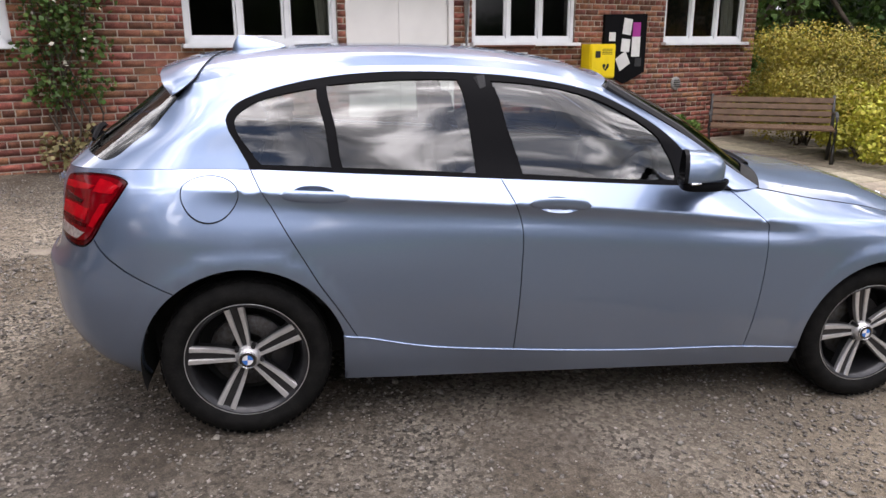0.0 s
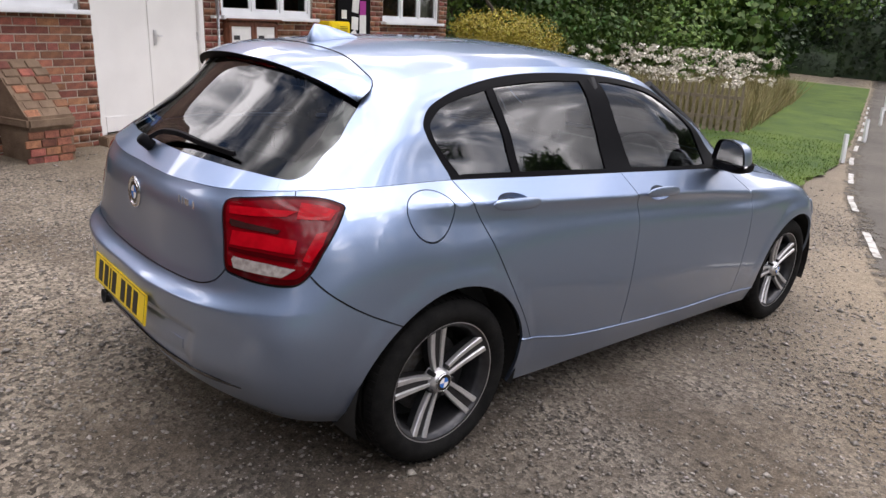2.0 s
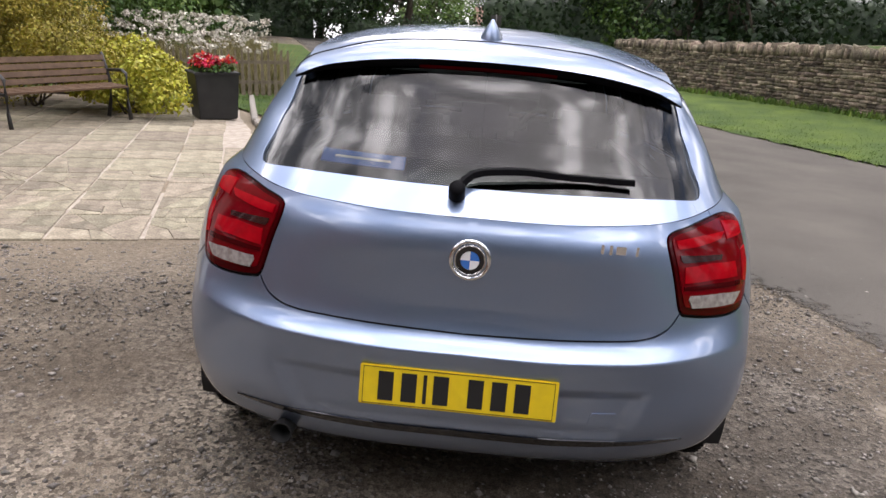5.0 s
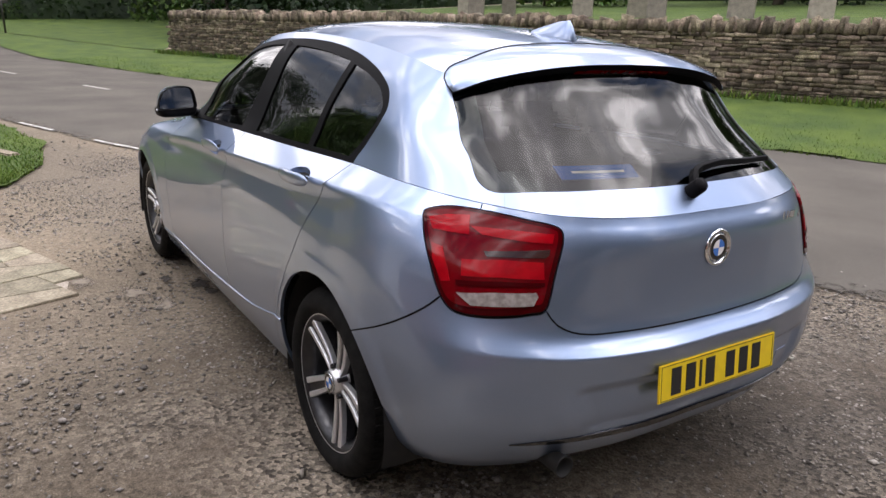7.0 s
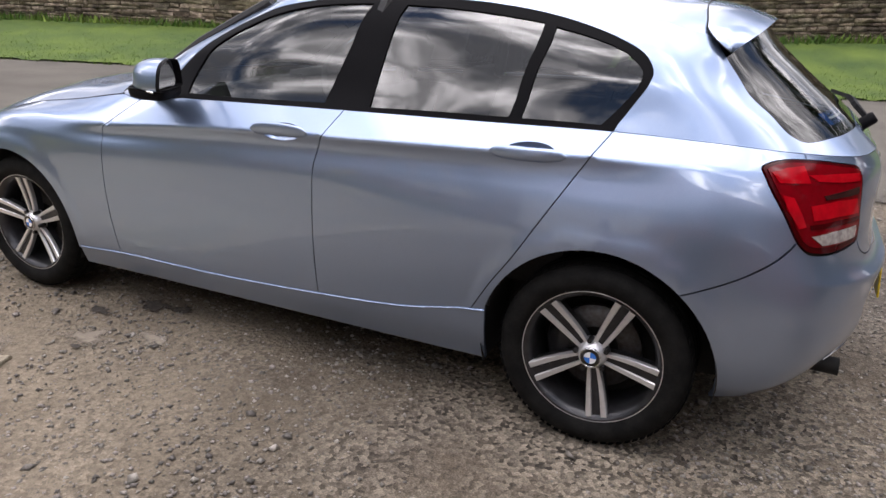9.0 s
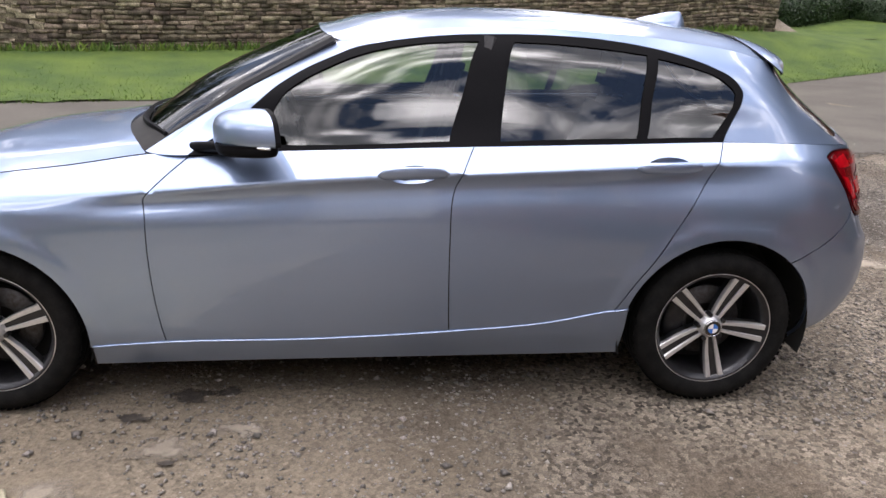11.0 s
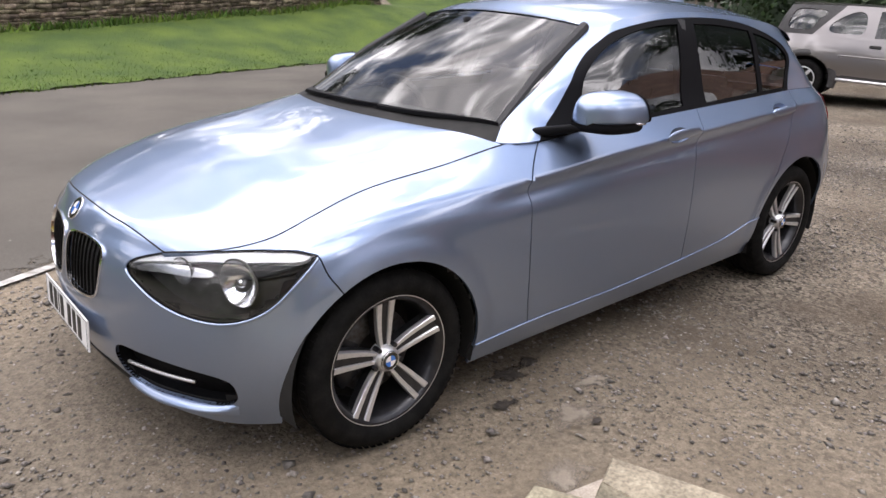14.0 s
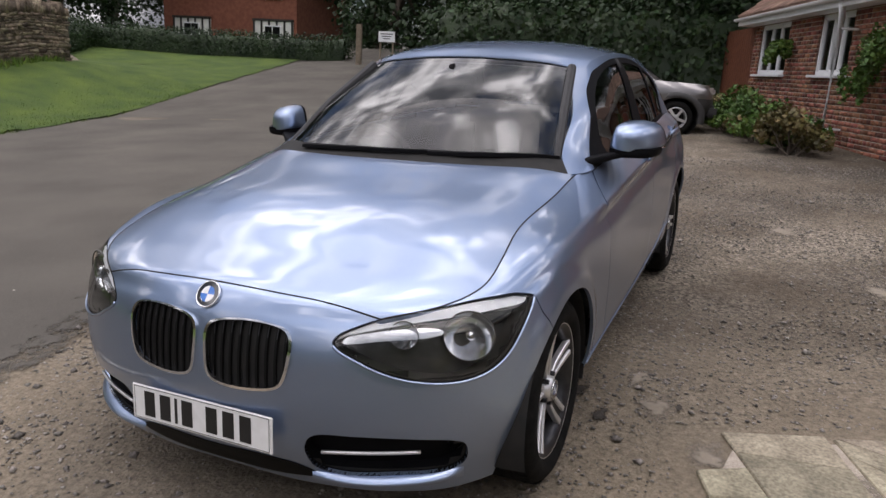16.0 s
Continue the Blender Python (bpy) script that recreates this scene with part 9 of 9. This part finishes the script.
V, F, N = joined(ws_s, flip_y(ws_s))
mesh_ob("windscreen", V, F, M_GLOSSBLACK, suv, "dark raked windscreen", True, N)
rl = np.array([SU([u], [SU.V])[0] for u in np.linspace(u_at(SU, 2), u_at(SU, 7), 21)])
RF = coons(full(np.array([SU([u], [SU.V])[0] for u in np.linspace(u_at(SU, 2), 0, 9)])), full(np.array([SU([u], [SU.V])[0] for u in np.linspace(u_at(SU, 7), SU.U, 9)])), rl, rl * [1, -1, 1])
RF[..., 2] += .05 * np.clip(1 - (RF[..., 1] / .72) ** 2, 0, 1)
V, F, N = grid_data(RF)
mesh_ob("roof", V, F, M_SUVGREY, suv, "", True)
bm = bmesh.new()
add_box(bm, (-.3, 0, .42), (3.2, 1.3, .12), None, .03)
add_box(bm, (-.2, 0, .9), (2.6, 1.45, .30), None, .05)
part("dark_interior", bm, M_SHELL, suv)
for sy in (1, -1):
    for x in (1.28, -1.28):
        V, F = lathe([(.20, -.02), (.25, .012), (.31, .012), (.345, -.02), (.352, -.06), (.352, -.16), (.33, -.2), (.2, -.2)], 40)
        wv = np.array(V) * [1, sy, 1]
        wl_ = mesh_ob("wheel", wv, F, M_RUBBER, suv, "chunky tyre on a five-spoke alloy", True)
        wl_.location = (x, .87 * sy, .345)
        wl_.scale = (.86, .95, .975)
        V, F = lathe([(.0005, -.03), (.06, -.005), (.075, -.03)], 20)
        mesh_ob("hub", np.array(V) * [1, sy, 1], F, M_RIMFACE, wl_, "", True)
        V, F = lathe([(.205, -.005), (.225, .006), (.215, -.03), (.19, -.12)], 36)
        mesh_ob("rim", np.array(V) * [1, sy, 1], F, M_RIMFACE, wl_, "bright alloy rim", True)
        V, F = lathe([(.0005, -.11), (.20, -.11)], 24)
        mesh_ob("rim_back", np.array(V) * [1, sy, 1], F, M_SHELL, wl_)
        for k in range(5):
            bm = box_bm((.13, -.012 * sy, 0), (.15, .03, .055), None, .008)
            bmesh.ops.transform(bm, matrix=Matrix.Rotation(radians(72 * k + 18), 4, "Y"), verts=bm.verts)
            part("spoke", bm, M_RIMFACE, wl_)
        V, F = lathe([(.50, .0), (.49, .028), (.42, .034), (.385, .03), (.38, -.03)], 36, radians(-14), radians(194))
        mesh_ob("arch_trim", np.array(V) * [1, sy, 1] + [x, .865 * sy, .36], F, M_CLAD, suv, "", True)
        V, F = lathe([(.40, -.02), (.40, -.35), (.0005, -.35)], 24)
        mesh_ob("arch_liner", np.array(V) * [1, sy, 1] + [x, .865 * sy, .36], F, M_SHELL, suv, "", True)
    bm = box_bm((.62, sy * .93, 1.12), (.10, .16, .16), None, .04)
    part("door_mirror", bm, M_CLAD, suv)
    part("door_handle", box_bm((-.38, sy * .885, .98), (.16, .03, .05), None, .01), M_CLAD, suv)
    hl = part("headlamp", box_bm((1.83, sy * .60, .88), (.18, .28, .17), pose(0, 0, 0, 0, 0, -22 * sy), .04), M_CLEARLENS, suv, "clear rectangular headlamp")
    V, F = bowl((1.93, sy * .58, .88), (.95, .3 * sy, 0), .06, .03, 20)
    mesh_ob("reflector", V, F, M_CHROME, hl, "", True)
part("grille", box_bm((1.95, 0, .86), (.06, .7, .15), None, .02), M_CLAD, suv)
part("front_bumper", box_bm((1.90, 0, .50), (.22, 1.5, .24), None, .06), M_CLAD, suv)

# ---- single bricks of the front wall nearest the yard ----
brick_mesh = {}
for a, b, z in near:
    key = round(b - a, 3)
    if key not in brick_mesh:
        bm = box_bm(((b - a) / 2, bd / 2, bh / 2), (b - a, bd, bh))
        me = bpy.data.meshes.new("brick")
        bm.to_mesh(me)
        bm.free()
        me.materials.append(M_BRICK)
        brick_mesh[key] = me
    ob = new("brick", brick_mesh[key])
    ob.parent = wall
    ob.location = (a, rb.uniform(-0.0035, 0.003), z)

# ---- paving slabs and wall stones, piece by piece ----
for poly in SLABS:
    P = np.array(poly)
    c = P.mean(0)
    P = P - c
    P *= 1 - .003 / np.maximum(np.linalg.norm(P, axis=1), .05)[:, None]
    Q = P * (1 - .006 / np.maximum(np.linalg.norm(P, axis=1), .05)[:, None])
    lift, n = rp.uniform(-.002, .002), len(P)
    V = []
    for ring, z in ((P, -.03), (P, -.004), (Q, .0015)):
        for x, y in ring:
            wx, wy = W(c[0] + x, c[1] + y)
            V.append((wx, wy, hsd(c[0] + x, c[1] + y) + z + lift))
    V = np.array(V)
    o = V.mean(0)
    F = [(r * n + i, r * n + (i + 1) % n, (r + 1) * n + (i + 1) % n, (r + 1) * n + i) for r in range(2) for i in range(n)] + [tuple(range(2 * n, 3 * n))]
    ob = mesh_ob("slab", V - o, F, M_SLAB, pv)
    ob.location = o
for pts in STONE_SINGLES:
    c = np.mean(pts, 0)
    ob = mesh_ob("stone", np.array(pts) - c, BOXF, M_STONE, core)
    ob.location = c
